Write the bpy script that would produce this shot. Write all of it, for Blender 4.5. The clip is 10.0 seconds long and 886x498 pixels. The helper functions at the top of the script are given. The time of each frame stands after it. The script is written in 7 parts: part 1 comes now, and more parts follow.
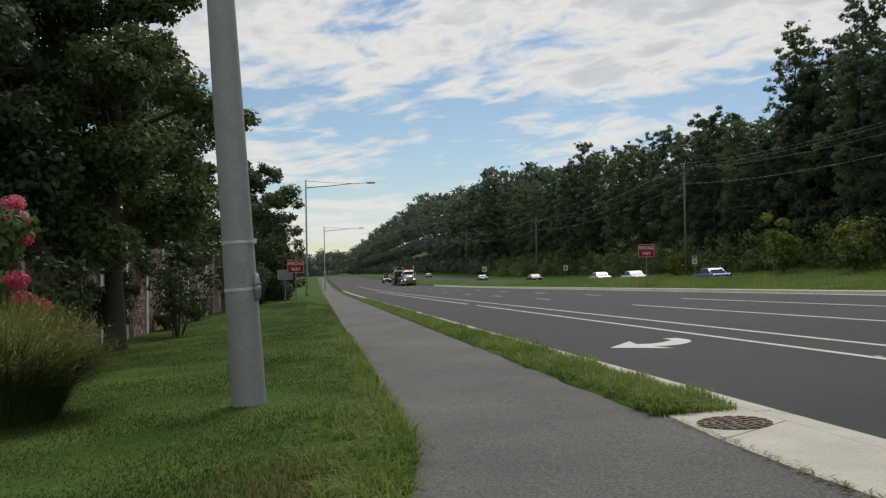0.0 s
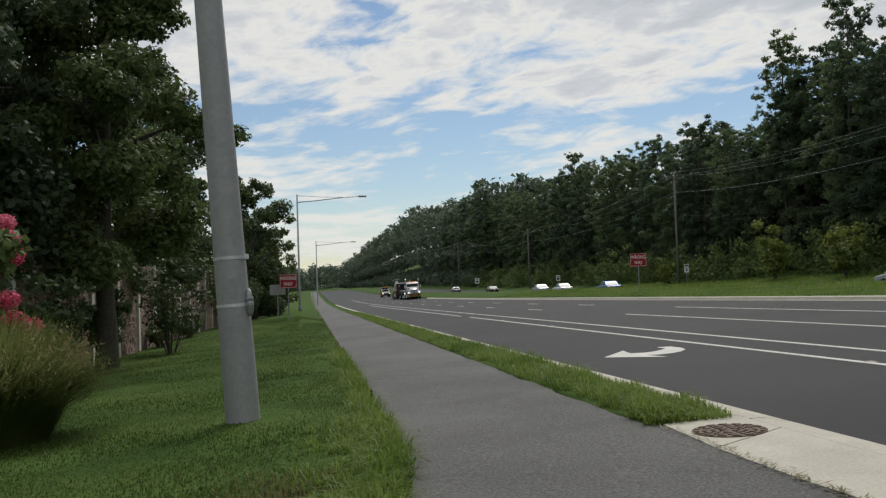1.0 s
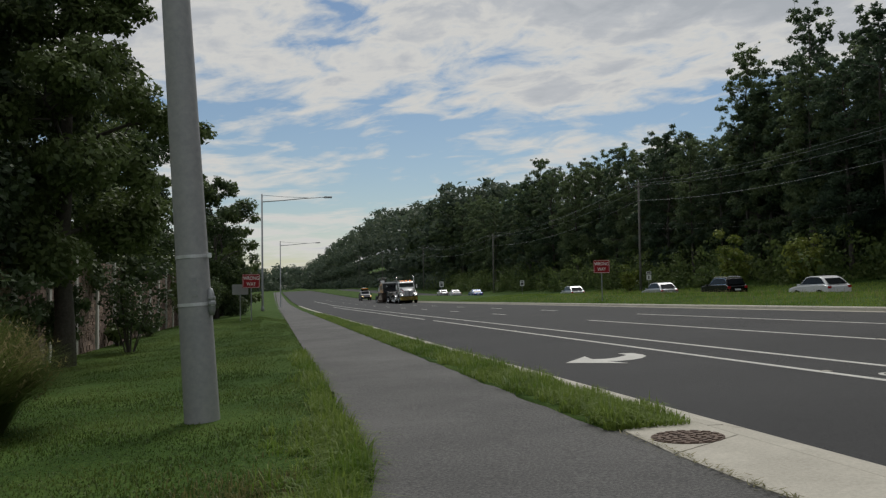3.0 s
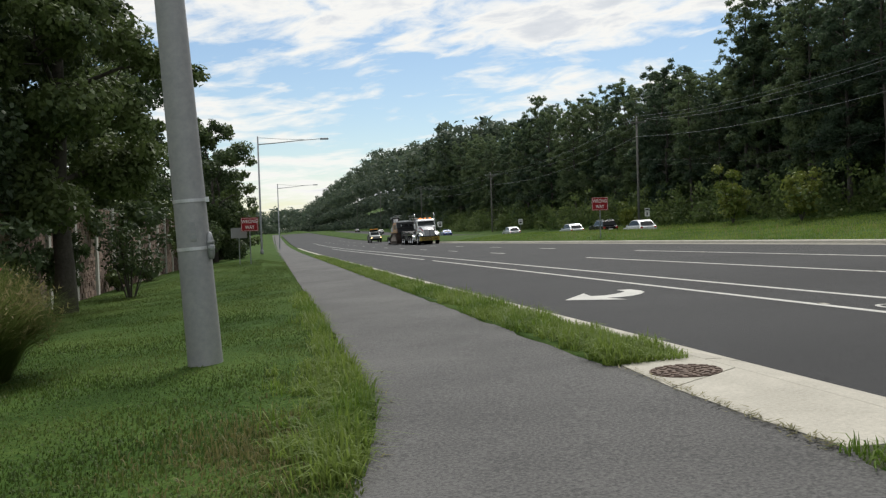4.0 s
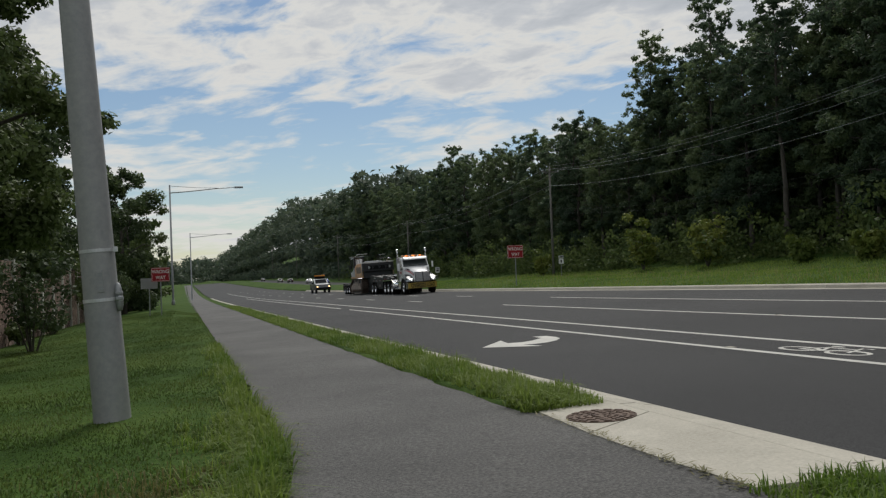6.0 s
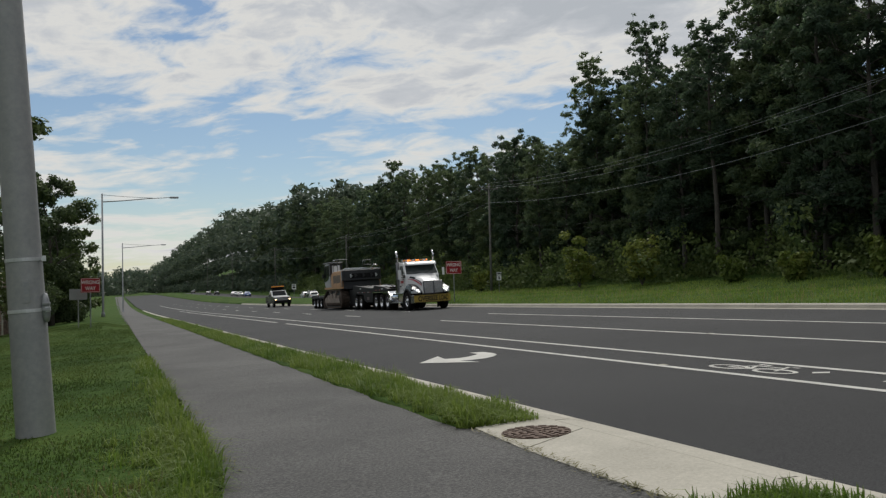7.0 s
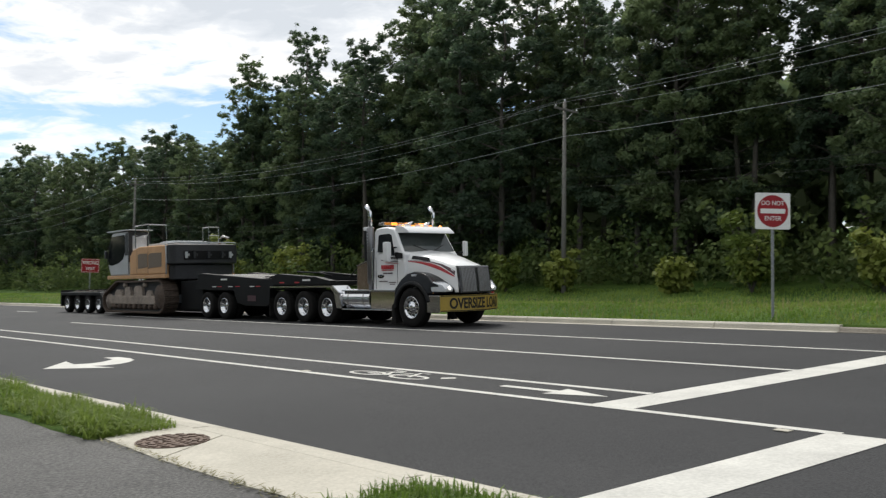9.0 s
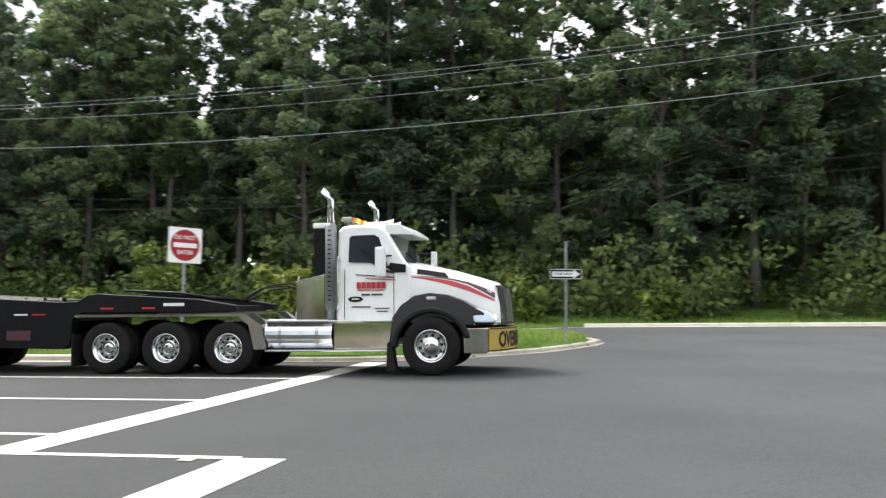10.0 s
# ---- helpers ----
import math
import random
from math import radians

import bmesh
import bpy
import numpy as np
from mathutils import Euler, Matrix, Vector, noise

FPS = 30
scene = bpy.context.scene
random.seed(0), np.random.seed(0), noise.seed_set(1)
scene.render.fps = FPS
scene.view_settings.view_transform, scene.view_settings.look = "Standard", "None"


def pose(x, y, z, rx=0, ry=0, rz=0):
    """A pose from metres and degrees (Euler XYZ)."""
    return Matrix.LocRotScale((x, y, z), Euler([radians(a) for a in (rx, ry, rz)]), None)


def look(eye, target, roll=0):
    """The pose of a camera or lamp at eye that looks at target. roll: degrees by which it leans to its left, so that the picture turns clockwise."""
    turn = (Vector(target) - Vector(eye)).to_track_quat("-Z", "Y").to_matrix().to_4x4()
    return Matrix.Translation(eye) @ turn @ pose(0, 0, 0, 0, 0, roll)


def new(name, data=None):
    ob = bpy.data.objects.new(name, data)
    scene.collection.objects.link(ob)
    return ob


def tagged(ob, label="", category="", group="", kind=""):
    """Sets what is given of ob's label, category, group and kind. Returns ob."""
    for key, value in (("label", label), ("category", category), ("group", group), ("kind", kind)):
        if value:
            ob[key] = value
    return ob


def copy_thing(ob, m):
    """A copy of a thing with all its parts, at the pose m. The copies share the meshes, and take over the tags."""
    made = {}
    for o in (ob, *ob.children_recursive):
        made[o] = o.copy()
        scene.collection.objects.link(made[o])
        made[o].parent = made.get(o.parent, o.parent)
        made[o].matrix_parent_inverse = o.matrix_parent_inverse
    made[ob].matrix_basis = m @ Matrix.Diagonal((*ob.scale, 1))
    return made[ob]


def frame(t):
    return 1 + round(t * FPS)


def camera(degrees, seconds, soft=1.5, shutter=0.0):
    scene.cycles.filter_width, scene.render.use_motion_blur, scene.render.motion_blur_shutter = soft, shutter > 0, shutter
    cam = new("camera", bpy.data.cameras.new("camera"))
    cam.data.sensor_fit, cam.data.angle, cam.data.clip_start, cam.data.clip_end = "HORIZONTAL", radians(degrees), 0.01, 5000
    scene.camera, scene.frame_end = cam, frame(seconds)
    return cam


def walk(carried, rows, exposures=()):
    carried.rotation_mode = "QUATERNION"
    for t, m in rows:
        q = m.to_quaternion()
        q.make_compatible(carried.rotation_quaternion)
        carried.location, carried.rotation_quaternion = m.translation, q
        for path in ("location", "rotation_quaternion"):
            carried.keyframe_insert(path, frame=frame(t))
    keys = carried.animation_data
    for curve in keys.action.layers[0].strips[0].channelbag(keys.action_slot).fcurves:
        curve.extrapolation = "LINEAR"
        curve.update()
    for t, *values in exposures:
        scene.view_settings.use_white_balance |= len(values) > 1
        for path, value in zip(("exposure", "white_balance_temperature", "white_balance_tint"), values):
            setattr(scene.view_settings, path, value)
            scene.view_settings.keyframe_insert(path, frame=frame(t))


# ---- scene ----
EYE = Vector((0.0, 0.0, 1.506))
cam = camera(53.98, 10.0, soft=1.3, shutter=0.1)


def aim(yaw, pitch, roll):
    a, b = radians(yaw), radians(pitch)
    return look(EYE, EYE + Vector((math.sin(a) * math.cos(b), math.cos(a) * math.cos(b), math.sin(b))), roll)


# seconds, degrees to the right of the road, up, lean
TURNS = (
    (0.0, 8.19, 1.48, -1.00), (0.5, 8.59, 2.06, -1.81), (1.0, 8.72, 2.28, -1.95), (1.5, 8.48, 2.32, -1.62), (2.0, 8.36, 2.33, -1.69),
    (2.2, 8.83, 2.75, -1.62), (3.3, 11.57, 1.84, -1.00), (3.5, 11.55, 0.34, -1.36), (4.0, 11.04, -1.52, -1.86), (4.5, 10.69, 0.16, -3.04),
    (5.0, 12.69, 0.75, -3.55), (5.5, 14.79, 1.15, -3.08), (7.0, 20.67, 2.34, -1.46), (7.5, 23.67, 3.05, -1.67), (8.0, 28.31, 2.46, -0.52),
    (8.5, 34.50, 1.44, 0.92), (9.0, 43.40, 2.59, 0.75), (9.3, 51.32, 3.65, 0.74), (9.5, 58.01, 4.13, 1.02), (9.6, 61.89, 4.32, 1.07),
    (9.8, 70.72, 4.80, 1.19), (10.0, 80.77, 5.14, 0.50))
walk(cam, [(t, aim(a, b, r)) for t, a, b, r in TURNS],
     exposures=((0.0, 0.2), (2.2, 0.2), (3.4, -0.25), (4.0, 0.5), (4.5, 0.48), (5.0, 0.1), (5.5, 0.02), (7.5, 0.05), (8.0, 0.1), (8.5, 0.4), (9.0, 0.75), (9.5, 1.45), (10.0, 2.0)))

# ---- sky and sun ----
SUN_TURN, SUN_HEIGHT = 24.0, 52.0
world = bpy.data.worlds.new("sky")
scene.world = world
world.use_nodes = True


def nodes_of(tree):
    tree.nodes.clear()

    def add(kind, **values):
        n = tree.nodes.new(kind)
        for key, value in values.items():
            if key in n.inputs:
                n.inputs[key].default_value = value
        return n
    return add, tree.links.new


def ramp_of(add, stops):
    n = add("ShaderNodeValToRGB")
    el = n.color_ramp.elements
    while len(el) < len(stops):
        el.new(0.5)
    for e, (p, c) in zip(el, stops):
        e.position, e.color = p, (*c, 1) if len(c) == 3 else c
    return n


def build_sky():
    add, link = nodes_of(world.node_tree)
    sky = add("ShaderNodeTexSky")
    sky.sky_type, sky.sun_disc = "NISHITA", False
    sky.sun_elevation, sky.sun_rotation = radians(SUN_HEIGHT), radians(SUN_TURN)
    sky.air_density, sky.dust_density, sky.ozone_density = 1.1, 0.25, 2.5
    co = add("ShaderNodeTexCoord")
    sep = add("ShaderNodeSeparateXYZ")
    link(co.outputs["Generated"], sep.inputs[0])

    def calc(kind, p, q=0.0, r=0.0):
        n = add("ShaderNodeMath")
        n.operation = kind
        for k, v in enumerate((p, q, r)):
            if isinstance(v, (int, float)):
                n.inputs[k].default_value = v
            else:
                link(v, n.inputs[k])
        return n.outputs[0]
    turn = calc("ARCTAN2", sep.outputs[0], sep.outputs[1])
    up = calc("MAXIMUM", sep.outputs[2], 0.0)
    rise = calc("LOGARITHM", calc("ADD", up, 0.06), math.e)
    # clouds in layers, drawn out sideways, finer towards the skyline
    where = add("ShaderNodeCombineXYZ")
    link(calc("MULTIPLY_ADD", turn, 4.0, 8.3), where.inputs[0])
    link(calc("MULTIPLY_ADD", turn, -1.1, calc("MULTIPLY", rise, 3.6)), where.inputs[1])
    big = add("ShaderNodeTexNoise", Scale=0.7, Detail=9.0, Roughness=0.6, Distortion=0.4)
    link(where.outputs[0], big.inputs["Vector"])
    small = add("ShaderNodeTexNoise", Scale=3.6, Detail=8.0, Roughness=0.58, Distortion=0.5)
    link(where.outputs[0], small.inputs["Vector"])
    # cover by height: a pale bank low down, a clear belt, then a broken deck
    belt = ramp_of(add, [(p, (v, v, v)) for p, v in ((0.0, 0.54), (0.05, 0.62), (0.085, 0.5), (0.13, 0.475), (0.19, 0.475), (0.235, 0.63), (0.3, 0.68), (0.6, 0.68))])
    link(up, belt.inputs[0])
    lean = calc("MULTIPLY", calc("MINIMUM", calc("MAXIMUM", turn, -0.1), 0.38), 0.24)
    both = calc("ADD", calc("MULTIPLY_ADD", small.outputs[0], 0.55, calc("MULTIPLY", big.outputs[0], 1.1)), calc("ADD", calc("SUBTRACT", belt.outputs[0], 0.79), lean))
    mask = ramp_of(add, ((0.54, (0, 0, 0)), (0.61, (0.5, 0.5, 0.5)), (0.7, (1, 1, 1))))
    link(both, mask.inputs[0])
    thick = ramp_of(add, ((0.56, (0.9, 0.92, 0.9)), (0.65, (1.0, 0.985, 0.93)), (0.72, (0.93, 0.93, 0.91)), (0.8, (0.74, 0.77, 0.81)), (0.92, (0.62, 0.66, 0.71))))
    link(both, thick.inputs[0])
    bg_sky, bg_cloud, mix, out = add("ShaderNodeBackground", Strength=0.072), add("ShaderNodeBackground", Strength=0.7), add("ShaderNodeMixShader"), add("ShaderNodeOutputWorld")
    link(sky.outputs[0], bg_sky.inputs[0])
    link(thick.outputs[0], bg_cloud.inputs[0])
    link(mask.outputs[0], mix.inputs[0])
    link(bg_sky.outputs[0], mix.inputs[1])
    link(bg_cloud.outputs[0], mix.inputs[2])
    link(mix.outputs[0], out.inputs[0])


build_sky()
lamp = bpy.data.lights.new("sun", "SUN")
lamp.energy, lamp.angle, lamp.color = 2.0, radians(22), (1.0, 0.97, 0.91)
sun = new("sun", lamp)
a, e = radians(SUN_TURN), radians(SUN_HEIGHT)
sun.matrix_world = look((60 * math.sin(a), 60 * math.cos(a), 70), (60 * math.sin(a) - math.sin(a) * math.cos(e), 60 * math.cos(a) - math.cos(a) * math.cos(e), 70 - math.sin(e)))

# ---- materials ----


def surface(name, one, two, rough=0.6, metal=0.0, size=3.0, fine=40.0, bump=0.2, bump_size=60.0, spread=0.5, third=None, coat=0.0, vary=0.0, still=False, spec=0.5, fineness=0.5, worn=None):
    """A surface whose colour wanders between two tones at a coarse and a fine scale, with relief."""
    m = bpy.data.materials.new(name)
    m.use_nodes = True
    add, link = nodes_of(m.node_tree)
    out, bsdf = add("ShaderNodeOutputMaterial"), add("ShaderNodeBsdfPrincipled", Roughness=rough, Metallic=metal)
    bsdf.inputs["Coat Weight"].default_value = coat
    bsdf.inputs["Specular IOR Level"].default_value = spec
    link(bsdf.outputs[0], out.inputs[0])
    if still:
        co = add("ShaderNodeNewGeometry").outputs["Position"]
    else:
        co = add("ShaderNodeTexCoord").outputs["Object"]
    a, b = add("ShaderNodeTexNoise", Scale=size, Detail=5.0, Roughness=0.6), add("ShaderNodeTexNoise", Scale=fine, Detail=4.0, Roughness=0.65)
    link(co, a.inputs["Vector"])
    link(co, b.inputs["Vector"])
    mix = add("ShaderNodeMix")
    mix.data_type = "FLOAT"
    mix.inputs[0].default_value = fineness
    link(a.outputs[0], mix.inputs[2])
    link(b.outputs[0], mix.inputs[3])
    lo, hi = 0.5 - 0.16 / max(spread, 0.05) * 0.5, 0.5 + 0.16 / max(spread, 0.05) * 0.5
    stops = [(max(lo, 0.0), one), (min(hi, 1.0), two)]
    if third:
        stops = [(max(lo, 0.0), one), (0.5, two), (min(hi, 1.0), third)]
    tone = ramp_of(add, stops)
    link(mix.outputs[0], tone.inputs[0])
    colour = tone.outputs[0]
    if vary:
        info, hsv, span = add("ShaderNodeObjectInfo"), add("ShaderNodeHueSaturation"), add("ShaderNodeMapRange")
        isle, both = add("ShaderNodeNewGeometry"), add("ShaderNodeMath")
        both.operation = "PINGPONG"
        both.inputs[1].default_value = 1.0
        total = add("ShaderNodeMath")
        total.operation = "ADD"
        link(info.outputs["Random"], total.inputs[0])
        link(isle.outputs["Random Per Island"], total.inputs[1])
        link(total.outputs[0], both.inputs[0])
        link(both.outputs[0], span.inputs[0])
        span.inputs[3].default_value, span.inputs[4].default_value = 1 - vary, 1 + vary
        link(span.outputs[0], hsv.inputs["Value"])
        link(colour, hsv.inputs["Color"])
        colour = hsv.outputs[0]
    if worn:
        # raises the value along y, the edge swayed by the coarse noise
        split, span, hsv = add("ShaderNodeSeparateXYZ"), add("ShaderNodeMapRange"), add("ShaderNodeHueSaturation")
        link(co, split.inputs[0])
        sway = add("ShaderNodeMath")
        sway.operation = "MULTIPLY_ADD"
        link(a.outputs[0], sway.inputs[0])
        sway.inputs[1].default_value = 5.0
        link(split.outputs[1], sway.inputs[2])
        link(sway.outputs[0], span.inputs[0])
        for k, v in enumerate((worn[0] + 2.5, worn[1] + 2.5, 1.0, worn[2])):
            span.inputs[k + 1].default_value = v
        link(span.outputs[0], hsv.inputs["Value"])
        link(colour, hsv.inputs["Color"])
        colour = hsv.outputs[0]
    link(colour, bsdf.inputs["Base Color"])
    if bump:
        c, bp = add("ShaderNodeTexNoise", Scale=bump_size, Detail=4.0), add("ShaderNodeBump", Strength=bump, Distance=0.02)
        link(co, c.inputs["Vector"])
        link(c.outputs[0], bp.inputs["Height"])
        link(bp.outputs[0], bsdf.inputs["Normal"])
    return m


def foliage(name, dark, light, tip, through_light=0.35):
    """Leaves: colour by clump, some light shining through."""
    m = bpy.data.materials.new(name)
    m.use_nodes = True
    add, link = nodes_of(m.node_tree)
    out, bsdf = add("ShaderNodeOutputMaterial"), add("ShaderNodeBsdfPrincipled", Roughness=0.55)
    bsdf.inputs["Specular IOR Level"].default_value = 0.2
    geo, info = add("ShaderNodeNewGeometry"), add("ShaderNodeObjectInfo")
    noise_ = add("ShaderNodeTexNoise", Scale=0.33, Detail=4.0)
    link(geo.outputs["Position"], noise_.inputs["Vector"])
    m1, m2 = add("ShaderNodeMath"), add("ShaderNodeMath")
    m1.operation, m2.operation = "MULTIPLY_ADD", "MULTIPLY_ADD"
    link(geo.outputs["Random Per Island"], m1.inputs[0])
    m1.inputs[1].default_value = 0.18
    link(noise_.outputs[0], m1.inputs[2])
    link(info.outputs["Random"], m2.inputs[0])
    m2.inputs[1].default_value = 0.42
    link(m1.outputs[0], m2.inputs[2])
    tone = ramp_of(add, ((0.43, dark), (0.77, light), (0.89, tip)))
    link(m2.outputs[0], tone.inputs[0])
    link(tone.outputs[0], bsdf.inputs["Base Color"])
    tr, mix = add("ShaderNodeBsdfTranslucent"), add("ShaderNodeMixShader", Fac=through_light)
    link(tone.outputs[0], tr.inputs[0])
    link(bsdf.outputs[0], mix.inputs[1])
    link(tr.outputs[0], mix.inputs[2])
    link(mix.outputs[0], out.inputs[0])
    return m


def glow(name, colour, strength):
    m = bpy.data.materials.new(name)
    m.use_nodes = True
    add, link = nodes_of(m.node_tree)
    out, bsdf = add("ShaderNodeOutputMaterial"), add("ShaderNodeBsdfPrincipled", Roughness=0.3)
    bsdf.inputs["Base Color"].default_value = (*colour, 1)
    bsdf.inputs["Emission Color"].default_value = (*colour, 1)
    bsdf.inputs["Emission Strength"].default_value = strength
    link(bsdf.outputs[0], out.inputs[0])
    return m


ASPHALT = surface("asphalt", (0.018, 0.0186, 0.0202), (0.039, 0.0395, 0.041), 0.82, 0, 0.22, 48.0, 0.5, 120.0, 1.0, still=True, spec=0.28, fineness=0.7, worn=(6.0, -5.0, 1.75))
PATH_ASPHALT = surface("path_asphalt", (0.042, 0.0415, 0.0405), (0.112, 0.109, 0.105), 0.8, 0, 0.3, 42.0, 0.5, 110.0, 1.1, still=True, spec=0.38, fineness=0.66)
GRASS_SOIL = surface("grass_soil", (0.025, 0.054, 0.01), (0.045, 0.085, 0.016), 0.95, 0, 0.35, 22.0, 0.6, 45.0, 0.8, third=(0.078, 0.118, 0.026), still=True, spec=0.08)
WORN_CONCRETE = surface("worn_concrete", (0.17, 0.15, 0.12), (0.34, 0.31, 0.26), 0.9, 0, 1.6, 30.0, 0.4, 80.0, 0.6, vary=0.08, still=True)
CONCRETE = surface("concrete", (0.32, 0.30, 0.25), (0.5, 0.47, 0.4), 0.85, 0, 1.2, 35.0, 0.3, 90.0, 0.5, vary=0.06, still=True)
ROAD_PAINT = surface("road_paint", (0.38, 0.375, 0.35), (0.62, 0.61, 0.565), 0.75, 0, 1.5, 30.0, 0.2, 100.0, 0.45, still=True)
GALVANISED = surface("galvanised_steel", (0.26, 0.27, 0.28), (0.36, 0.37, 0.38), 0.5, 0.55, 1.5, 18.0, 0.05, 40.0, 0.5)
POLE_GREY = surface("pole_grey", (0.27, 0.28, 0.29), (0.38, 0.38, 0.38), 0.6, 0.2, 1.2, 14.0, 0.08, 60.0, 0.5)
BRIGHT_STEEL = surface("bright_steel", (0.55, 0.56, 0.58), (0.72, 0.73, 0.75), 0.35, 0.3, 4.0, 30.0, 0.05)
PALE_CONCRETE = surface("pale_concrete", (0.5, 0.48, 0.44), (0.66, 0.64, 0.6), 0.85, 0, 1.2, 35.0, 0.2, 90.0, 0.5)
CAST_IRON = surface("cast_iron", (0.07, 0.05, 0.04), (0.15, 0.10, 0.075), 0.75, 0.5, 8.0, 60.0, 0.4, 80.0, 0.5)
BARK = surface("bark", (0.04, 0.034, 0.028), (0.11, 0.096, 0.08), 0.9, 0, 1.0, 12.0, 0.8, 18.0, 0.5)
OLD_WOOD = surface("old_wood", (0.11, 0.105, 0.095), (0.19, 0.18, 0.16), 0.85, 0, 1.0, 20.0, 0.4, 25.0, 0.5)
CABLE = surface("cable", (0.3, 0.3, 0.31), (0.45, 0.45, 0.46), 0.4, 0.5, 1.0, 10.0, 0.0)
DARK_CABLE = surface("dark_cable", (0.02, 0.02, 0.021), (0.04, 0.04, 0.042), 0.6, 0.0, 1.0, 10.0, 0.0)
STONE = surface("wall_stone", (0.14, 0.095, 0.075), (0.30, 0.21, 0.17), 0.9, 0, 2.5, 18.0, 0.5, 30.0, 0.5, vary=0.42)
MORTAR = surface("mortar", (0.06, 0.05, 0.045), (0.12, 0.10, 0.09), 0.95, 0, 3.0, 30.0, 0.4, 60.0, 0.5)
SIGN_RED = surface("sign_red", (0.24, 0.014, 0.02), (0.32, 0.022, 0.03), 0.45, 0, 2.0, 30.0, 0.0, spec=0.2)
SIGN_WHITE = surface("sign_white", (0.66, 0.66, 0.65), (0.80, 0.80, 0.79), 0.45, 0, 2.0, 30.0, 0.0, spec=0.2)
SIGN_BLACK = surface("sign_black", (0.012, 0.012, 0.012), (0.025, 0.025, 0.025), 0.45, 0, 2.0, 30.0, 0.0, spec=0.2)
LEAF_FOREST = foliage("forest_leaves", (0.05, 0.08, 0.053), (0.09, 0.132, 0.072), (0.145, 0.19, 0.088), 0.5)
LEAF_NEAR = foliage("tree_leaves", (0.036, 0.056, 0.028), (0.068, 0.10, 0.042), (0.11, 0.15, 0.05), 0.3)
# paler and bluer than the other trees: distance haze put into the colour
LEAF_HAZED = foliage("hazed_leaves", (0.06, 0.088, 0.068), (0.088, 0.12, 0.084), (0.12, 0.15, 0.095), 0.4)
LEAF_SCRUB = foliage("scrub_leaves", (0.04, 0.07, 0.024), (0.075, 0.115, 0.036), (0.125, 0.165, 0.052), 0.45)
LEAF_BUSH = foliage("bush_leaves", (0.065, 0.1, 0.022), (0.13, 0.175, 0.035), (0.2, 0.23, 0.05))
BLADE = foliage("grass_blades", (0.06, 0.115, 0.014), (0.105, 0.18, 0.024), (0.175, 0.24, 0.05), 0.5)
# darker than BLADE: shade over the near lawn is put into this green
BLADE_LAWN_SHADED = foliage("shaded_lawn_blades", (0.03, 0.058, 0.011), (0.06, 0.098, 0.019), (0.112, 0.148, 0.037), 0.45)
BLADE_DRY = foliage("dry_blades", (0.13, 0.13, 0.045), (0.2, 0.18, 0.075), (0.28, 0.25, 0.12), 0.4)
REED = foliage("reed_blades", (0.085, 0.125, 0.03), (0.15, 0.185, 0.055), (0.22, 0.21, 0.085), 0.5)
PLUME = foliage("reed_plumes", (0.2, 0.18, 0.08), (0.29, 0.25, 0.12), (0.37, 0.31, 0.17), 0.4)
BLOSSOM = foliage("pink_blossom", (0.42, 0.05, 0.11), (0.58, 0.09, 0.17), (0.68, 0.18, 0.26), 0.35)

# ---- building helpers ----


def part(name, bm, material, parent=None, label="", smooth=False):
    """Links a bmesh as one mesh object under a thing or a part."""
    me = bpy.data.meshes.new(name)
    bm.to_mesh(me)
    bm.free()
    if smooth:
        me.polygons.foreach_set("use_smooth", [True] * len(me.polygons))
    me.materials.append(material)
    ob = new(name, me)
    if parent:
        ob.parent = parent
    return tagged(ob, label)


def sheet(name, verts, faces, material, parent=None, label="", smooth=False):
    me = bpy.data.meshes.new(name)
    me.from_pydata(verts, [], faces)
    if smooth:
        me.polygons.foreach_set("use_smooth", [True] * len(me.polygons))
    me.materials.append(material)
    ob = new(name, me)
    if parent:
        ob.parent = parent
    return tagged(ob, label)


def box(bm, x0, x1, y0, y1, z0, z1, bevel=0.0):
    g = bmesh.ops.create_cube(bm, size=1.0, matrix=Matrix.LocRotScale(((x0 + x1) / 2, (y0 + y1) / 2, (z0 + z1) / 2), None, (x1 - x0, y1 - y0, z1 - z0)))
    if bevel:
        edges = list({e for v in g["verts"] for e in v.link_edges})
        bmesh.ops.bevel(bm, geom=edges, offset=bevel, segments=2, affect="EDGES", profile=0.7)
    return bm


def tube(bm, points, radii, sides=10, cap=True):
    """A tapered tube through points."""
    rings, n = [], len(points)
    pts = [Vector(p) for p in points]
    if not hasattr(radii, "__len__"):
        radii = [radii] * n
    for i, p in enumerate(pts):
        d = (pts[min(i + 1, n - 1)] - pts[max(i - 1, 0)]).normalized()
        u = d.cross(Vector((0, 0, 1)) if abs(d.z) < 0.9 else Vector((1, 0, 0))).normalized()
        v = d.cross(u)
        rings.append([bm.verts.new(p + (u * math.cos(k * math.tau / sides) + v * math.sin(k * math.tau / sides)) * radii[i]) for k in range(sides)])
    for r0, r1 in zip(rings, rings[1:]):
        for k in range(sides):
            bm.faces.new((r0[k], r1[k], r1[(k + 1) % sides], r0[(k + 1) % sides]))
    if cap:
        bm.faces.new(rings[0])
        bm.faces.new(list(reversed(rings[-1])))
    return bm


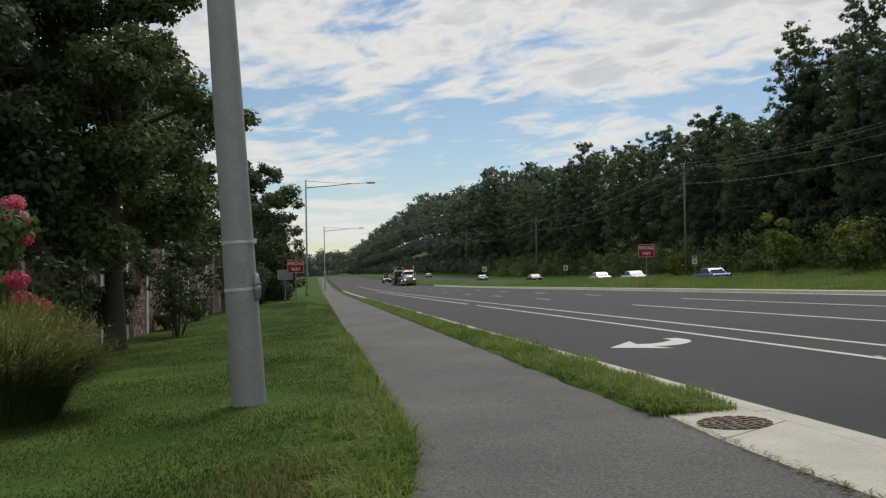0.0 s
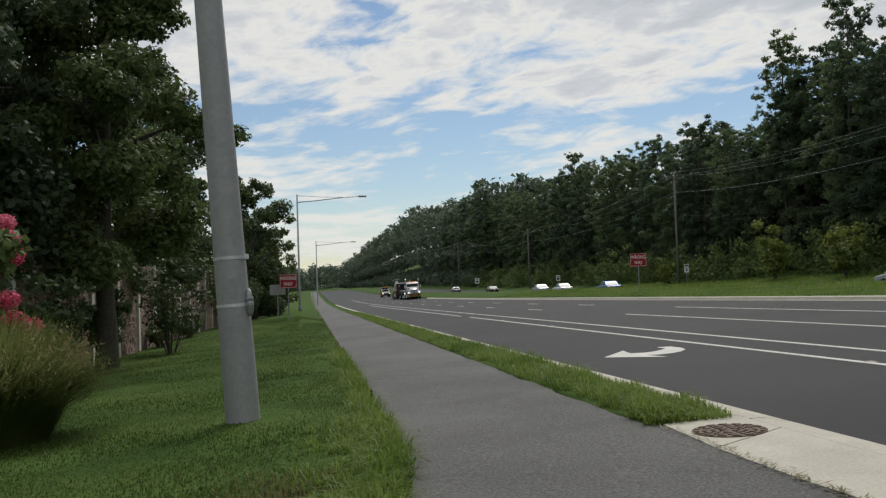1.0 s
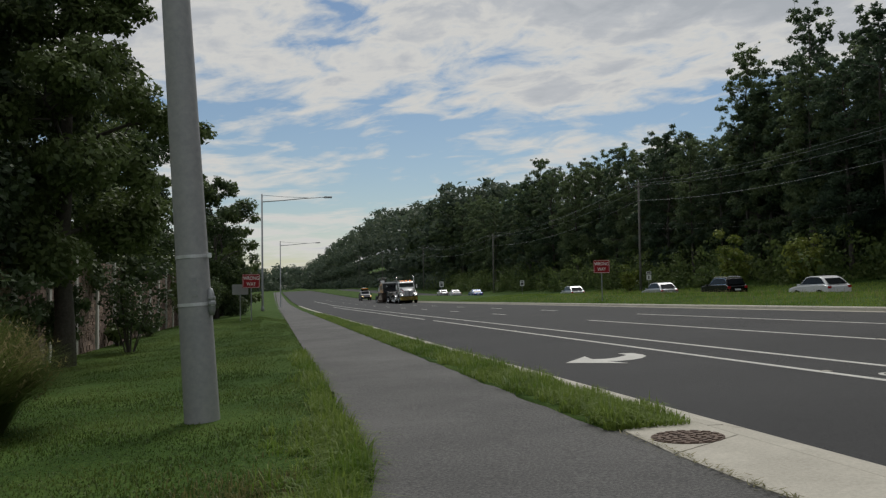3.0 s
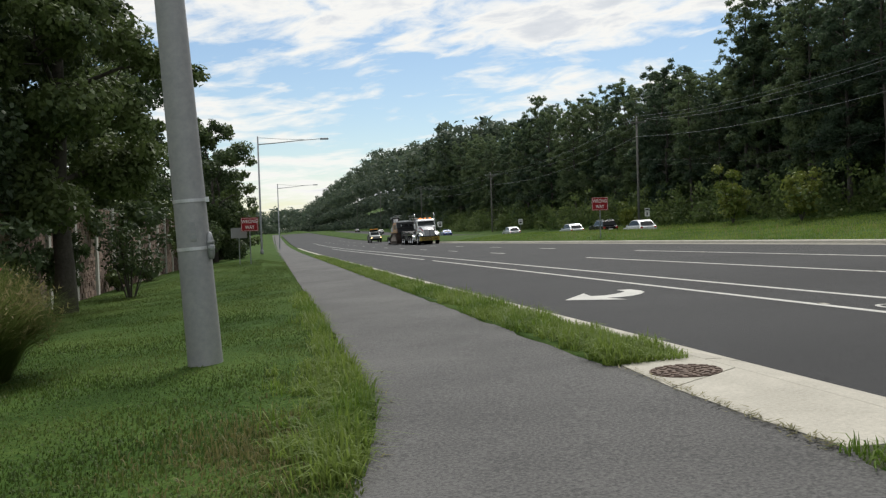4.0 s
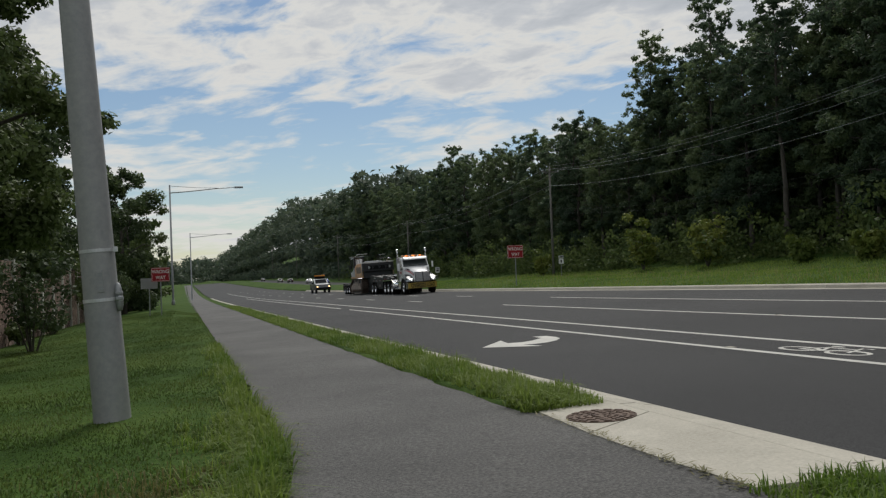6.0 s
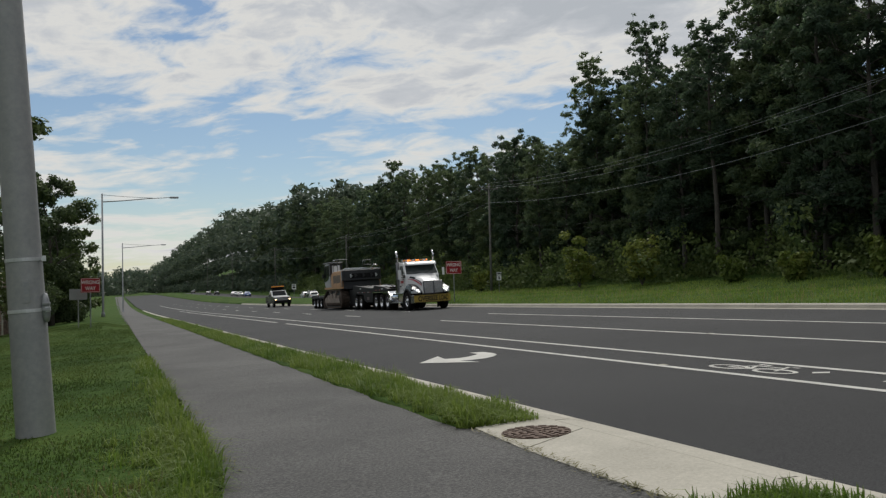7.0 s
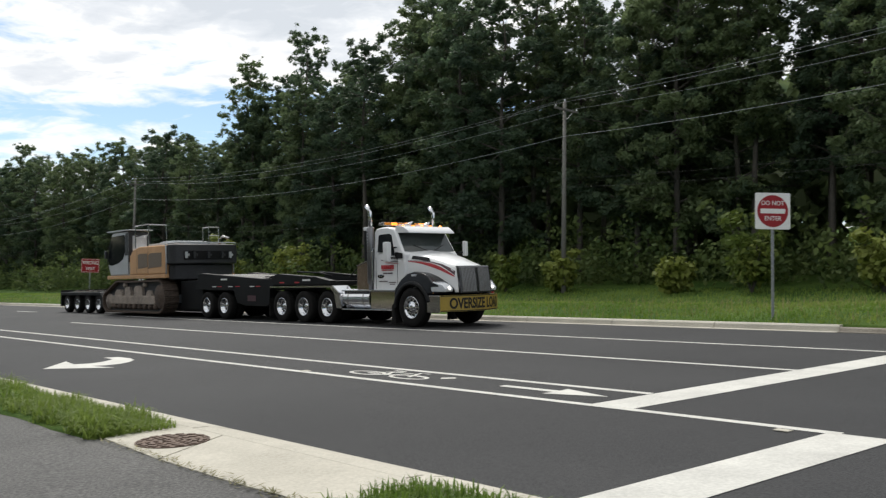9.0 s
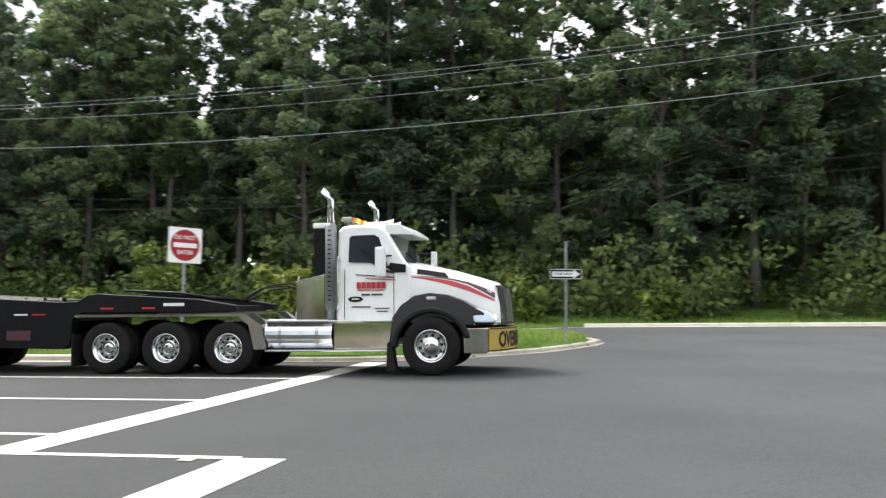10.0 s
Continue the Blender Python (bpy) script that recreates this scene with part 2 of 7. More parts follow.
def lathe(bm, profile, x0=0.0, y0=0.0, z0=0.0, sides=28, axis="x"):
    """Turns (radius, along) pairs round an axis through the point."""
    rings = []
    for r, s in profile:
        ring = []
        for k in range(sides):
            c, q = math.cos(k * math.tau / sides) * r, math.sin(k * math.tau / sides) * r
            ring.append(bm.verts.new((x0 + s, y0 + c, z0 + q) if axis == "x" else (x0 + c, y0 + q, z0 + s)))
        rings.append(ring)
    for r0, r1 in zip(rings, rings[1:]):
        for k in range(sides):
            bm.faces.new((r0[k], r0[(k + 1) % sides], r1[(k + 1) % sides], r1[k]))
    return bm


def slab(bm, outline, axis, lo, hi):
    """A plate: an outline of (a, b) pairs, drawn out along the axis from lo to hi."""
    def at(a, b, s):
        return {"x": (s, a, b), "y": (a, s, b), "z": (a, b, s)}[axis]
    f0 = [bm.verts.new(at(a, b, lo)) for a, b in outline]
    f1 = [bm.verts.new(at(a, b, hi)) for a, b in outline]
    bm.faces.new(f0)
    bm.faces.new(list(reversed(f1)))
    n = len(outline)
    for i in range(n):
        bm.faces.new((f0[i], f1[i], f1[(i + 1) % n], f0[(i + 1) % n]))
    bmesh.ops.recalc_face_normals(bm, faces=bm.faces[:])
    return bm


def thing(name, m, label, category, group="", kind=""):
    ob = new(name)
    ob.matrix_basis = m
    return tagged(ob, label, category, group, kind)


def writing(name, text, size, material, parent, m, stretch=1.0, label="", weight=0.02):
    """Letters as a thin mesh in the plane of m, centred."""
    cu = bpy.data.curves.new(name, "FONT")
    cu.body, cu.size, cu.align_x, cu.align_y, cu.extrude, cu.offset = text, size, "CENTER", "CENTER", 0.002, size * weight
    tmp = bpy.data.objects.new(name, cu)
    me = bpy.data.meshes.new_from_object(tmp)
    bpy.data.objects.remove(tmp)
    me.transform(m @ Matrix.Diagonal((stretch, 1, 1, 1)))
    me.materials.clear()
    me.materials.append(material)
    ob = new(name, me)
    ob.parent = parent
    return tagged(ob, label)


# ---- the lie of the land ----
SIDE = 0.0381                                   # the road banks up to the right
K, A, B, C, D, F = 4.42, 7.91, 9.05, 12.27, 15.66, 19.51   # kerb, lines, median kerb


def base(y):
    if y < 90:
        return -0.0125 * y
    if y < 220:
        return -1.125 - 0.0125 * (y - 90) + (y - 90) ** 2 * 0.0125 / 260
    if y < 480:
        return -1.9375 + 0.0045 * (y - 220)
    return -0.7675 - 0.004 * (y - 480)


def plane(x, y):
    """The banked road; the far carriageway lies a little lower."""
    dip = float(np.interp(y, (0, 15, 28, 48, 200), (0.0, 0.5, 0.75, 0.48, 0.3))) * float(np.interp(x, (29, 33, 40, 45), (0, 1, 1, 0)))
    return base(y) + SIDE * x - dip


LIFT_X = (-70, -30, -9, -5, 0.5, 0.78, 0.82, 3.04, 3.08, 3.2, 3.96, 4.02, 4.06, 19.6, 19.86, 19.9, 24.5, 27.5, 31.3, 31.5, 31.6, 41.3, 41.4, 45, 50, 60, 90, 160)
LIFT_Z = (1.2, 0.4, -0.1, -0.02, 0.1, 0.1, -0.1, -0.1, 0.1, 0.105, 0.095, 0.06, -0.2, -0.2, -0.2, 0.15, 0.38, 0.38, 0.08, 0.02, -0.2, -0.2, 0.0, 0.03, 0.4, 1.2, 3.5, 8.0)


NOSE_X = (19.5, 19.72, 19.85, 20.3, 21.0, 22.0, 23.2, 24.8, 26.4, 27.6, 28.8, 30.0, 31.0, 31.5, 31.6)
NOSE_Y = (8.0, 6.2, 5.3, 4.2, 3.2, 2.15, 1.2, 0.45, -0.15, -0.4, -0.1, 0.8, 2.2, 4.0, 6.0)


def nose(x):
    """Where the median ends towards the crossing."""
    return float(np.interp(x, NOSE_X, NOSE_Y))


def path_edge(y):
    """The lawn's side of the footpath."""
    return 0.8 - 0.16 * max(7.2 - max(y, 3.5), 0)


def land(x, y):
    lift = float(np.interp(x, LIFT_X, LIFT_Z))
    if 2.9 < x < 4.01 and 4.35 < y < 7.75:
        lift = -0.15
    if path_edge(y) + 0.03 < x < 0.82:
        lift = -0.1
    if x < 0.6:
        rise = float(np.interp(y, (34, 52, 85, 130), (0.0, 0.28, 0.42, 0.0)))
        lift += rise * float(np.interp(x, (-8, -3, -0.9, 0.5), (0.0, 1.0, 1.0, 0.0)))
    if x > 60 and y > 250:
        lift += (x - 60) * 0.22 * min(1.0, (y - 250) / 100)
    if y > 640:
        lift += (y - 640) * 0.0055
    if 19.55 < x < 31.6:
        d = y - nose(x)
        lift *= float(np.interp(y, (8, 14, 28, 45, 70), (1.0, 0.55, 0.55, 0.9, 1.35))) if lift > 0 else 1.0
        if d < 0:
            lift = -0.2
        else:
            lift = min(lift, 0.15 + 0.16 * d)
    return plane(x, y) + lift


def build_ground():
    xs = sorted(set([round(v, 3) for v in (*LIFT_X, 0.1, 0.2, 0.3, 0.4, 0.6, 0.7, 2.85, 2.92, 29, 33, 40, *np.arange(-9, 0.6, 0.6), *np.arange(20, 31.4, 0.5), *np.arange(-68, -9, 6), *np.arange(62, 160, 8), *np.arange(42, 60, 2), *np.arange(5, 19, 3.5), *np.arange(32, 41, 3), 200, 400, 900, 2500, -110, -200, -500, -2500)]))
    ys = sorted(set([-2500, -900, -300, -120, -60, *np.arange(-40, -4, 3), *np.round(np.arange(-4, 12, 0.4), 2), *np.arange(12, 40, 1), *np.arange(40, 120, 4), *np.arange(120, 500, 12), 520, 560, 600, 640, 700, 800, 1000, 1400, 2600]))
    verts = []
    for y in ys:
        for x in xs:
            bumps = 0.03 * noise.noise((x * 0.7, y * 0.7, 0)) + 0.015 * noise.noise((x * 2.3, y * 2.3, 4)) if (x < 0.7 or 20.5 < x < 31 or x > 42) and abs(y) < 130 else 0.0
            verts.append((x, y, land(max(min(x, 160), -70), max(min(y, 1400), -60)) + bumps))
    n = len(xs)
    faces = [(j * n + i, j * n + i + 1, (j + 1) * n + i + 1, (j + 1) * n + i) for j in range(len(ys) - 1) for i in range(n - 1)]
    ob = sheet("ground", verts, faces, GRASS_SOIL, smooth=True)
    return tagged(ob, "green mown lawn and rough grass verges", "ground", kind="structure")


def strip(name, lines, material, up=0.0, label="", category="", kind="structure", parent=None):
    """A sheet across the road: rows of points (x, y), laid on the banked plane."""
    verts, faces = [], []
    n = len(lines[0])
    for row in lines:
        verts += [(x, y, plane(x, y) + up) for x, y in row]
    faces = [(j * n + i, j * n + i + 1, (j + 1) * n + i + 1, (j + 1) * n + i) for j in range(len(lines) - 1) for i in range(n - 1)]
    ob = sheet(name, verts, faces, material, parent)
    return tagged(ob, label, category, kind=kind)


ROAD_Y = [-300, -120, -60, -30, -10, 0, 10, 30, 60, 90, *range(100, 240, 10), 260, 300, 340, 380, 420, 460, 480, 500, 540]


def build_roads():
    strip("road", [[(x, y) for x in (4.3, 8, 12, 16, 20, 32, 36, 41.38)] for y in (-300, -120, -60, -30, -10, 0, 2.4)], ASPHALT, label="dark grey asphalt crossing with white markings", category="road")
    strip("road", [[(x, y) for x in (4.3, 8, 12, 16, 19.7)] for y in (2.4, 5, *[q for q in ROAD_Y if q >= 10])], ASPHALT, label="dark grey asphalt carriageway beside a kerb", category="road")
    strip("road", [[(x, y) for x in (31.4, 36, 41.38)] for y in (2.4, 5, *[q for q in ROAD_Y if q >= 10])], ASPHALT, label="far asphalt carriageway behind the grass median", category="road")

    strip("road", [[(x, y) for x in (19.7, 23, 27, 31.4)] for y in (2.4, 5, 8)], ASPHALT, label="grey asphalt at the end of the median", category="road")

    def wob(y, s):
        return 0.08 * noise.noise((y * 0.9, s, 0)) + 0.05 * noise.noise((y * 4.1, s, 3))
    ys = [-60, -30, -10, *np.arange(-5, 40, 0.35), *np.arange(40, 120, 4), *[y for y in ROAD_Y if y > 120]]
    strip("pavement", [[(path_edge(y) + wob(y, 0) - 0.0024 * max(y - 20, 0), y), (1.5, y), (2.3, y), (3.22 if 4.3 < y < 7.8 else 3.06 + wob(y, 9), y)] for y in ys], PATH_ASPHALT, 0.1, "worn grey asphalt footpath between lawn and verge", "footpath")


def markings():
    def bar(name, corners, label):
        (x0, y0), (x1, y1), (x2, y2), (x3, y3) = corners
        verts, faces = [], []
        n = max(2, int(max(abs(y2 - y1), abs(x1 - x0)) / 4) + 1)
        for i in range(n + 1):
            f = i / n
            if abs(y2 - y1) > abs(x1 - x0):
                p, q = (x0 + (x3 - x0) * f, y0 + (y3 - y0) * f), (x1 + (x2 - x1) * f, y1 + (y2 - y1) * f)
            else:
                p, q = (x0 + (x1 - x0) * f, y0 + (y1 - y0) * f), (x3 + (x2 - x3) * f, y3 + (y2 - y3) * f)
            verts += [(*p, plane(*p) + 0.006), (*q, plane(*q) + 0.006)]
            if i:
                faces.append((2 * i - 2, 2 * i - 1, 2 * i + 1, 2 * i))
        return tagged(sheet(name, verts, faces, ROAD_PAINT), label, "road marking", kind="structure")

    def line(x, y0, y1, w=0.13):
        bar("road_line", ((x - w / 2, y0), (x + w / 2, y0), (x + w / 2, y1), (x - w / 2, y1)), "white painted lane line")
    line(A, 3.2, 43.4)
    line(A, 46.0, 120)
    line(B, 5.9, 200)
    line(C, 5.5, 33)
    line(D, 5.2, 36)
    for x, s in ((C, 45.5), (D, 47)):
        for i in range(14):
            line(x, s + 12.2 * i, s + 12.2 * i + 3.0)
    line(41.0, -60, 4, 0.16)
    bar("stop_line", ((7.95, 5.42), (19.5, 4.42), (19.5, 4.98), (7.95, 5.97)), "broad white stop line across the lanes")
    bar("stop_line", ((4.6, 3.02), (7.9, 2.74), (7.9, 3.31), (4.6, 3.59)), "broad white stop line across the turn lane")

    def shape(name, outline, label, group=""):
        verts = [(x, y, plane(x, y) + 0.007) for x, y in outline]
        return tagged(sheet(name, verts, [tuple(range(len(outline)))], ROAD_PAINT), label, "road marking", group, kind="structure")
    shape("turn_arrow", [(5.42, 15.81), (6.20, 16.90), (6.08, 16.17), (6.32, 16.06), (6.59, 16.17), (6.84, 16.41), (6.95, 16.55), (6.96, 17.02), (7.22, 16.90), (7.23, 16.41), (7.15, 16.04), (6.92, 15.70), (6.66, 15.49), (6.35, 15.44), (6.16, 15.58), (6.30, 14.89)], "white right turn arrow on asphalt")
    shape("lane_arrow", [(8.53, 6.15), (8.78, 6.95), (8.6, 6.93), (8.6, 7.85), (8.46, 7.85), (8.46, 6.93), (8.28, 6.95)], "narrow white straight arrow in cycle lane")
    bm = bmesh.new()

    def stroke(pts, w, closed=False):
        p = [Vector(q) for q in pts]
        n = len(p)
        lo, hi = [], []
        for i in range(n):
            a, b = (p[(i - 1) % n], p[(i + 1) % n]) if closed else (p[max(i - 1, 0)], p[min(i + 1, n - 1)])
            t = (b - a).normalized()
            k = Vector((-t.y, t.x)) * w / 2
            for s, c in ((lo, p[i] - k), (hi, p[i] + k)):
                s.append(bm.verts.new((c.x, c.y, plane(c.x, c.y) + 0.007)))
        for i in range(n if closed else n - 1):
            j = (i + 1) % n
            bm.faces.new((lo[i], lo[j], hi[j], hi[i]))

    def ring(cx, cy, rx, ry, w):
        stroke([(cx + rx * math.cos(k * math.tau / 20), cy + ry * math.sin(k * math.tau / 20)) for k in range(20)], w, True)
    ring(8.42, 10.55, 0.16, 0.36, 0.07)
    ring(8.42, 9.6, 0.16, 0.36, 0.07)
    stroke([(8.42, 10.55), (8.72, 10.3), (8.72, 9.75), (8.42, 10.1), (8.42, 10.55)], 0.06)
    stroke([(8.42, 10.1), (8.72, 10.3)], 0.06)
    stroke([(8.42, 9.6), (8.85, 9.8), (8.85, 9.6)], 0.06)
    stroke([(8.85, 10.4), (8.85, 10.15)], 0.07)
    stroke([(8.6, 9.1), (8.75, 8.95)], 0.14)
    tagged(part("cycle_symbol", bm, ROAD_PAINT), "white bicycle symbol painted in cycle lane", "road marking", kind="structure")
    for x, y in ((8.0, 11.6), (7.75, 3.66), (8.0, 28.5), (8.0, 36.2), (12.3, 16.0), (15.7, 30.0)):
        bm = bmesh.new()
        box(bm, x - 0.06, x + 0.06, y - 0.07, y + 0.07, plane(x, y) + 0.002, plane(x, y) + 0.012, 0.004)
        tagged(part("lane_marker", bm, CONCRETE), "small raised pale lane marker", "lane marker", "lane markers")


def kerb(name, x0, x1, y0, y1, label, step=3.05, low=False):
    """A run of cast kerb stones with open joints."""
    run = tagged(new(name), label, "kerb", kind="structure")
    n = int((y1 - y0) / step)
    for i in range(n):
        ya, yb = y0 + i * step + 0.012, y0 + (i + 1) * step - 0.012
        verts, faces = [], []
        for y in (ya, yb):
            if low:
                prof = [(x0, -0.2), (x0, 0.1), (x0 + 0.012, 0.106), (x0 + 0.16, 0.1), (x0 + 0.26, 0.07), (x1 - 0.012, 0.046), (x1, 0.036), (x1, -0.2)]
            else:
                w = 1 if x1 > x0 else -1
                prof = [(x0, -0.2), (x0, 0.135), (x0 + 0.02, 0.155), (x0 + 0.13 * w, 0.155), (x0 + 0.18 * w, 0.12), (x0 + 0.22 * w, 0.015), (x1, 0.008), (x1, -0.2)]
            verts += [(x, y, plane(x, y) + z) for x, z in prof]
        m = len(prof)
        faces = [(k, k + 1, m + k + 1, m + k) for k in range(m - 1)] + [tuple(range(m)), tuple(range(2 * m - 1, m - 1, -1))]
        sheet("kerb_stone", verts, faces, CONCRETE, run)
    return run


def curved_kerb(name, points, label):
    """Kerb stones along a bend; the road lies to the right of the way."""
    run = tagged(new(name), label, "kerb", kind="structure")
    pts = [Vector(p) for p in points]
    n = len(pts)
    sides = []
    for i in range(n):
        d = (pts[min(i + 1, n - 1)] - pts[max(i - 1, 0)]).normalized()
        sides.append(Vector((d.y, -d.x)))
    for i in range(n - 1):
        verts = []
        for q, f in ((i, 0.006), (i + 1, 0.994)):
            p = pts[i].lerp(pts[i + 1], f)
            k = sides[q]
            prof = [(-0.1, -0.2), (-0.1, 0.11), (0.05, 0.115), (0.1, 0.085), (0.14, 0.012), (0.24, 0.008), (0.24, -0.2)]
            verts += [(p.x + k.x * a, p.y + k.y * a, plane(p.x, p.y) + z) for a, z in prof]
        m = len(prof)
        sheet("kerb_stone", verts, [(j, j + 1, m + j + 1, m + j) for j in range(m - 1)] + [tuple(range(m)), tuple(range(2 * m - 1, m - 1, -1))], WORN_CONCRETE, run)
    return run


# ---- trees ----


def leaf_cloud(rng, centres, radii, count, size, squash=0.75, droop=0.25, single=False):
    """Small bent leaf clumps round many centres: vertices and faces."""
    verts, faces = [], []
    weight = radii ** 2 / np.sum(radii ** 2)
    pick = rng.choice(len(centres), count, p=weight)
    v = rng.normal(size=(count, 3))
    v /= np.linalg.norm(v, axis=1)[:, None]
    r = rng.random(count) ** 0.45
    pos = centres[pick] + v * (r * radii[pick])[:, None] * np.array((1, 1, squash))
    nrm = v * 0.7 + rng.normal(size=(count, 3)) * 0.6 + np.array((0, 0, 0.35))
    nrm /= np.linalg.norm(nrm, axis=1)[:, None]
    t = np.cross(nrm, rng.normal(size=(count, 3)))
    t /= np.linalg.norm(t, axis=1)[:, None] + 1e-9
    b = np.cross(nrm, t)
    s = size * (0.55 + 0.9 * rng.random(count))[:, None]
    p0, p1, p2, p3 = pos - t * s * 0.5, pos + b * s * 0.34 - nrm * s * 0.06, pos + t * s * 0.6 - np.array((0, 0, droop)) * s * 0.4, pos - b * s * 0.34 - nrm * s * 0.06
    if single:
        i = np.arange(count)[:, None] * 3
        return np.stack((p0, p1 + (p1 - pos) * 0.3, p2 + (p3 - pos) * 0.5), 1).reshape(-1, 3), np.hstack((i, i + 1, i + 2))
    verts = np.stack((p0, p1, p2, p3), 1).reshape(-1, 3)
    i = np.arange(count)[:, None] * 4
    faces = np.concatenate((np.hstack((i, i + 1, i + 2)), np.hstack((i, i + 2, i + 3))))
    return verts, faces


def fast_mesh(name, verts, faces, material, parent=None, label=""):
    me = bpy.data.meshes.new(name)
    nv, nf, k = len(verts), len(faces), faces.shape[1]
    me.vertices.add(nv)
    me.vertices.foreach_set("co", np.asarray(verts, dtype=np.float32).ravel())
    me.loops.add(nf * k)
    me.loops.foreach_set("vertex_index", faces.astype(np.int32).ravel())
    me.polygons.add(nf)
    me.polygons.foreach_set("loop_start", np.arange(0, nf * k, k, dtype=np.int32))
    me.polygons.foreach_set("loop_total", np.full(nf, k, dtype=np.int32))
    me.update(calc_edges=True)
    me.materials.append(material)
    ob = new(name, me)
    if parent:
        ob.parent = parent
    return tagged(ob, label)


def build_tree(seed, height, spread, bare, leaves, size, material, label, trunk_r=0.2, lean=0.0, group="", airy=1.0, narrow_top=0.5, single=False, fluff=1.0):
    """A tapered trunk with limbs and an uneven crown."""
    rng = np.random.default_rng(seed)
    tree = thing("tree", Matrix(), label, "tree", group)
    bm = bmesh.new()
    pts, n = [], 7
    for i in range(n + 1):
        f = i / n
        pts.append((lean * f * f * height + rng.normal() * 0.12 * f * 2, rng.normal() * 0.12 * f * 2, f * height * 0.94 - 0.4))
    tube(bm, pts, [trunk_r * (1.25 if i == 0 else 1) * (1 - 0.88 * i / n) for i in range(n + 1)], 9)
    centres, radii = [], []
    limbs = int(20 * height / 15)
    for i in range(limbs):
        f = bare + (1 - bare) * (i + rng.random() * 0.8) / limbs
        f = min(f, 0.97)
        k = min(int(f * n), n - 1)
        p = Vector(pts[k]).lerp(Vector(pts[k + 1]), f * n - k)
        g = (f - bare) / (1 - bare)
        reach = spread * (math.sin(math.pi * (0.2 + 0.62 * g)) ** 0.8 * (1 - narrow_top * g) + 0.05) * (0.65 + 0.6 * rng.random())
        a = i * 2.4 + rng.random() * 1.2
        rise = reach * (0.15 + 0.5 * g)
        end = p + Vector((math.cos(a) * reach, math.sin(a) * reach, rise))
        mid = p.lerp(end, 0.5) + Vector((0, 0, reach * 0.08))
        r = trunk_r * (1 - 0.85 * f) * 0.45
        tube(bm, (p, mid, end), (r, r * 0.6, 0.012), 5, False)
        # twigs off the limb, each with its own small clump
        for q in (0.3, 0.45, 0.58, 0.7, 0.82, 0.92, 1.0):
            side = Vector((-math.sin(a), math.cos(a), 0)) * rng.normal() * 0.3 * reach * (1.15 - 0.6 * q)
            c = p.lerp(mid, q * 2) if q < 0.5 else mid.lerp(end, q * 2 - 1)
            c = c + side + Vector((0, 0, rng.normal() * 0.16 * reach + 0.05 * reach))
            centres.append(c)
            radii.append(fluff * (0.55 + 0.75 * rng.random()) * airy * (1.12 - 0.55 * g))
            if q > 0.5:
                tube(bm, (p.lerp(end, q - 0.12), c), (r * 0.35, 0.008), 4, False)
    top = Vector(pts[-1])
    for q in range(6):
        centres.append(top + Vector(rng.normal(size=3) * 0.3) - Vector((0, 0, 0.3 * q - 0.3)))
        radii.append(fluff * (0.4 + 0.06 * q) * airy)
    part("trunk", bm, BARK, tree, smooth=True)
    v, f = leaf_cloud(rng, np.array(centres), np.array(radii), leaves, size, single=single)
    fast_mesh("crown", v, f, material, tree)
    return tree


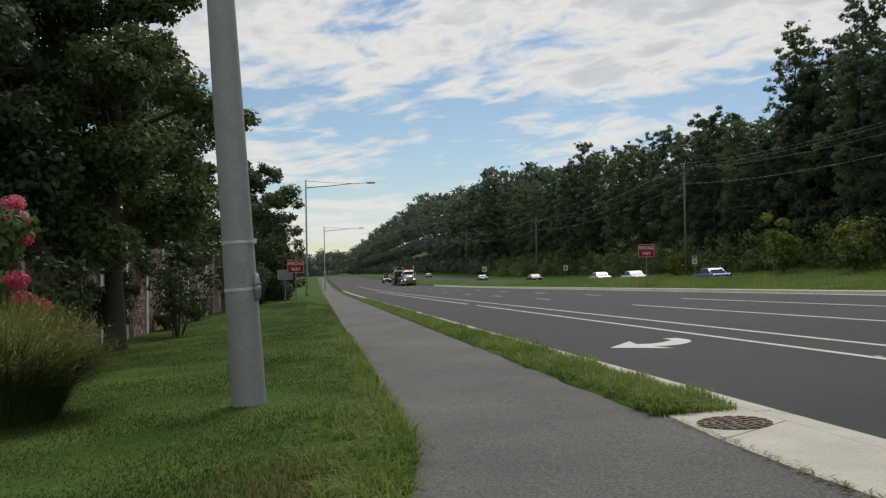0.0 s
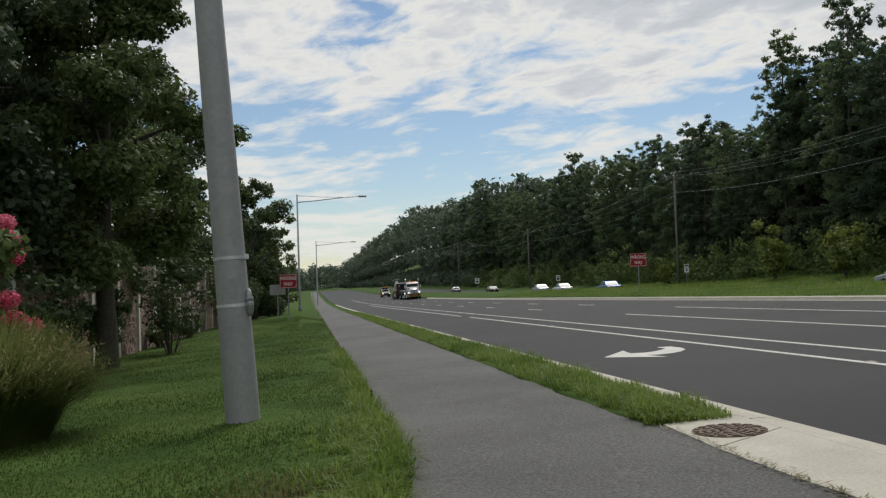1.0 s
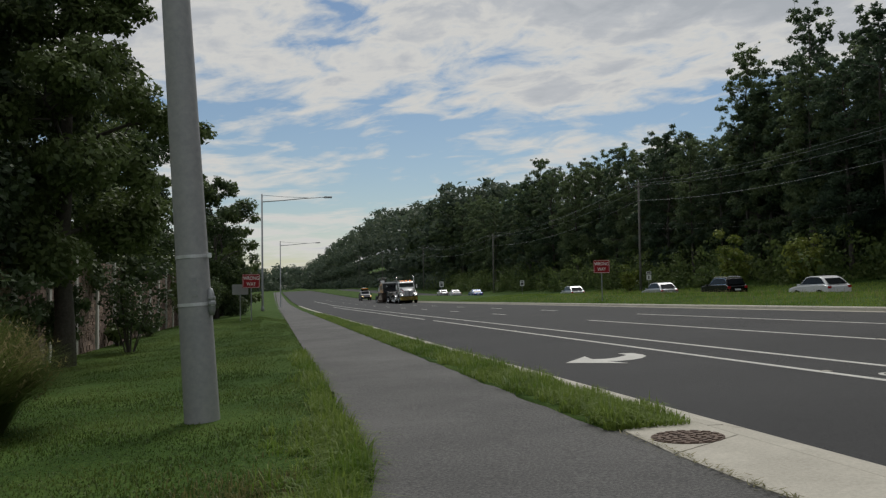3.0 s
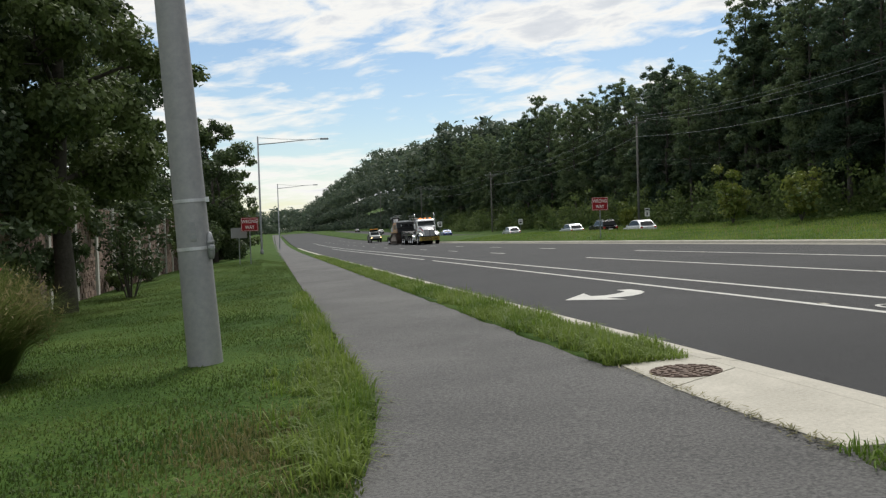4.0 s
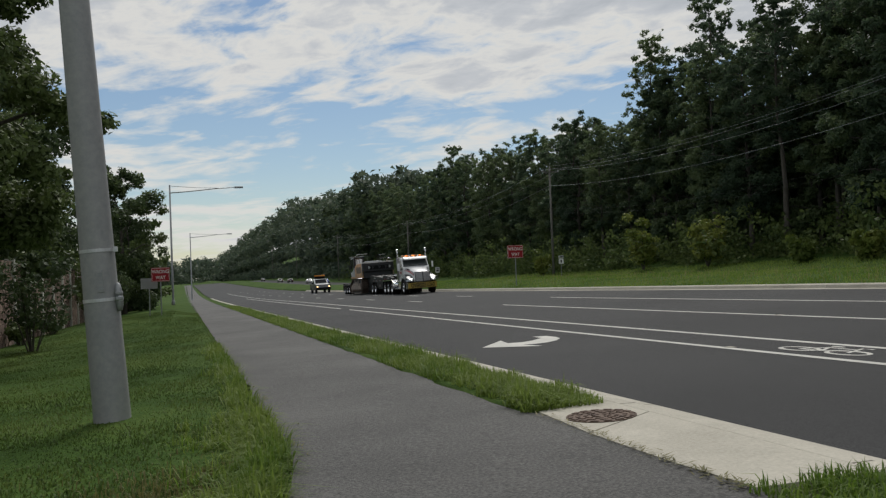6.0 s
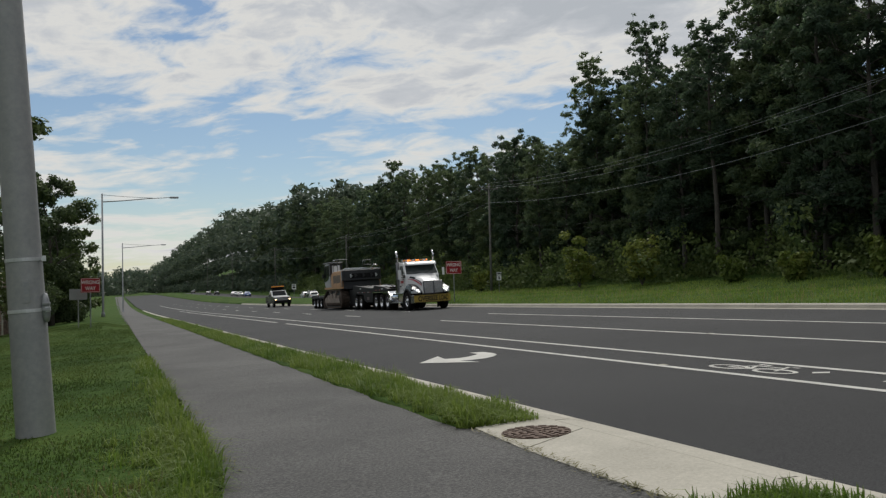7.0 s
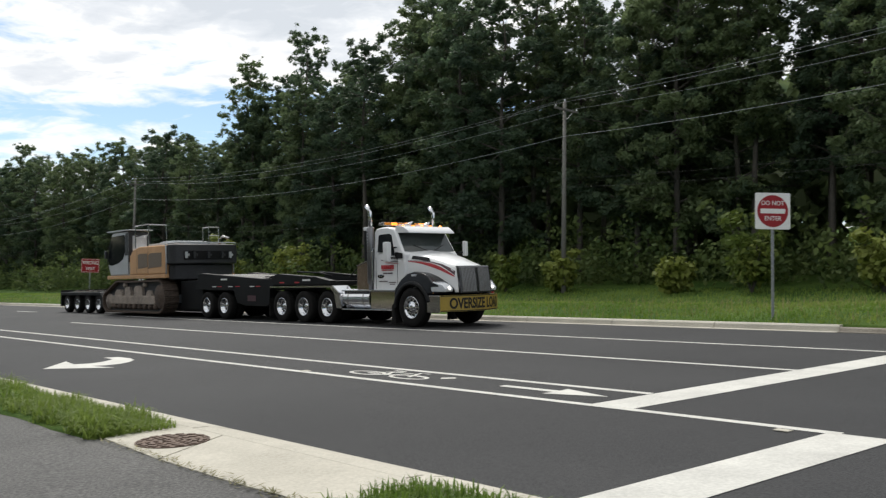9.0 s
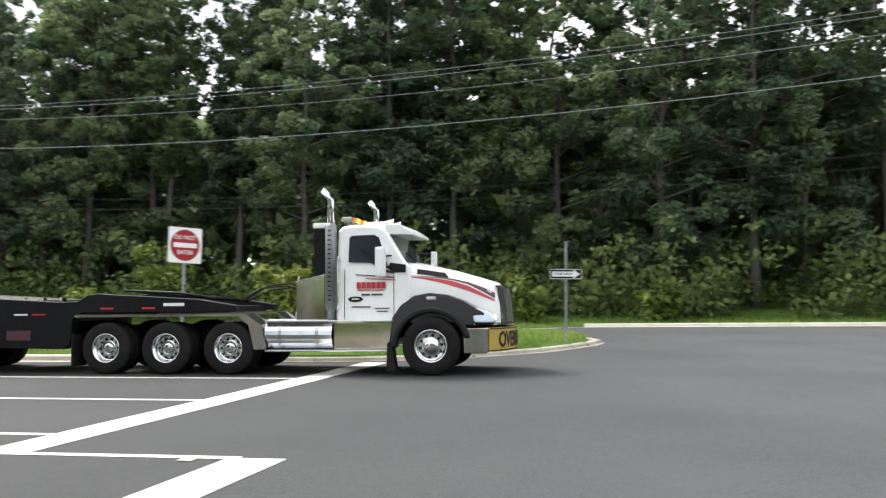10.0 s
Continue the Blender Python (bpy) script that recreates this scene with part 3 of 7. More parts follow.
def forest():
    rng = np.random.default_rng(11)
    kinds = []
    words = ("tall dark green oak at the wood's edge", "tall slender tulip tree with dark foliage", "dense dark green broadleaf tree in the wood", "tall thin-crowned tree with bare lower trunk", "broad leafy tree in the wood beyond the road")
    for i, (h, s, bare, nl, airy) in enumerate(((26, 4.2, 0.2, 16500, 0.8), (29, 3.6, 0.28, 13000, 0.7), (23, 4.6, 0.1, 18500, 0.85), (28, 3.0, 0.42, 9500, 0.62), (25, 4.8, 0.16, 17500, 0.8))):
        kinds.append(build_tree(100 + i, h, s, bare, nl, 0.35, LEAF_FOREST, words[i], 0.27, 0.0, "trees of the wood", airy, 0.32, True, 0.95))
    heights = (26, 29, 23, 28, 25)
    ground_y, used = [], set()
    y = -28.0
    odd = 0
    spots = []
    while y < 330:
        step = 5.0 if y < 130 else 7.5
        odd += 1
        for row in range(3 if y < 130 and odd % 2 else 2):
            spots.append((52 + row * 6.0 + rng.normal() * 1.3 + (2 if row == 0 else 0), y + rng.normal() * 1.2 + row * 1.9, row))
        y += step
    for x, yy, row in spots:
        k = int(rng.choice((1, 3, 0, 4), p=(0.35, 0.35, 0.15, 0.15))) if row and yy < 66 else int(rng.integers(0, 5)) if row else int(rng.choice((0, 2, 4, 1, 3), p=(0.3, 0.25, 0.25, 0.1, 0.1)))
        want = float(np.interp(yy, (-70, 58, 66, 72, 82, 89, 97, 113, 131, 151, 174, 201, 250, 318), (27, 26.5, 27, 23.0, 25.5, 25.0, 20.5, 22, 22.5, 25, 24.5, 23.5, 26.5, 28.5))) - 1.2 + 5.0 * noise.noise((yy * 0.21, 8.1, row))
        s = want / heights[k]
        m = Matrix.LocRotScale((x, yy, land(x, yy) - 0.2), Euler((0, 0, rng.random() * 6.28)), (1, 1, 1))
        src = kinds[k]
        if k not in used:
            used.add(k)
            src.matrix_basis = m
            src.scale = (s * 1.05, s * 1.05, s)
            continue
        t = copy_thing(src, m)
        t.scale = (s * (0.95 + 0.25 * rng.random()), s * (0.95 + 0.25 * rng.random()), s)
    # a few that stand above the rest, thin in the crown
    for x, yy, h in ((55, 93.5, 29.5), (55.5, 82, 30.5), (56, 64, 30), (57, 62, 31), (56, 48, 31), (57, 34, 32), (58, 22, 32), (55, 174, 28.5), (57, 8, 31), (57, 14, 30)):
        k = 3 if rng.random() < 0.55 else 1
        t = copy_thing(kinds[k], Matrix.LocRotScale((x, yy, land(x, yy) - 0.2), Euler((0, 0, rng.random() * 6.28)), None))
        t.scale = (1.05, 1.05, h / heights[k])
    # woods far along the road, past counting; haze is in the leaf colour
    cs, rs = [], []
    for i in range(1500):
        yy = 255 + 870 * (i / 1500) ** 1.4
        x = 50 + rng.random() * 26 - max(0, yy - 420) * 0.012
        z = land(min(x, 90), min(yy, 690))
        h = 29 + 7 * noise.noise((yy * 0.03, x * 0.06, 0)) + 2 * rng.normal() + 9 * float(np.interp(yy, (330, 480, 700, 1100), (0, 1, 1, 0.2)))
        for q in range(4):
            cs.append((x, yy, z + h * (0.08 + 0.27 * q)))
            rs.append(4.6 - 0.7 * q)
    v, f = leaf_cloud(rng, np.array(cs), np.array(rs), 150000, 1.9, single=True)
    tagged(fast_mesh("far_woods", v, f, LEAF_HAZED), "woods along the distant road, leaves tinted for haze", "woods", kind="stuff")
    # the depth of the wood, behind the first rows
    cs, rs = [], []
    for yy in np.arange(-130, 340, 3.2):
        for q in range(4):
            x = 66 + 20 * rng.random()
            cs.append((x, yy + rng.normal() * 2, land(x, yy) + 1.5 + 4.2 * q))
            rs.append(4.4)
    v, f = leaf_cloud(rng, np.array(cs), np.array(rs), 230000, 1.8, single=True)
    tagged(fast_mesh("deep_woods", v, f, LEAF_FOREST), "dark depth of the wood behind the first trees", "woods", kind="stuff")
    # unseen trees added behind the footpath, away from the road, to darken reflections
    cs, rs = [], []
    for yy in np.arange(-140, 16, 2.6):
        for q in range(4):
            x = -30 - 14 * rng.random()
            cs.append((x, yy + rng.normal() * 2, land(x, yy) + 2 + 4.2 * q))
            rs.append(4.2)
    v, f = leaf_cloud(rng, np.array(cs), np.array(rs), 26000, 1.7, single=True)
    tagged(fast_mesh("roadside_woods", v, f, LEAF_NEAR), "added unseen trees behind the lawn that darken reflections", "woods", kind="stuff")
    # wooded hills across the end of the road and behind the wall, leaves tinted for haze
    cs, rs = [], []
    for i in range(1500):
        a = radians(-38 + 44 * rng.random())
        d = 850 + 500 * rng.random()
        x, yy = d * math.sin(a), d * math.cos(a)
        hill = 17 + 16 * noise.noise((x * 0.004, 5.5, 0)) + (d - 850) * 0.018
        cs.append((x, yy, hill * (0.25 + 0.75 * rng.random()) - 6))
        rs.append(9.0)
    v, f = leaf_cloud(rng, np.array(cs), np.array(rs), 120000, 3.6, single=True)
    tagged(fast_mesh("far_woods", v, f, LEAF_HAZED), "wooded hills at the road's end, leaves tinted for haze", "woods", kind="stuff")


def thicket(name, label, category, seed, blobs, leaves, size, material, kind=""):
    """Low scrub: leaf clumps on short stems."""
    rng = np.random.default_rng(seed)
    cs, rs = [], []
    for x, y, h, r in blobs:
        z = land(x, y)
        for q in range(7):
            f = (q + 0.5) / 7
            cs.append((x + rng.normal() * r * 0.5, y + rng.normal() * r * 0.5, z + h * f))
            rs.append(r * (1.0 - 0.6 * f) * 0.75)
    v, f = leaf_cloud(rng, np.array(cs), np.array(rs), leaves, size)
    return tagged(fast_mesh(name, v, f, material), label, category, kind=kind)


def undergrowth():
    rng = np.random.default_rng(5)
    thicket("undergrowth", "dark scrub along the foot of the wood", "undergrowth", 6,
            [(46.6 + rng.random() * 10, y + rng.normal(), 2.4 + 3.4 * rng.random(), 1.8 + 1.2 * rng.random()) for y in np.arange(-60, 260, 0.95)], 90000, 0.36, LEAF_SCRUB, "stuff")
    for i, (x, y, h, r) in enumerate(((47, 83, 6.2, 2.2), (47, 71, 4.8, 2.0), (47, 43, 2.8, 1.3), (47, 38, 3.0, 1.5), (47.0, 24, 4.6, 2.0), (47.5, 17, 3.4, 1.8), (47, 29, 2.2, 1.6), (47, 51, 2.2, 1.3), (47, 58, 2.2, 1.3), (47.5, 9, 2.8, 1.5), (47.5, 3, 2.6, 1.4), (48, -4, 2.4, 1.5), (47, 110, 3.5, 1.7))):
        x, y = 45.4, y * 45.4 / x
        bush = thing("bush", pose(x, y, land(x, y) - 0.1), "yellow-green sapling bush at the wood's edge", "bush", "bushes at the wood")
        bm = bmesh.new()
        r2 = np.random.default_rng(40 + i)
        cs, rs = [], []
        for k in range(7):
            a = k * 0.9 + r2.random()
            e = Vector((math.cos(a) * r * 0.6, math.sin(a) * r * 0.6, h * (0.5 + 0.45 * r2.random())))
            tube(bm, ((0, 0, 0), e * 0.5 + Vector((0, 0, 0.2)), e), (0.05, 0.03, 0.01), 5, False)
            for q in (0.4, 0.7, 1.0):
                cs.append(e * q)
                rs.append(r * 0.42 * (1.25 - 0.5 * q))
        part("stem", bm, BARK, bush)
        v, f = leaf_cloud(r2, np.array(cs), np.array(rs), 1500, 0.34)
        fast_mesh("leaves", v, f, LEAF_BUSH, bush)


def left_side_trees():
    for seed, x, y, h, s, bare, nl, sz, r, lab in (
            (201, -5.7, 25.6, 13.5, 3.1, 0.27, 55000, 0.16, 0.3, "large dark leafy tree with thick trunk on lawn"),
            (202, -8.8, 21.0, 14.0, 3.6, 0.25, 40000, 0.18, 0.26, "dark leafy tree behind the ornamental grass"),
            (203, -10.0, 28.0, 13.0, 4.3, 0.2, 26000, 0.2, 0.24, "dark leafy tree beside the stone wall"),
            (204, -8.6, 52.0, 13.0, 3.5, 0.3, 20000, 0.2, 0.2, "leafy tree beside the stone wall"),
            (205, -4.5, 71.0, 11.8, 3.5, 0.1, 24000, 0.22, 0.22, "dense leafy tree beside the footpath lawn"),
            (206, -4.7, 82.0, 9.8, 3.2, 0.04, 15000, 0.25, 0.2, "dense leafy tree beside the footpath lawn"),
            (207, -8.5, 60.0, 10.5, 3.6, 0.1, 9000, 0.32, 0.2, "dense leafy tree beside the stone wall"),
            (208, -4.9, 96.0, 8.8, 3.2, 0.04, 7000, 0.34, 0.2, "dense leafy tree far along the footpath"),
            (209, -8.6, 42.0, 12.0, 3.2, 0.25, 16000, 0.26, 0.15, "leafy tree growing beside the stone wall"),
            (210, -7.0, 125.0, 9.0, 3.6, 0.04, 6000, 0.4, 0.2, "dense leafy tree far along the footpath"),
            (211, -13.0, 33.0, 13.0, 4.6, 0.06, 9000, 0.32, 0.22, "dark leafy tree rising behind the stone wall"),
            (213, -8.4, 34.0, 12.0, 3.3, 0.25, 24000, 0.18, 0.16, "leafy tree rising behind the stone wall"),
            (212, -14.5, 22.0, 14.0, 5.0, 0.06, 9000, 0.34, 0.22, "dark leafy tree rising behind the stone wall")):
        t = build_tree(seed, h, s, bare, nl, sz, LEAF_NEAR, lab, r, 0.0, "", 1.0, 0.3, False, 0.26 * s)
        t.matrix_basis = pose(x, y, land(x, y) - 0.1, 0, 0, seed * 37)


def noise_wall():
    """Stone-faced panels between concrete posts."""
    wall = tagged(new("wall_west"), "brown stone-faced noise wall with pale concrete posts", "wall", kind="structure")
    x, pitch = -6.9, 3.68
    stone = []
    rng = random.Random(3)
    for k in range(5):
        bm = bmesh.new()
        box(bm, -0.04, 0.04, -0.19, 0.19, -0.085, 0.085, 0.022)
        for v in bm.verts:
            v.co.x += rng.uniform(-0.012, 0.012)
            v.co.y += rng.uniform(-0.012, 0.012)
        me = bpy.data.meshes.new("stone")
        bm.to_mesh(me)
        bm.free()
        me.materials.append(STONE)
        stone.append(me)
    rest = bmesh.new()
    made = 0
    for i in range(-3, 22):
        y0 = 24.8 + pitch * i
        z0 = plane(x, y0 + pitch / 2) - 0.35
        top = z0 + 3.55 + 0.012 * (y0 - 24)
        bm = bmesh.new()
        box(bm, x - 0.17, x + 0.2, y0 - 0.15, y0 + 0.15, z0 - 0.4, top + 0.12, 0.02)
        part("post", bm, PALE_CONCRETE, wall)
        bm = bmesh.new()
        box(bm, x - 0.1, x + 0.06, y0 + 0.152, y0 + pitch - 0.152, z0 - 0.4, top)
        part("panel", bm, MORTAR, wall)
        zz, r = z0 + 0.03, 0
        while zz < top - 0.13:
            tall = rng.uniform(0.105, 0.19)
            zc, k, r = zz + tall / 2, tall / 0.175, r + 1
            zz += tall
            yy = y0 + 0.17 + rng.uniform(0, 0.1)
            while yy < y0 + pitch - 0.3:
                w = rng.uniform(0.32, 1.0)
                c = (x + 0.075, yy + 0.19 * w, zc + rng.uniform(-0.012, 0.012))
                if made < 300 and 1 <= i <= 4 and r > 5:
                    ob = new("stone", stone[rng.randrange(5)])
                    ob.parent = wall
                    ob.matrix_basis = Matrix.LocRotScale(c, Euler((rng.uniform(-0.06, 0.06), 0, 0)), (rng.uniform(0.8, 1.5), w * 0.95, k * rng.uniform(0.85, 1.0)))
                    made += 1
                elif i < 12:
                    box(rest, c[0] - 0.03, c[0] + 0.02 + rng.uniform(0, 0.045), c[1] - 0.18 * w, c[1] + 0.18 * w, c[2] - 0.08 * k, c[2] + 0.08 * k)
                yy += 0.39 * w
    tagged(part("stones", rest, STONE, wall), kind="stuff")


# ---- street furniture ----


def big_pole():
    """A tapered steel pole, leaning, with straps and a service fitting."""
    x, y = -0.86, 11.0
    z = land(x, y)
    pole = thing("steel_pole", Matrix.Translation((x, y, z - 0.05)) @ pose(0, 0, 0, 0, -3.3, 0), "tall grey tapered steel pole standing in lawn", "pole")
    bm = bmesh.new()
    lathe(bm, [(0.0, -0.3), (0.215, -0.3), (0.213, 0.0), (0.195, 2.0), (0.18, 4.0), (0.15, 7.5), (0.12, 10.5), (0.0, 10.5)], sides=32, axis="z")
    part("shaft", bm, POLE_GREY, pole, smooth=True)
    for h, r in ((1.48, 0.203), (2.06, 0.198)):
        bm = bmesh.new()
        lathe(bm, [(r - 0.004, h - 0.02), (r + 0.004, h - 0.02), (r + 0.004, h + 0.02), (r - 0.004, h + 0.02)], sides=32, axis="z")
        box(bm, r - 0.005, r + 0.04, -0.16, -0.1, h - 0.03, h + 0.03, 0.004)
        part("strap", bm, BRIGHT_STEEL, pole, "shiny steel strap", smooth=False)
    bm = bmesh.new()
    lathe(bm, [(0.0, 1.33), (0.03, 1.34), (0.045, 1.4), (0.05, 1.5), (0.04, 1.6), (0.025, 1.66), (0.0, 1.67)], x0=0.2, y0=-0.1, sides=16, axis="z")
    box(bm, 0.17, 0.25, -0.17, -0.05, 1.46, 1.5, 0.004)
    box(bm, 0.17, 0.25, -0.17, -0.05, 1.53, 1.56, 0.004)
    part("service_fitting", bm, GALVANISED, pole, "small ribbed metal fitting", smooth=True)
    bm = bmesh.new()
    box(bm, -0.02, 0.06, -0.205, -0.19, 1.57, 1.83, 0.004)
    part("tag", bm, POLE_GREY, pole, "faint grey tag")
    for h in (1.62, 1.7, 1.78):
        bm = bmesh.new()
        box(bm, 0.0, 0.05, -0.211, -0.206, h - 0.025, h + 0.02)
        part("bar", bm, GALVANISED, pole)


def street_lamp(x, y, h=11.2):
    z = land(x, y)
    lamp_ = thing("street_lamp", pose(x, y, z), "tall grey street lamp with long single arm", "street lamp", "street lamps")
    bm = bmesh.new()
    lathe(bm, [(0.0, -0.2), (0.16, -0.2), (0.16, 0.35), (0.11, 0.4), (0.105, 0.5), (0.07, h), (0.0, h + 0.03)], sides=14, axis="z")
    part("pole", bm, GALVANISED, lamp_, smooth=True)
    bm = bmesh.new()
    pts = [(0.05, 0, h - 0.75), (1.8, 0, h - 0.62), (4.0, 0, h - 0.4), (6.0, 0, h - 0.27)]
    tube(bm, pts, (0.05, 0.045, 0.04, 0.03), 8)
    tube(bm, [(0.05, 0, h - 0.1), (2.2, 0, h - 0.26), (4.4, 0, h - 0.34)], 0.022, 6)
    part("arm", bm, GALVANISED, lamp_, smooth=True)
    bm = bmesh.new()
    box(bm, 5.9, 6.7, -0.16, 0.16, h - 0.36, h - 0.2, 0.05)
    part("lamp_head", bm, GALVANISED, lamp_, "flat grey lamp head")
    return lamp_


def sign(x, y, turn, w, h, top, kind, label, lean=0.0, z=None):
    """A flat sheet sign on a steel post; the face looks along -y before the turn."""
    z = land(x, y) if z is None else z
    s = thing("road_sign", Matrix.Translation((x, y, z)) @ pose(0, 0, 0, 0, lean, turn), label, "road sign")
    bm = bmesh.new()
    for px in ((-0.03, -0.012), (0.012, 0.03)):
        box(bm, px[0], px[1], 0.002, 0.03, -0.3, top + {"one": 0.78, "route": 0.34}.get(kind, -0.03))
    box(bm, -0.03, 0.03, 0.025, 0.032, -0.3, top + {"one": 0.78, "route": 0.34}.get(kind, -0.03))
    part("post", bm, GALVANISED, s)
    bm = bmesh.new()
    r = 0.04
    out = []
    for cx, cz, a0 in ((w / 2 - r, top - r, 0), (-w / 2 + r, top - r, 90), (-w / 2 + r, top - h + r, 180), (w / 2 - r, top - h + r, 270)):
        out += [(cx + r * math.cos(radians(a0 + q)), cz + r * math.sin(radians(a0 + q))) for q in (0, 30, 60, 90)]
    slab(bm, out, "y", -0.004, 0.0)
    face = part("sign_plate", bm, {"wrong": SIGN_RED, "dne": SIGN_WHITE, "one": SIGN_BLACK, "speed": SIGN_WHITE, "route": SIGN_WHITE, "back": GALVANISED}[kind], s)
    flat = pose(0, 0, 0, 90, 0, 0)

    def at(px, pz, d=-0.007):
        return Matrix.Translation((px, d, pz)) @ flat
    mid = top - h / 2
    if kind == "wrong":
        writing("lettering", "WRONG", h * 0.36, SIGN_WHITE, face, at(0, mid + h * 0.2), 0.8, weight=0.006)
        writing("lettering", "WAY", h * 0.36, SIGN_WHITE, face, at(0, mid - h * 0.22), 0.8, weight=0.006)
        bm = bmesh.new()
        for q in (-1, 1):
            box(bm, -w / 2 + 0.03, w / 2 - 0.03, -0.007, -0.004, mid + q * (h / 2 - 0.035) - 0.008, mid + q * (h / 2 - 0.035) + 0.008)
            box(bm, q * (w / 2 - 0.035) - 0.008, q * (w / 2 - 0.035) + 0.008, -0.007, -0.004, top - h + 0.05, top - 0.05)
        part("border", bm, SIGN_WHITE, face)
    elif kind == "dne":
        bm = bmesh.new()
        slab(bm, [(0.44 * w * math.cos(k * math.tau / 40), mid + 0.44 * w * math.sin(k * math.tau / 40)) for k in range(40)], "y", -0.008, -0.004)
        disc = part("disc", bm, SIGN_RED, face, "red disc")
        bm = bmesh.new()
        box(bm, -0.35 * w, 0.35 * w, -0.012, -0.008, mid - 0.065 * w, mid + 0.065 * w)
        part("bar", bm, SIGN_WHITE, face)
        writing("lettering", "DO NOT", w * 0.17, SIGN_WHITE, face, at(0, mid + 0.215 * w, -0.011), 0.95, weight=0.004)
        writing("lettering", "ENTER", w * 0.17, SIGN_WHITE, face, at(0, mid - 0.205 * w, -0.011), 0.95, weight=0.004)
    elif kind == "one":
        bm = bmesh.new()
        q = 0.42 * w
        slab(bm, [(-q, mid - 0.07), (q * 0.55, mid - 0.07), (q * 0.55, mid - 0.125), (q, mid), (q * 0.55, mid + 0.125), (q * 0.55, mid + 0.07), (-q, mid + 0.07)], "y", -0.008, -0.004)
        part("arrow", bm, SIGN_WHITE, face, "white arrow")
        writing("lettering", "ONE WAY", 0.105, SIGN_BLACK, face, at(-0.07, mid, -0.011), 1.05)
        bm = bmesh.new()
        for k in (-1, 1):
            box(bm, -w / 2 + 0.02, w / 2 - 0.02, -0.007, -0.004, mid + k * (h / 2 - 0.02) - 0.006, mid + k * (h / 2 - 0.02) + 0.006)
            box(bm, k * (w / 2 - 0.02) - 0.006, k * (w / 2 - 0.02) + 0.006, -0.007, -0.004, top - h + 0.03, top - 0.03)
        part("border", bm, SIGN_WHITE, face)
    elif kind == "speed":
        bm = bmesh.new()
        box(bm, -w * 0.3, w * 0.3, -0.007, -0.004, mid - h * 0.3, mid + h * 0.02)
        box(bm, -w * 0.34, w * 0.34, -0.007, -0.004, mid + h * 0.14, mid + h * 0.22)
        box(bm, -w * 0.34, w * 0.34, -0.007, -0.004, mid + h * 0.28, mid + h * 0.36)
        part("bar", bm, SIGN_BLACK, face)
    elif kind == "route":
        bm = bmesh.new()
        box(bm, -w * 0.12, w * 0.12, -0.007, -0.004, mid - h * 0.28, mid + h * 0.28)
        part("bar", bm, SIGN_BLACK, face)
        bm = bmesh.new()
        box(bm, -w * 0.5, w * 0.5, -0.004, 0.0, top + 0.06, top + 0.36, 0.001)
        upper = part("upper_plate", bm, SIGN_WHITE, s)
        bm = bmesh.new()
        box(bm, -w * 0.38, w * 0.38, -0.007, -0.0045, top + 0.14, top + 0.28)
        part("bar", bm, SIGN_BLACK, upper)
    return s


def utility_line():
    tops = []
    for x, y, up in ((29.5, -34.0, 0.9), (45.2, 36.2, 0.0), (45.2, 102.5, 1.05), (45.2, 177.0, -0.4), (45.2, 264.0, 1.1), (45.2, 367.0, 3.4), (45.2, 470.0, 5.0)):
        z = plane(x, y) + up
        p = thing("utility_pole", pose(x, y, z), "tall weathered wooden utility pole with crossarm", "utility pole", "utility poles")
        bm = bmesh.new()
        tube(bm, ((0, 0, -0.7 - max(up, 0)), (0, 0, 6), (0, 0, 12.75)), (0.17, 0.14, 0.11), 12)
        part("pole", bm, OLD_WOOD, p, smooth=True)
        bm = bmesh.new()
        box(bm, -1.2, 1.2, -0.2, -0.09, 12.1, 12.24, 0.01)
        part("crossarm", bm, OLD_WOOD, p)
        bm = bmesh.new()
        for q in (-1, 1):
            tube(bm, ((q * 0.7, -0.15, 12.1), (0, -0.13, 11.5)), 0.015, 5)
        part("brace", bm, GALVANISED, p)
        for q in (-1.1, 0.02, 1.1):
            bm = bmesh.new()
            hz = 12.24 if q != 0.02 else 12.75
            lathe(bm, [(0.0, hz), (0.03, hz), (0.055, hz + 0.05), (0.03, hz + 0.09), (0.05, hz + 0.13), (0.0, hz + 0.17)], x0=q, y0=-0.14 if q != 0.02 else 0.0, sides=8, axis="z")
            part("insulator", bm, SIGN_WHITE, p, "pale insulator")
        tops.append((x, y, z))
    for dx, hz, sag, r in ((-1.1, 12.42, 1.5, 0.009), (0.02, 12.92, 1.4, 0.008), (1.1, 12.42, 1.6, 0.009), (-0.13, 10.4, 1.5, 0.012), (-0.13, 7.6, 1.7, 0.006), (-0.13, 7.0, 1.6, 0.006)):
        for (x0, y0, z0), (x1, y1, z1) in zip(tops, tops[1:]):
            bm = bmesh.new()
            pts = []
            for k in range(13):
                f = k / 12
                pts.append((x0 + dx + (x1 - x0) * f, y0 + (y1 - y0) * f, z0 + hz + (z1 - z0) * f - 4 * sag * f * (1 - f)))
            tube(bm, pts, r, 5, False)
            tagged(part("power_cable", bm, CABLE if hz > 9 else DARK_CABLE), "thin sagging overhead cable between utility poles", "cable", "overhead cables")


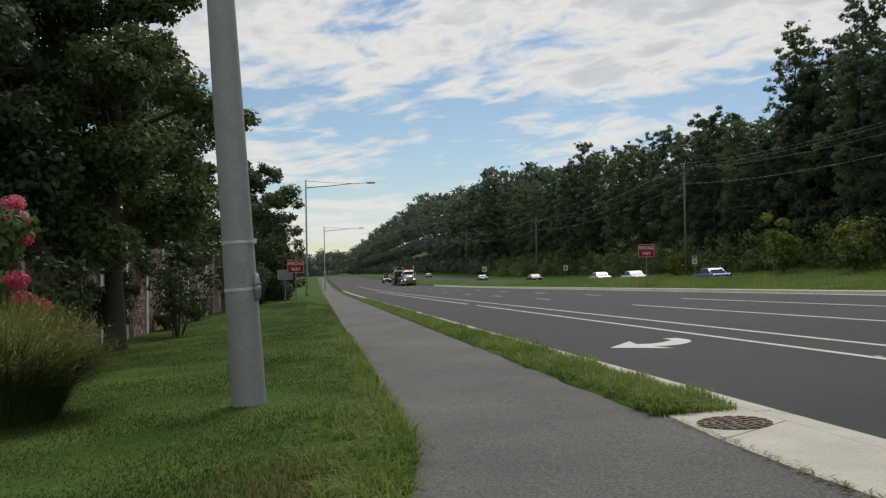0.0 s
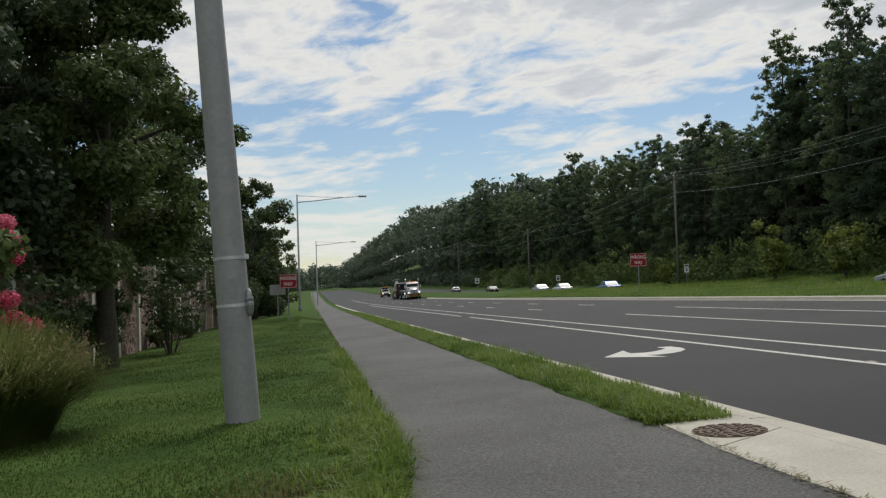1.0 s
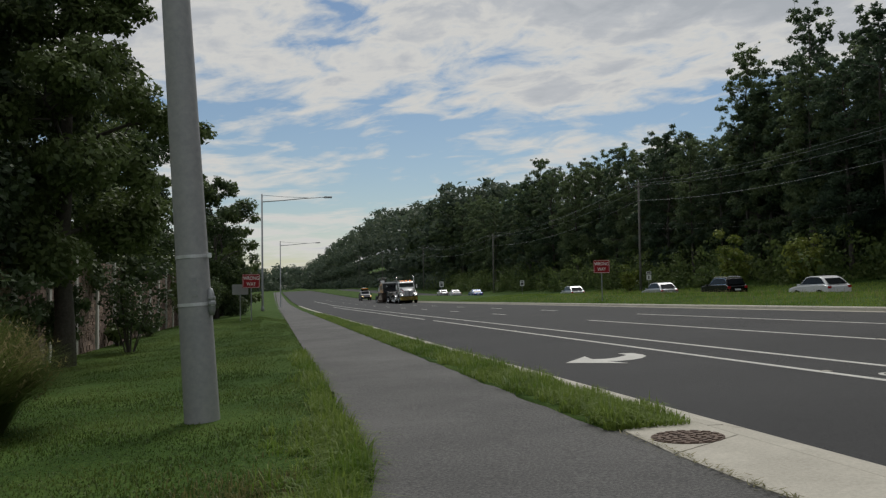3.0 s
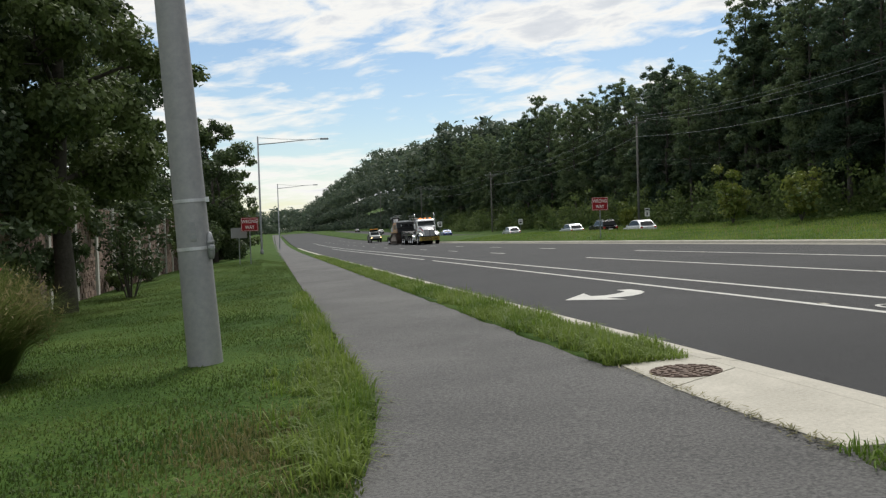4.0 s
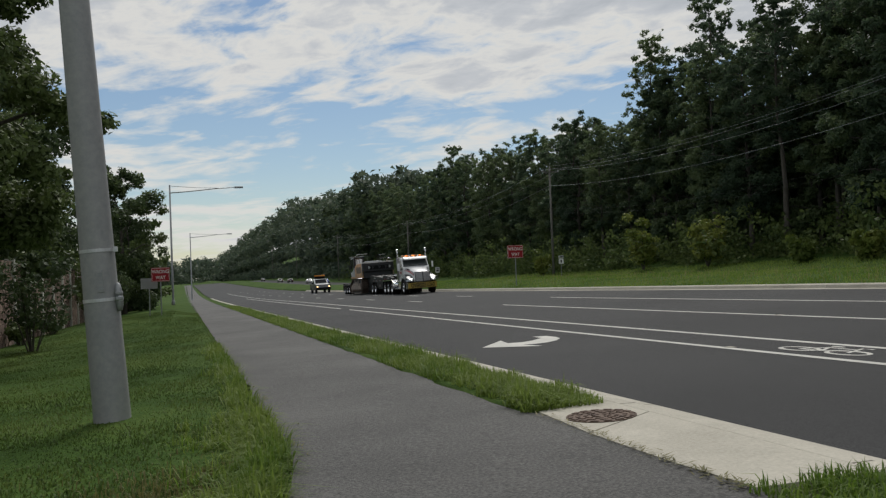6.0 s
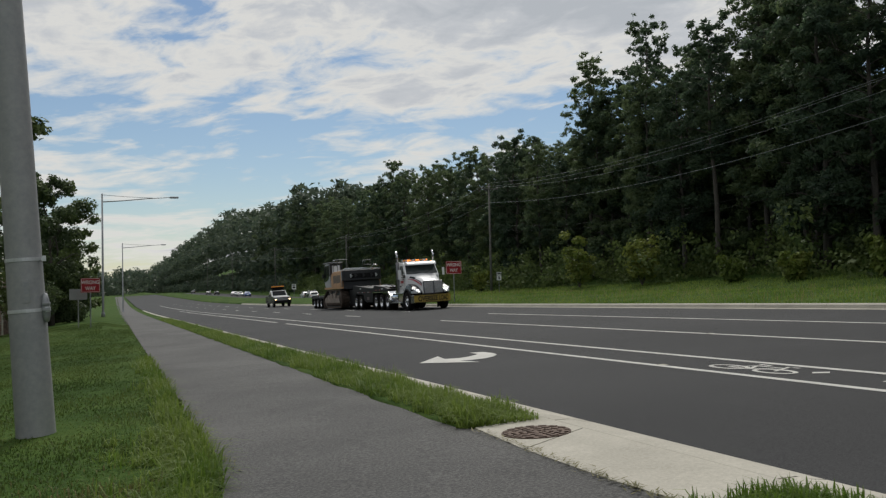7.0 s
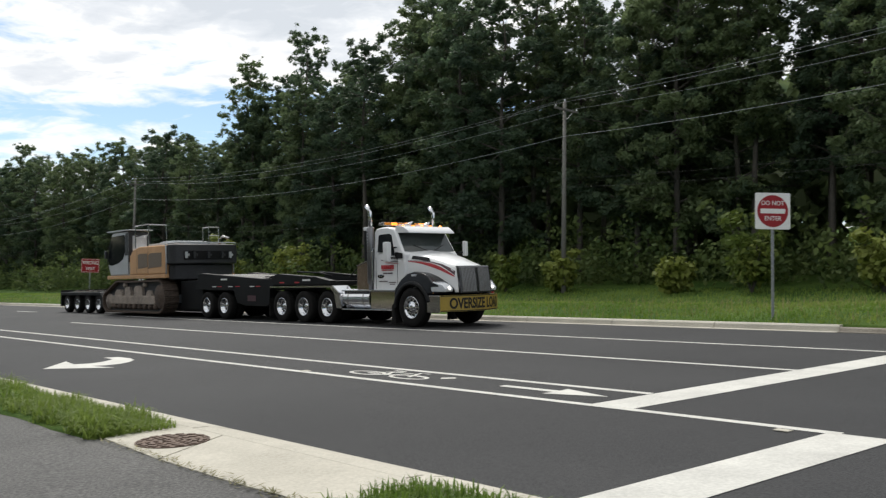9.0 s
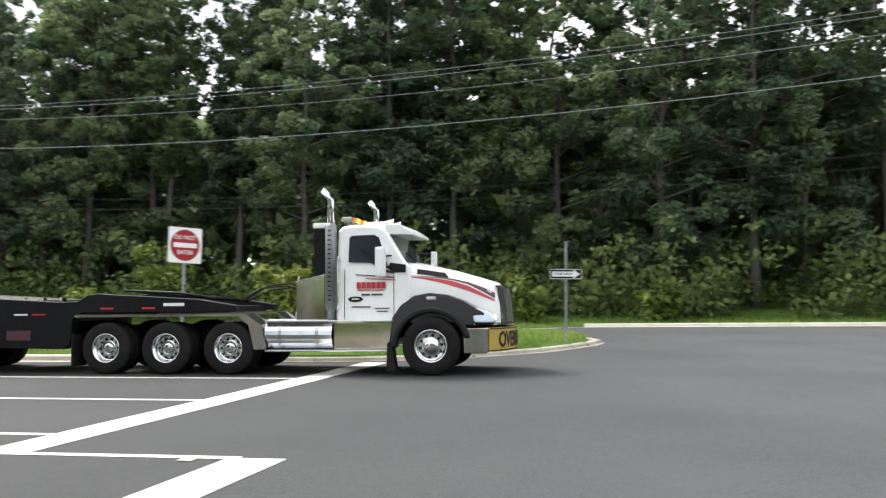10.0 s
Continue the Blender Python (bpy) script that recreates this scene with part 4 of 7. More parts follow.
def inlet():
    """A concrete gutter inlet with a round iron cover in the verge."""
    pad = thing("drain_inlet", Matrix(), "pale concrete drain inlet slab with iron cover", "drain inlet")

    def laid(name, outline, up, thick, material, label="", parent=pad):
        bm = bmesh.new()
        tip = {(x, y): plane(x, y) + up - 0.056 for x, y in outline}
        lo = [bm.verts.new((x, y, tip[x, y] - thick)) for x, y in outline]
        hi = [bm.verts.new((x, y, tip[x, y])) for x, y in outline]
        bm.faces.new(hi)
        for i in range(len(outline)):
            j = (i + 1) % len(outline)
            bm.faces.new((lo[i], lo[j], hi[j], hi[i]))
        bmesh.ops.recalc_face_normals(bm, faces=bm.faces[:])
        return part(name, bm, material, parent, label)
    laid("slab", [(3.17, 4.4), (3.976, 4.3), (3.976, 7.03), (3.74, 6.88), (3.12, 6.5), (3.12, 5.2)], 0.162, 0.2, CONCRETE)
    laid("slab", [(3.12, 6.52), (3.74, 6.9), (3.976, 7.05), (3.976, 8.3), (3.2, 7.75)], 0.162, 0.2, CONCRETE)
    cx, cy, r = 3.54, 7.12, 0.315
    lid = laid("cover", [(cx + r * math.cos(k * math.tau / 32), cy + r * math.sin(k * math.tau / 32)) for k in range(32)], 0.17, 0.03, CAST_IRON, "rusty round iron cover")
    for q in (0.28, 0.21, 0.14, 0.07):
        n = max(4, int(q * 60))
        for k in range(n):
            a0, a1 = math.tau * k / n, math.tau * (k + 0.62) / n
            laid("rib", [(cx + (q + d) * math.cos(a), cy + (q + d) * math.sin(a)) for d, a in ((-0.02, a0), (0.02, a0), (0.02, a1), (-0.02, a1))], 0.178, 0.01, CAST_IRON, parent=lid)


# ---- grass ----


def blades(name, label, seed, spots, length, width, material, lean=0.5):
    """Many single bent blades; spots: array of x, y, scale."""
    rng = np.random.default_rng(seed)
    n = len(spots)
    z = np.array([land(x, y) for x, y, s in spots])
    root = np.column_stack((spots[:, 0], spots[:, 1], z - 0.01))
    a = rng.random(n) * math.tau
    side = np.column_stack((np.cos(a), np.sin(a), np.zeros(n)))
    fall = np.column_stack((-np.sin(a), np.cos(a), np.zeros(n)))
    L = (length * spots[:, 2] * (0.5 + 0.8 * rng.random(n)))[:, None]
    w = width * (0.7 + 0.6 * rng.random(n))[:, None]
    k = lean * rng.random(n)[:, None]
    mid = root + np.array((0, 0, 1)) * L * 0.6 + fall * L * k * 0.35
    tip = root + np.array((0, 0, 1)) * L * (1 - 0.35 * k) + fall * L * k
    verts = np.stack((root - side * w / 2, root + side * w / 2, mid + side * w * 0.4, mid - side * w * 0.4, tip), 1).reshape(-1, 3)
    i = np.arange(n)[:, None] * 5
    faces = np.concatenate((np.hstack((i, i + 1, i + 2)), np.hstack((i, i + 2, i + 3)), np.hstack((i + 3, i + 2, i + 4))))
    return tagged(fast_mesh(name, verts, faces, material), label, "grass", kind="stuff")


def scatter(rng, n, x0, x1, y0, y1, bias=1.0):
    return np.column_stack((x0 + (x1 - x0) * rng.random(n), y0 + (y1 - y0) * rng.random(n) ** bias, np.ones(n)))


def all_grass():
    rng = np.random.default_rng(77)
    edge = scatter(rng, 46000, 2.7, 4.0, 7.3, 70, 1.9)
    ragged = np.array([3.08 + 0.22 * noise.noise((y * 0.8, 3.3, 0)) + 0.16 * noise.noise((y * 2.9, 7.7, 0)) + 0.1 * noise.noise((y * 8.0, 1.7, 0)) for y in edge[:, 1]])
    inner = np.interp(edge[:, 1], (7.3, 7.6, 8.3, 9.0), (3.8, 3.88, 3.95, 3.97))
    front = np.interp(edge[:, 0], (3.05, 3.3, 3.6, 3.9), (7.85, 7.62, 7.5, 7.5))
    inside = (edge[:, 0] > ragged) & (edge[:, 0] < inner) & (edge[:, 1] > front)
    edge, ragged = edge[inside], ragged[inside]
    edge[:, 2] = np.interp(edge[:, 0] - ragged, (0.0, 0.1, 0.3, 0.7, 0.9), (0.55, 0.9, 1.0, 0.85, 0.5))
    edge[:, 2] *= np.array([1.0 + 0.7 * noise.noise((y * 1.1, x * 2.0, 5.0)) + 0.35 * noise.noise((y * 4.0, x * 4.0, 2.0)) for x, y, q in edge])
    near = scatter(rng, 5200, 3.0, 4.0, 1.0, 4.55)
    near = near[near[:, 1] < 4.25 + 0.2 * np.sin(near[:, 0] * 9) + 0.25 * rng.random(len(near))]
    near[:, 2] = 0.6
    blades("grass", "long green grass in the verge beside the kerb", 1, np.vstack((edge, near)), 0.2, 0.011, BLADE, 1.7)
    lawn = scatter(rng, 190000, -6.8, 0.85, 4.2, 62, 2.1)
    lawn = lawn[lawn[:, 0] > -0.45 * lawn[:, 1]]
    lawn = lawn[lawn[:, 0] < np.array([path_edge(y) + 0.02 for y in lawn[:, 1]])]
    lawn = lawn[((lawn[:, 0] + 0.25) / 0.26) ** 2 + ((lawn[:, 1] - 15.4) / 0.3) ** 2 > 0.5 + 0.6 * rng.random(len(lawn))]
    blades("grass", "short mown green lawn grass", 2, lawn, 0.042, 0.012, BLADE_LAWN_SHADED, 1.1)
    tuft = []
    for _ in range(300):
        y = 5.0 + 17.0 * rng.random() ** 1.4
        x = path_edge(y) - 0.02 - 0.1 * abs(rng.normal()) - 0.14 * rng.random()
        for _k in range(26):
            tuft.append((x + rng.normal() * 0.06, y + rng.normal() * 0.07, 0.5 + 0.8 * rng.random()))
    for _ in range(160):
        y = 5.6 + 4.2 * rng.random()
        x = path_edge(y) - 0.1 - abs(rng.normal()) * 0.28
        for _k in range(34):
            tuft.append((x + rng.normal() * 0.05, y + rng.normal() * 0.06, 0.35 + 0.6 * rng.random()))
    blades("grass", "ragged grass tufts along the footpath edge", 3, np.array(tuft), 0.2, 0.012, BLADE, 1.7)
    dry = np.column_stack((0.1 + 0.5 * rng.normal(size=3600), 6.1 + 0.7 * rng.normal(size=3600), np.ones(3600)))
    dry = dry[(dry[:, 0] < np.array([path_edge(y) - 0.03 for y in dry[:, 1]])) & (dry[:, 1] > 4)]
    blades("grass", "dry yellowed grass patch near the footpath", 4, dry, 0.07, 0.010, BLADE_DRY, 1.0)
    med = scatter(rng, 52000, 19.85, 30.5, -0.2, 95, 1.5)
    keep = np.array([y > nose(x) + 0.25 for x, y, s in med])
    blades("grass", "long uneven grass on the median", 5, med[keep], 0.12, 0.026, BLADE, 0.9)
    far = scatter(rng, 20000, 41.8, 47, -45, 120)
    blades("grass", "rough grass bank before the wood", 6, far, 0.22, 0.04, BLADE, 0.9)
    seedhead = scatter(rng, 2600, 20.5, 29, 4, 70, 1.4)
    blades("wild_flowers", "pale seed heads standing in median grass", 7, seedhead, 0.3, 0.012, PLUME, 0.4)


def litter():
    """Dry blades and crumbs along the slab."""
    rng = np.random.default_rng(31)
    v, f = [], []
    for _ in range(420):
        y = 4.4 + 3.2 * rng.random() ** 1.5
        x = 3.1 + 0.02 * (y - 4.4) + rng.normal() * 0.035
        if rng.random() < 0.25:
            y = 5 + 9 * rng.random()
            x = path_edge(y) + 0.04 + abs(rng.normal()) * 0.06
        z = plane(x, y) + (0.118 if x > 3.05 else 0.106)
        a, L = rng.random() * math.tau, 0.03 + 0.05 * rng.random()
        d = np.array((math.cos(a), math.sin(a), 0.25 * rng.random())) * L
        p = np.array((x, y, z))
        w = np.array((-d[1], d[0], 0.0)) * 0.12
        b = len(v)
        v += [p - w, p + w, p + d + np.array((0, 0, 0.006))]
        f.append((b, b + 1, b + 2))
    tagged(fast_mesh("grass_litter", np.array(v), np.array(f), BLADE_DRY), "dry brown grass litter along the concrete edge", "litter", kind="stuff")


def ornamental_grass():
    rng = np.random.default_rng(9)
    x0, y0 = -4.0, 11.6
    tuft = thing("ornamental_grass", pose(x0, y0, land(x0, y0)), "large clump of ornamental grass with tan plumes", "ornamental grass")
    v, f, pv, pf = [], [], [], []
    for i in range(8000):
        a, r = rng.random() * math.tau, 0.7 * rng.random() ** 0.5
        d = np.array((math.cos(a), math.sin(a), 0.0))
        root = d * r
        L, out = 1.15 + 0.8 * rng.random(), 0.2 + 1.05 * rng.random()
        s = np.array((-d[1], d[0], 0)) * 0.007
        pts = [root + d * out * q ** 1.35 + np.array((0, 0, L * (q - 0.42 * out * q ** 2.2))) for q in (0, 0.35, 0.7, 1.0)]
        b = len(v)
        for q, p in enumerate(pts):
            w = (1, 1, 0.7, 0.1)[q]
            v += [p - s * w, p + s * w]
        f += [(b, b + 1, b + 3, b + 2), (b + 2, b + 3, b + 5, b + 4), (b + 4, b + 5, b + 7, b + 6)]
        if i % 7 == 0:
            end = pts[2] + np.array((0, 0, 0.1 + 0.25 * rng.random()))
            for k in range(14):
                b = len(pv)
                c = end - d * 0.02 * k - np.array((0, 0, 0.022 * k)) + rng.normal(size=3) * 0.012
                e = c + rng.normal(size=3) * 0.035 + np.array((0, 0, 0.03))
                pv += [c, c + rng.normal(size=3) * 0.012, e]
                pf.append((b, b + 1, b + 2))
    fast_mesh("blades", np.array(v), np.array(f), REED, tuft)
    fast_mesh("plumes", np.array(pv), np.array(pf), PLUME, tuft, "feathery tan plumes")


def shrubs():
    # crape myrtle in flower at the edge of the lawn
    rng = np.random.default_rng(21)
    x, y = -5.6, 13.6
    t = build_tree(301, 4.3, 1.7, 0.2, 5000, 0.12, LEAF_NEAR, "crape myrtle with pink blossom beside ornamental grass", 0.06, 0.0, "", 1.0, 0.2, False, 0.4)
    t.matrix_basis = pose(x, y, land(x, y))
    cs = np.array([(1.15, 0.1, 1.9), (1.3, -0.1, 1.6), (1.5, 0.0, 1.5), (1.25, 0.1, 2.55), (1.2, 0, 2.8), (0.7, -0.9, 2.3), (0.2, -1.2, 2.9), (0.9, 0.8, 3.1)])
    v, f = leaf_cloud(rng, cs, np.full(len(cs), 0.2), 2600, 0.055)
    fast_mesh("blossom", v, f, BLOSSOM, t, "clusters of pink blossom")
    for i, (x, y, h, r, n, lab) in enumerate(((-4.9, 31.6, 3.0, 1.3, 1700, "open many-stemmed shrub on the lawn"), (-6.2, 37.5, 1.0, 0.6, 700, "small shrub beside the stone wall"), (-6.2, 45.5, 0.9, 0.8, 900, "low dark shrub beside the wall"), (-6.1, 27.3, 2.3, 0.8, 1500, "leafy shrub beneath the dark tree"), (-5.2, 57.0, 2.4, 1.4, 2600, "rounded shrub near the sign"), (-5.0, 64.0, 3.0, 1.6, 2600, "rounded shrub near the sign"), (-6.0, 20.0, 2.5, 1.1, 2600, "leafy shrub behind ornamental grass"))):
        s = thing("shrub", pose(x, y, land(x, y)), lab, "shrub")
        bm = bmesh.new()
        cs, rs = [], []
        for k in range(9):
            a = k * 0.7 + rng.random()
            e = Vector((math.cos(a) * r * 0.8, math.sin(a) * r * 0.8, h * (0.6 + 0.35 * rng.random())))
            tube(bm, ((0.1 * math.cos(a), 0.1 * math.sin(a), -0.1), e * 0.5, e), (0.03, 0.02, 0.006), 5, False)
            for q in (0.5, 0.75, 1.0):
                cs.append(e * q)
                rs.append(r * 0.36)
        part("stem", bm, BARK, s)
        v, f = leaf_cloud(rng, np.array(cs), np.array(rs), n, 0.14)
        fast_mesh("leaves", v, f, LEAF_NEAR, s)


build_ground()
build_roads()
markings()
inlet()
big_pole()
street_lamp(-1.07, 85.0)
street_lamp(1.1, 149.0)
sign(-1.3, 52.0, 0, 1.0, 0.8, 2.72, "wrong", "red and white wrong-way sign on steel post")
sign(-2.0, 54.0, 180, 0.95, 0.62, 2.2, "back", "grey back of a road sign on post")
sign(21.1, 54.0, 0, 1.12, 0.86, 2.7, "wrong", "red wrong-way sign standing in the median grass")
sign(20.88, 10.1, -38, 0.914, 0.914, 3.1, "dne", "red and white do-not-enter sign on steel post", z=0.9)
sign(24.7, 0.5, -86, 0.914, 0.305, 1.76, "one", "black and white one-way arrow sign on post", z=1.42)
sign(42.5, 94.1, 0, 0.6, 0.6, 2.2, "route", "small white route sign with upper plate by the far carriageway")
sign(42.5, 146.4, 0, 0.75, 0.95, 2.5, "speed", "small white road sign by the far carriageway")
sign(30.8, 160.0, 0, 0.8, 1.0, 2.9, "speed", "small white road sign at the median edge")
utility_line()
left_side_trees()
shrubs()
ornamental_grass()
litter()
forest()
undergrowth()
all_grass()
noise_wall()
kerb("kerb_near", 3.98, 4.39, -29.0, 150, "pale mountable concrete kerb and gutter along the verge", low=True)
curved_kerb("kerb_nose", [(19.78, 8.0), *[(x + 0.02, y) for x, y in zip(NOSE_X[1:], NOSE_Y[1:])], (31.6, 9.0)], "pale concrete kerb round the end of the median")
kerb("kerb_median", 19.9, 19.5, 8.0, 150, "pale concrete kerb along the median")
kerb("kerb_far", 41.5, 41.1, -91.5, 2, "pale concrete kerb beyond the far carriageway")

# ---- vehicles ----
TRUCK_WHITE = surface("truck_white", (0.70, 0.71, 0.72), (0.78, 0.78, 0.78), 0.3, 0, 1.0, 12.0, 0.0, coat=0.4)
BLACK_PAINT = surface("black_paint", (0.003, 0.003, 0.0035), (0.006, 0.006, 0.007), 0.22, 0, 2.0, 25.0, 0.0, spec=0.26)
BLACK_STEEL = surface("black_steel", (0.004, 0.004, 0.0046), (0.011, 0.011, 0.0118), 0.5, 0, 1.2, 20.0, 0.08, 40.0, spec=0.14)
CHROME = surface("chrome", (0.55, 0.56, 0.58), (0.72, 0.73, 0.75), 0.16, 1.0, 3.0, 30.0, 0.0)
BRUSHED = surface("brushed_metal", (0.36, 0.35, 0.34), (0.52, 0.51, 0.5), 0.24, 1.0, 2.0, 30.0, 0.05)
STAINLESS = surface("stainless_steel", (0.40, 0.37, 0.34), (0.52, 0.49, 0.46), 0.1, 1.0, 1.5, 6.0, 0.03, 4.0)
GUNMETAL = surface("gunmetal", (0.16, 0.16, 0.165), (0.26, 0.26, 0.27), 0.42, 0.8, 2.0, 25.0, 0.05)
GRILLE_FRAME = surface("dark_chrome", (0.06, 0.06, 0.065), (0.12, 0.12, 0.125), 0.25, 0.8, 3.0, 30.0, 0.0)
FLARE = surface("matt_black_plastic", (0.005, 0.005, 0.0055), (0.011, 0.011, 0.0115), 0.55, 0, 3.0, 40.0, 0.1, 60.0, spec=0.3)
GRILLE_MESH = surface("grille_mesh", (0.14, 0.14, 0.145), (0.36, 0.36, 0.37), 0.42, 0.45, 60.0, 140.0, 0.5, 200.0)
RUBBER = surface("rubber", (0.010, 0.010, 0.010), (0.022, 0.021, 0.020), 0.9, 0, 4.0, 40.0, 0.25, 50.0, spec=0.1)
DARK_GLASS = surface("dark_glass", (0.008, 0.010, 0.012), (0.014, 0.016, 0.018), 0.08, 0, 1.0, 4.0, 0.0, spec=0.16)
# greenish lift in the base tone stands for reflections in the windscreen
SCREEN_GLASS = surface("screen_glass", (0.03, 0.038, 0.038), (0.06, 0.07, 0.07), 0.06, 0, 0.8, 3.0, 0.0, spec=0.4)
BANNER = surface("banner_yellow", (0.27, 0.19, 0.03), (0.4, 0.28, 0.045), 0.6, 0, 3.0, 20.0, 0.2, 20.0)
STRIPE_RED = surface("stripe_red", (0.36, 0.02, 0.03), (0.44, 0.035, 0.045), 0.35, 0, 2.0, 20.0, 0.0)
STRIPE_DARK = surface("stripe_dark", (0.05, 0.02, 0.03), (0.08, 0.035, 0.045), 0.35, 0, 2.0, 20.0, 0.0)
DIGGER_ORANGE = surface("digger_orange", (0.42, 0.23, 0.10), (0.58, 0.34, 0.17), 0.55, 0, 1.5, 18.0, 0.08, 30.0)
DIGGER_GREY = surface("digger_grey", (0.33, 0.35, 0.36), (0.46, 0.48, 0.49), 0.5, 0, 1.5, 18.0, 0.05, 30.0)
VENT_BROWN = surface("vent_mesh", (0.11, 0.085, 0.06), (0.2, 0.16, 0.12), 0.7, 0, 30.0, 80.0, 0.4, 90.0)
MUD_STEEL = surface("muddy_steel", (0.16, 0.135, 0.115), (0.44, 0.37, 0.31), 0.8, 0.2, 2.0, 14.0, 0.5, 25.0)
MUD_DARK = surface("dark_muddy_steel", (0.035, 0.026, 0.02), (0.15, 0.11, 0.085), 0.8, 0.2, 2.0, 14.0, 0.5, 25.0)
DIGGER_BLACK = surface("digger_black", (0.012, 0.013, 0.016), (0.036, 0.037, 0.04), 0.5, 0, 1.5, 18.0, 0.1, 30.0, spec=0.35)
HEADLIGHT = glow("headlight", (1.0, 0.96, 0.86), 2.2)
HEADLIGHT_OFF = surface("lamp_glass", (0.55, 0.57, 0.6), (0.75, 0.77, 0.8), 0.12, 0.3, 8.0, 40.0, 0.0, coat=0.6)
AMBER = glow("amber_light", (1.0, 0.27, 0.03), 1.3)
AMBER_DIM = surface("amber_lens", (0.6, 0.2, 0.02), (0.75, 0.3, 0.04), 0.25, 0, 5.0, 30.0, 0.0)
TAIL_RED = surface("tail_red", (0.30, 0.01, 0.012), (0.42, 0.02, 0.022), 0.25, 0, 5.0, 30.0, 0.0)
WHEELS = []          # (wheel, radius, thing's name for its speed)
MESHES = {}


def soft(ob, w=0.03, seg=2):
    m = ob.modifiers.new("edge", "BEVEL")
    m.width, m.segments, m.limit_method, m.angle_limit = w, seg, "ANGLE", radians(35)
    m.harden_normals = True
    ob.data.polygons.foreach_set("use_smooth", [True] * len(ob.data.polygons))
    return ob


def wheel(parent, x, y, r, width, side, who, shine=None, dual=False):
    """Tyre with a dished rim; side is -1 or 1, the side that the rim faces."""
    key = (round(r, 2), round(width, 2), side, shine.name if shine else "", dual)
    if key not in MESHES:
        bm = bmesh.new()
        w = width / 2
        prof = [(r * 0.56, -w * 0.9), (r * 0.7, -w), (r * 0.93, -w * 0.96), (r * 0.99, -w * 0.75), (r, -w * 0.3), (r * 0.985, -w * 0.02), (r * 0.985, w * 0.02), (r, w * 0.3), (r * 0.99, w * 0.75), (r * 0.93, w * 0.96), (r * 0.7, w), (r * 0.56, w * 0.9)]
        lathe(bm, prof, sides=30)
        tyre = bpy.data.meshes.new("wheel")
        bm.to_mesh(tyre)
        bm.free()
        tyre.polygons.foreach_set("use_smooth", [True] * len(tyre.polygons))
        tyre.materials.append(RUBBER)
        bm = bmesh.new()
        s = side
        dish = 0.02 if not dual else -0.09
        prof = [(r * 0.57, s * w * 0.92), (r * 0.56, s * (w * 0.98)), (r * 0.52, s * (w * 0.92)), (r * 0.49, s * (w * 0.6 + dish)), (r * 0.44, s * (w * 0.5 + dish)), (r * 0.3, s * (w * 0.6 + dish)), (r * 0.24, s * (w * 0.62 + dish)), (r * 0.22, s * (w * 0.9 + dish)), (r * 0.12, s * (w * 1.0 + dish)), (0.001, s * (w * 1.04 + dish))]
        lathe(bm, prof, sides=30)
        flat_faces = len(bm.faces)
        for k in range(10):
            a = k * math.tau / 10
            lathe(bm, [(0.0, s * 0.012), (r * 0.05, s * 0.012), (r * 0.055, -s * 0.01)], s * (w * 0.57 + dish), math.cos(a) * r * 0.37, math.sin(a) * r * 0.37, 8)
        for face in bm.faces[:][flat_faces:]:
            face.material_index = 1
        rim = bpy.data.meshes.new("rim")
        bm.to_mesh(rim)
        bm.free()
        rim.polygons.foreach_set("use_smooth", [True] * len(rim.polygons))
        rim.materials.append(shine or BRUSHED)
        rim.materials.append(BLACK_STEEL)
        MESHES[key] = (tyre, rim)
    tyre, rim = MESHES[key]
    ob = new("wheel", tyre)
    ob.parent = parent
    ob.matrix_basis = pose(x, y, r)
    new("rim", rim).parent = ob
    WHEELS.append((ob, r, who))
    return ob


def loft(bm, sections):
    """Joins rings of equal length; closes both ends."""
    rings = [[bm.verts.new(p) for p in s] for s in sections]
    n = len(rings[0])
    for a, b in zip(rings, rings[1:]):
        for i in range(n):
            bm.faces.new((a[i], a[(i + 1) % n], b[(i + 1) % n], b[i]))
    bm.faces.new(rings[0])
    bm.faces.new(list(reversed(rings[-1])))
    bmesh.ops.recalc_face_normals(bm, faces=bm.faces[:])
    return bm


def tumble(bm, z0, k):
    for v in bm.verts:
        if v.co.z > z0:
            v.co.x *= 1 - (v.co.z - z0) * k
    return bm


def bars(name, parent, material, spots, label=""):
    """Plain bars, each an object of its own."""
    for x0, x1, y0, y1, z0, z1 in spots:
        bm = bmesh.new()
        box(bm, x0, x1, y0, y1, z0, z1)
        part(name, bm, material, parent, label)


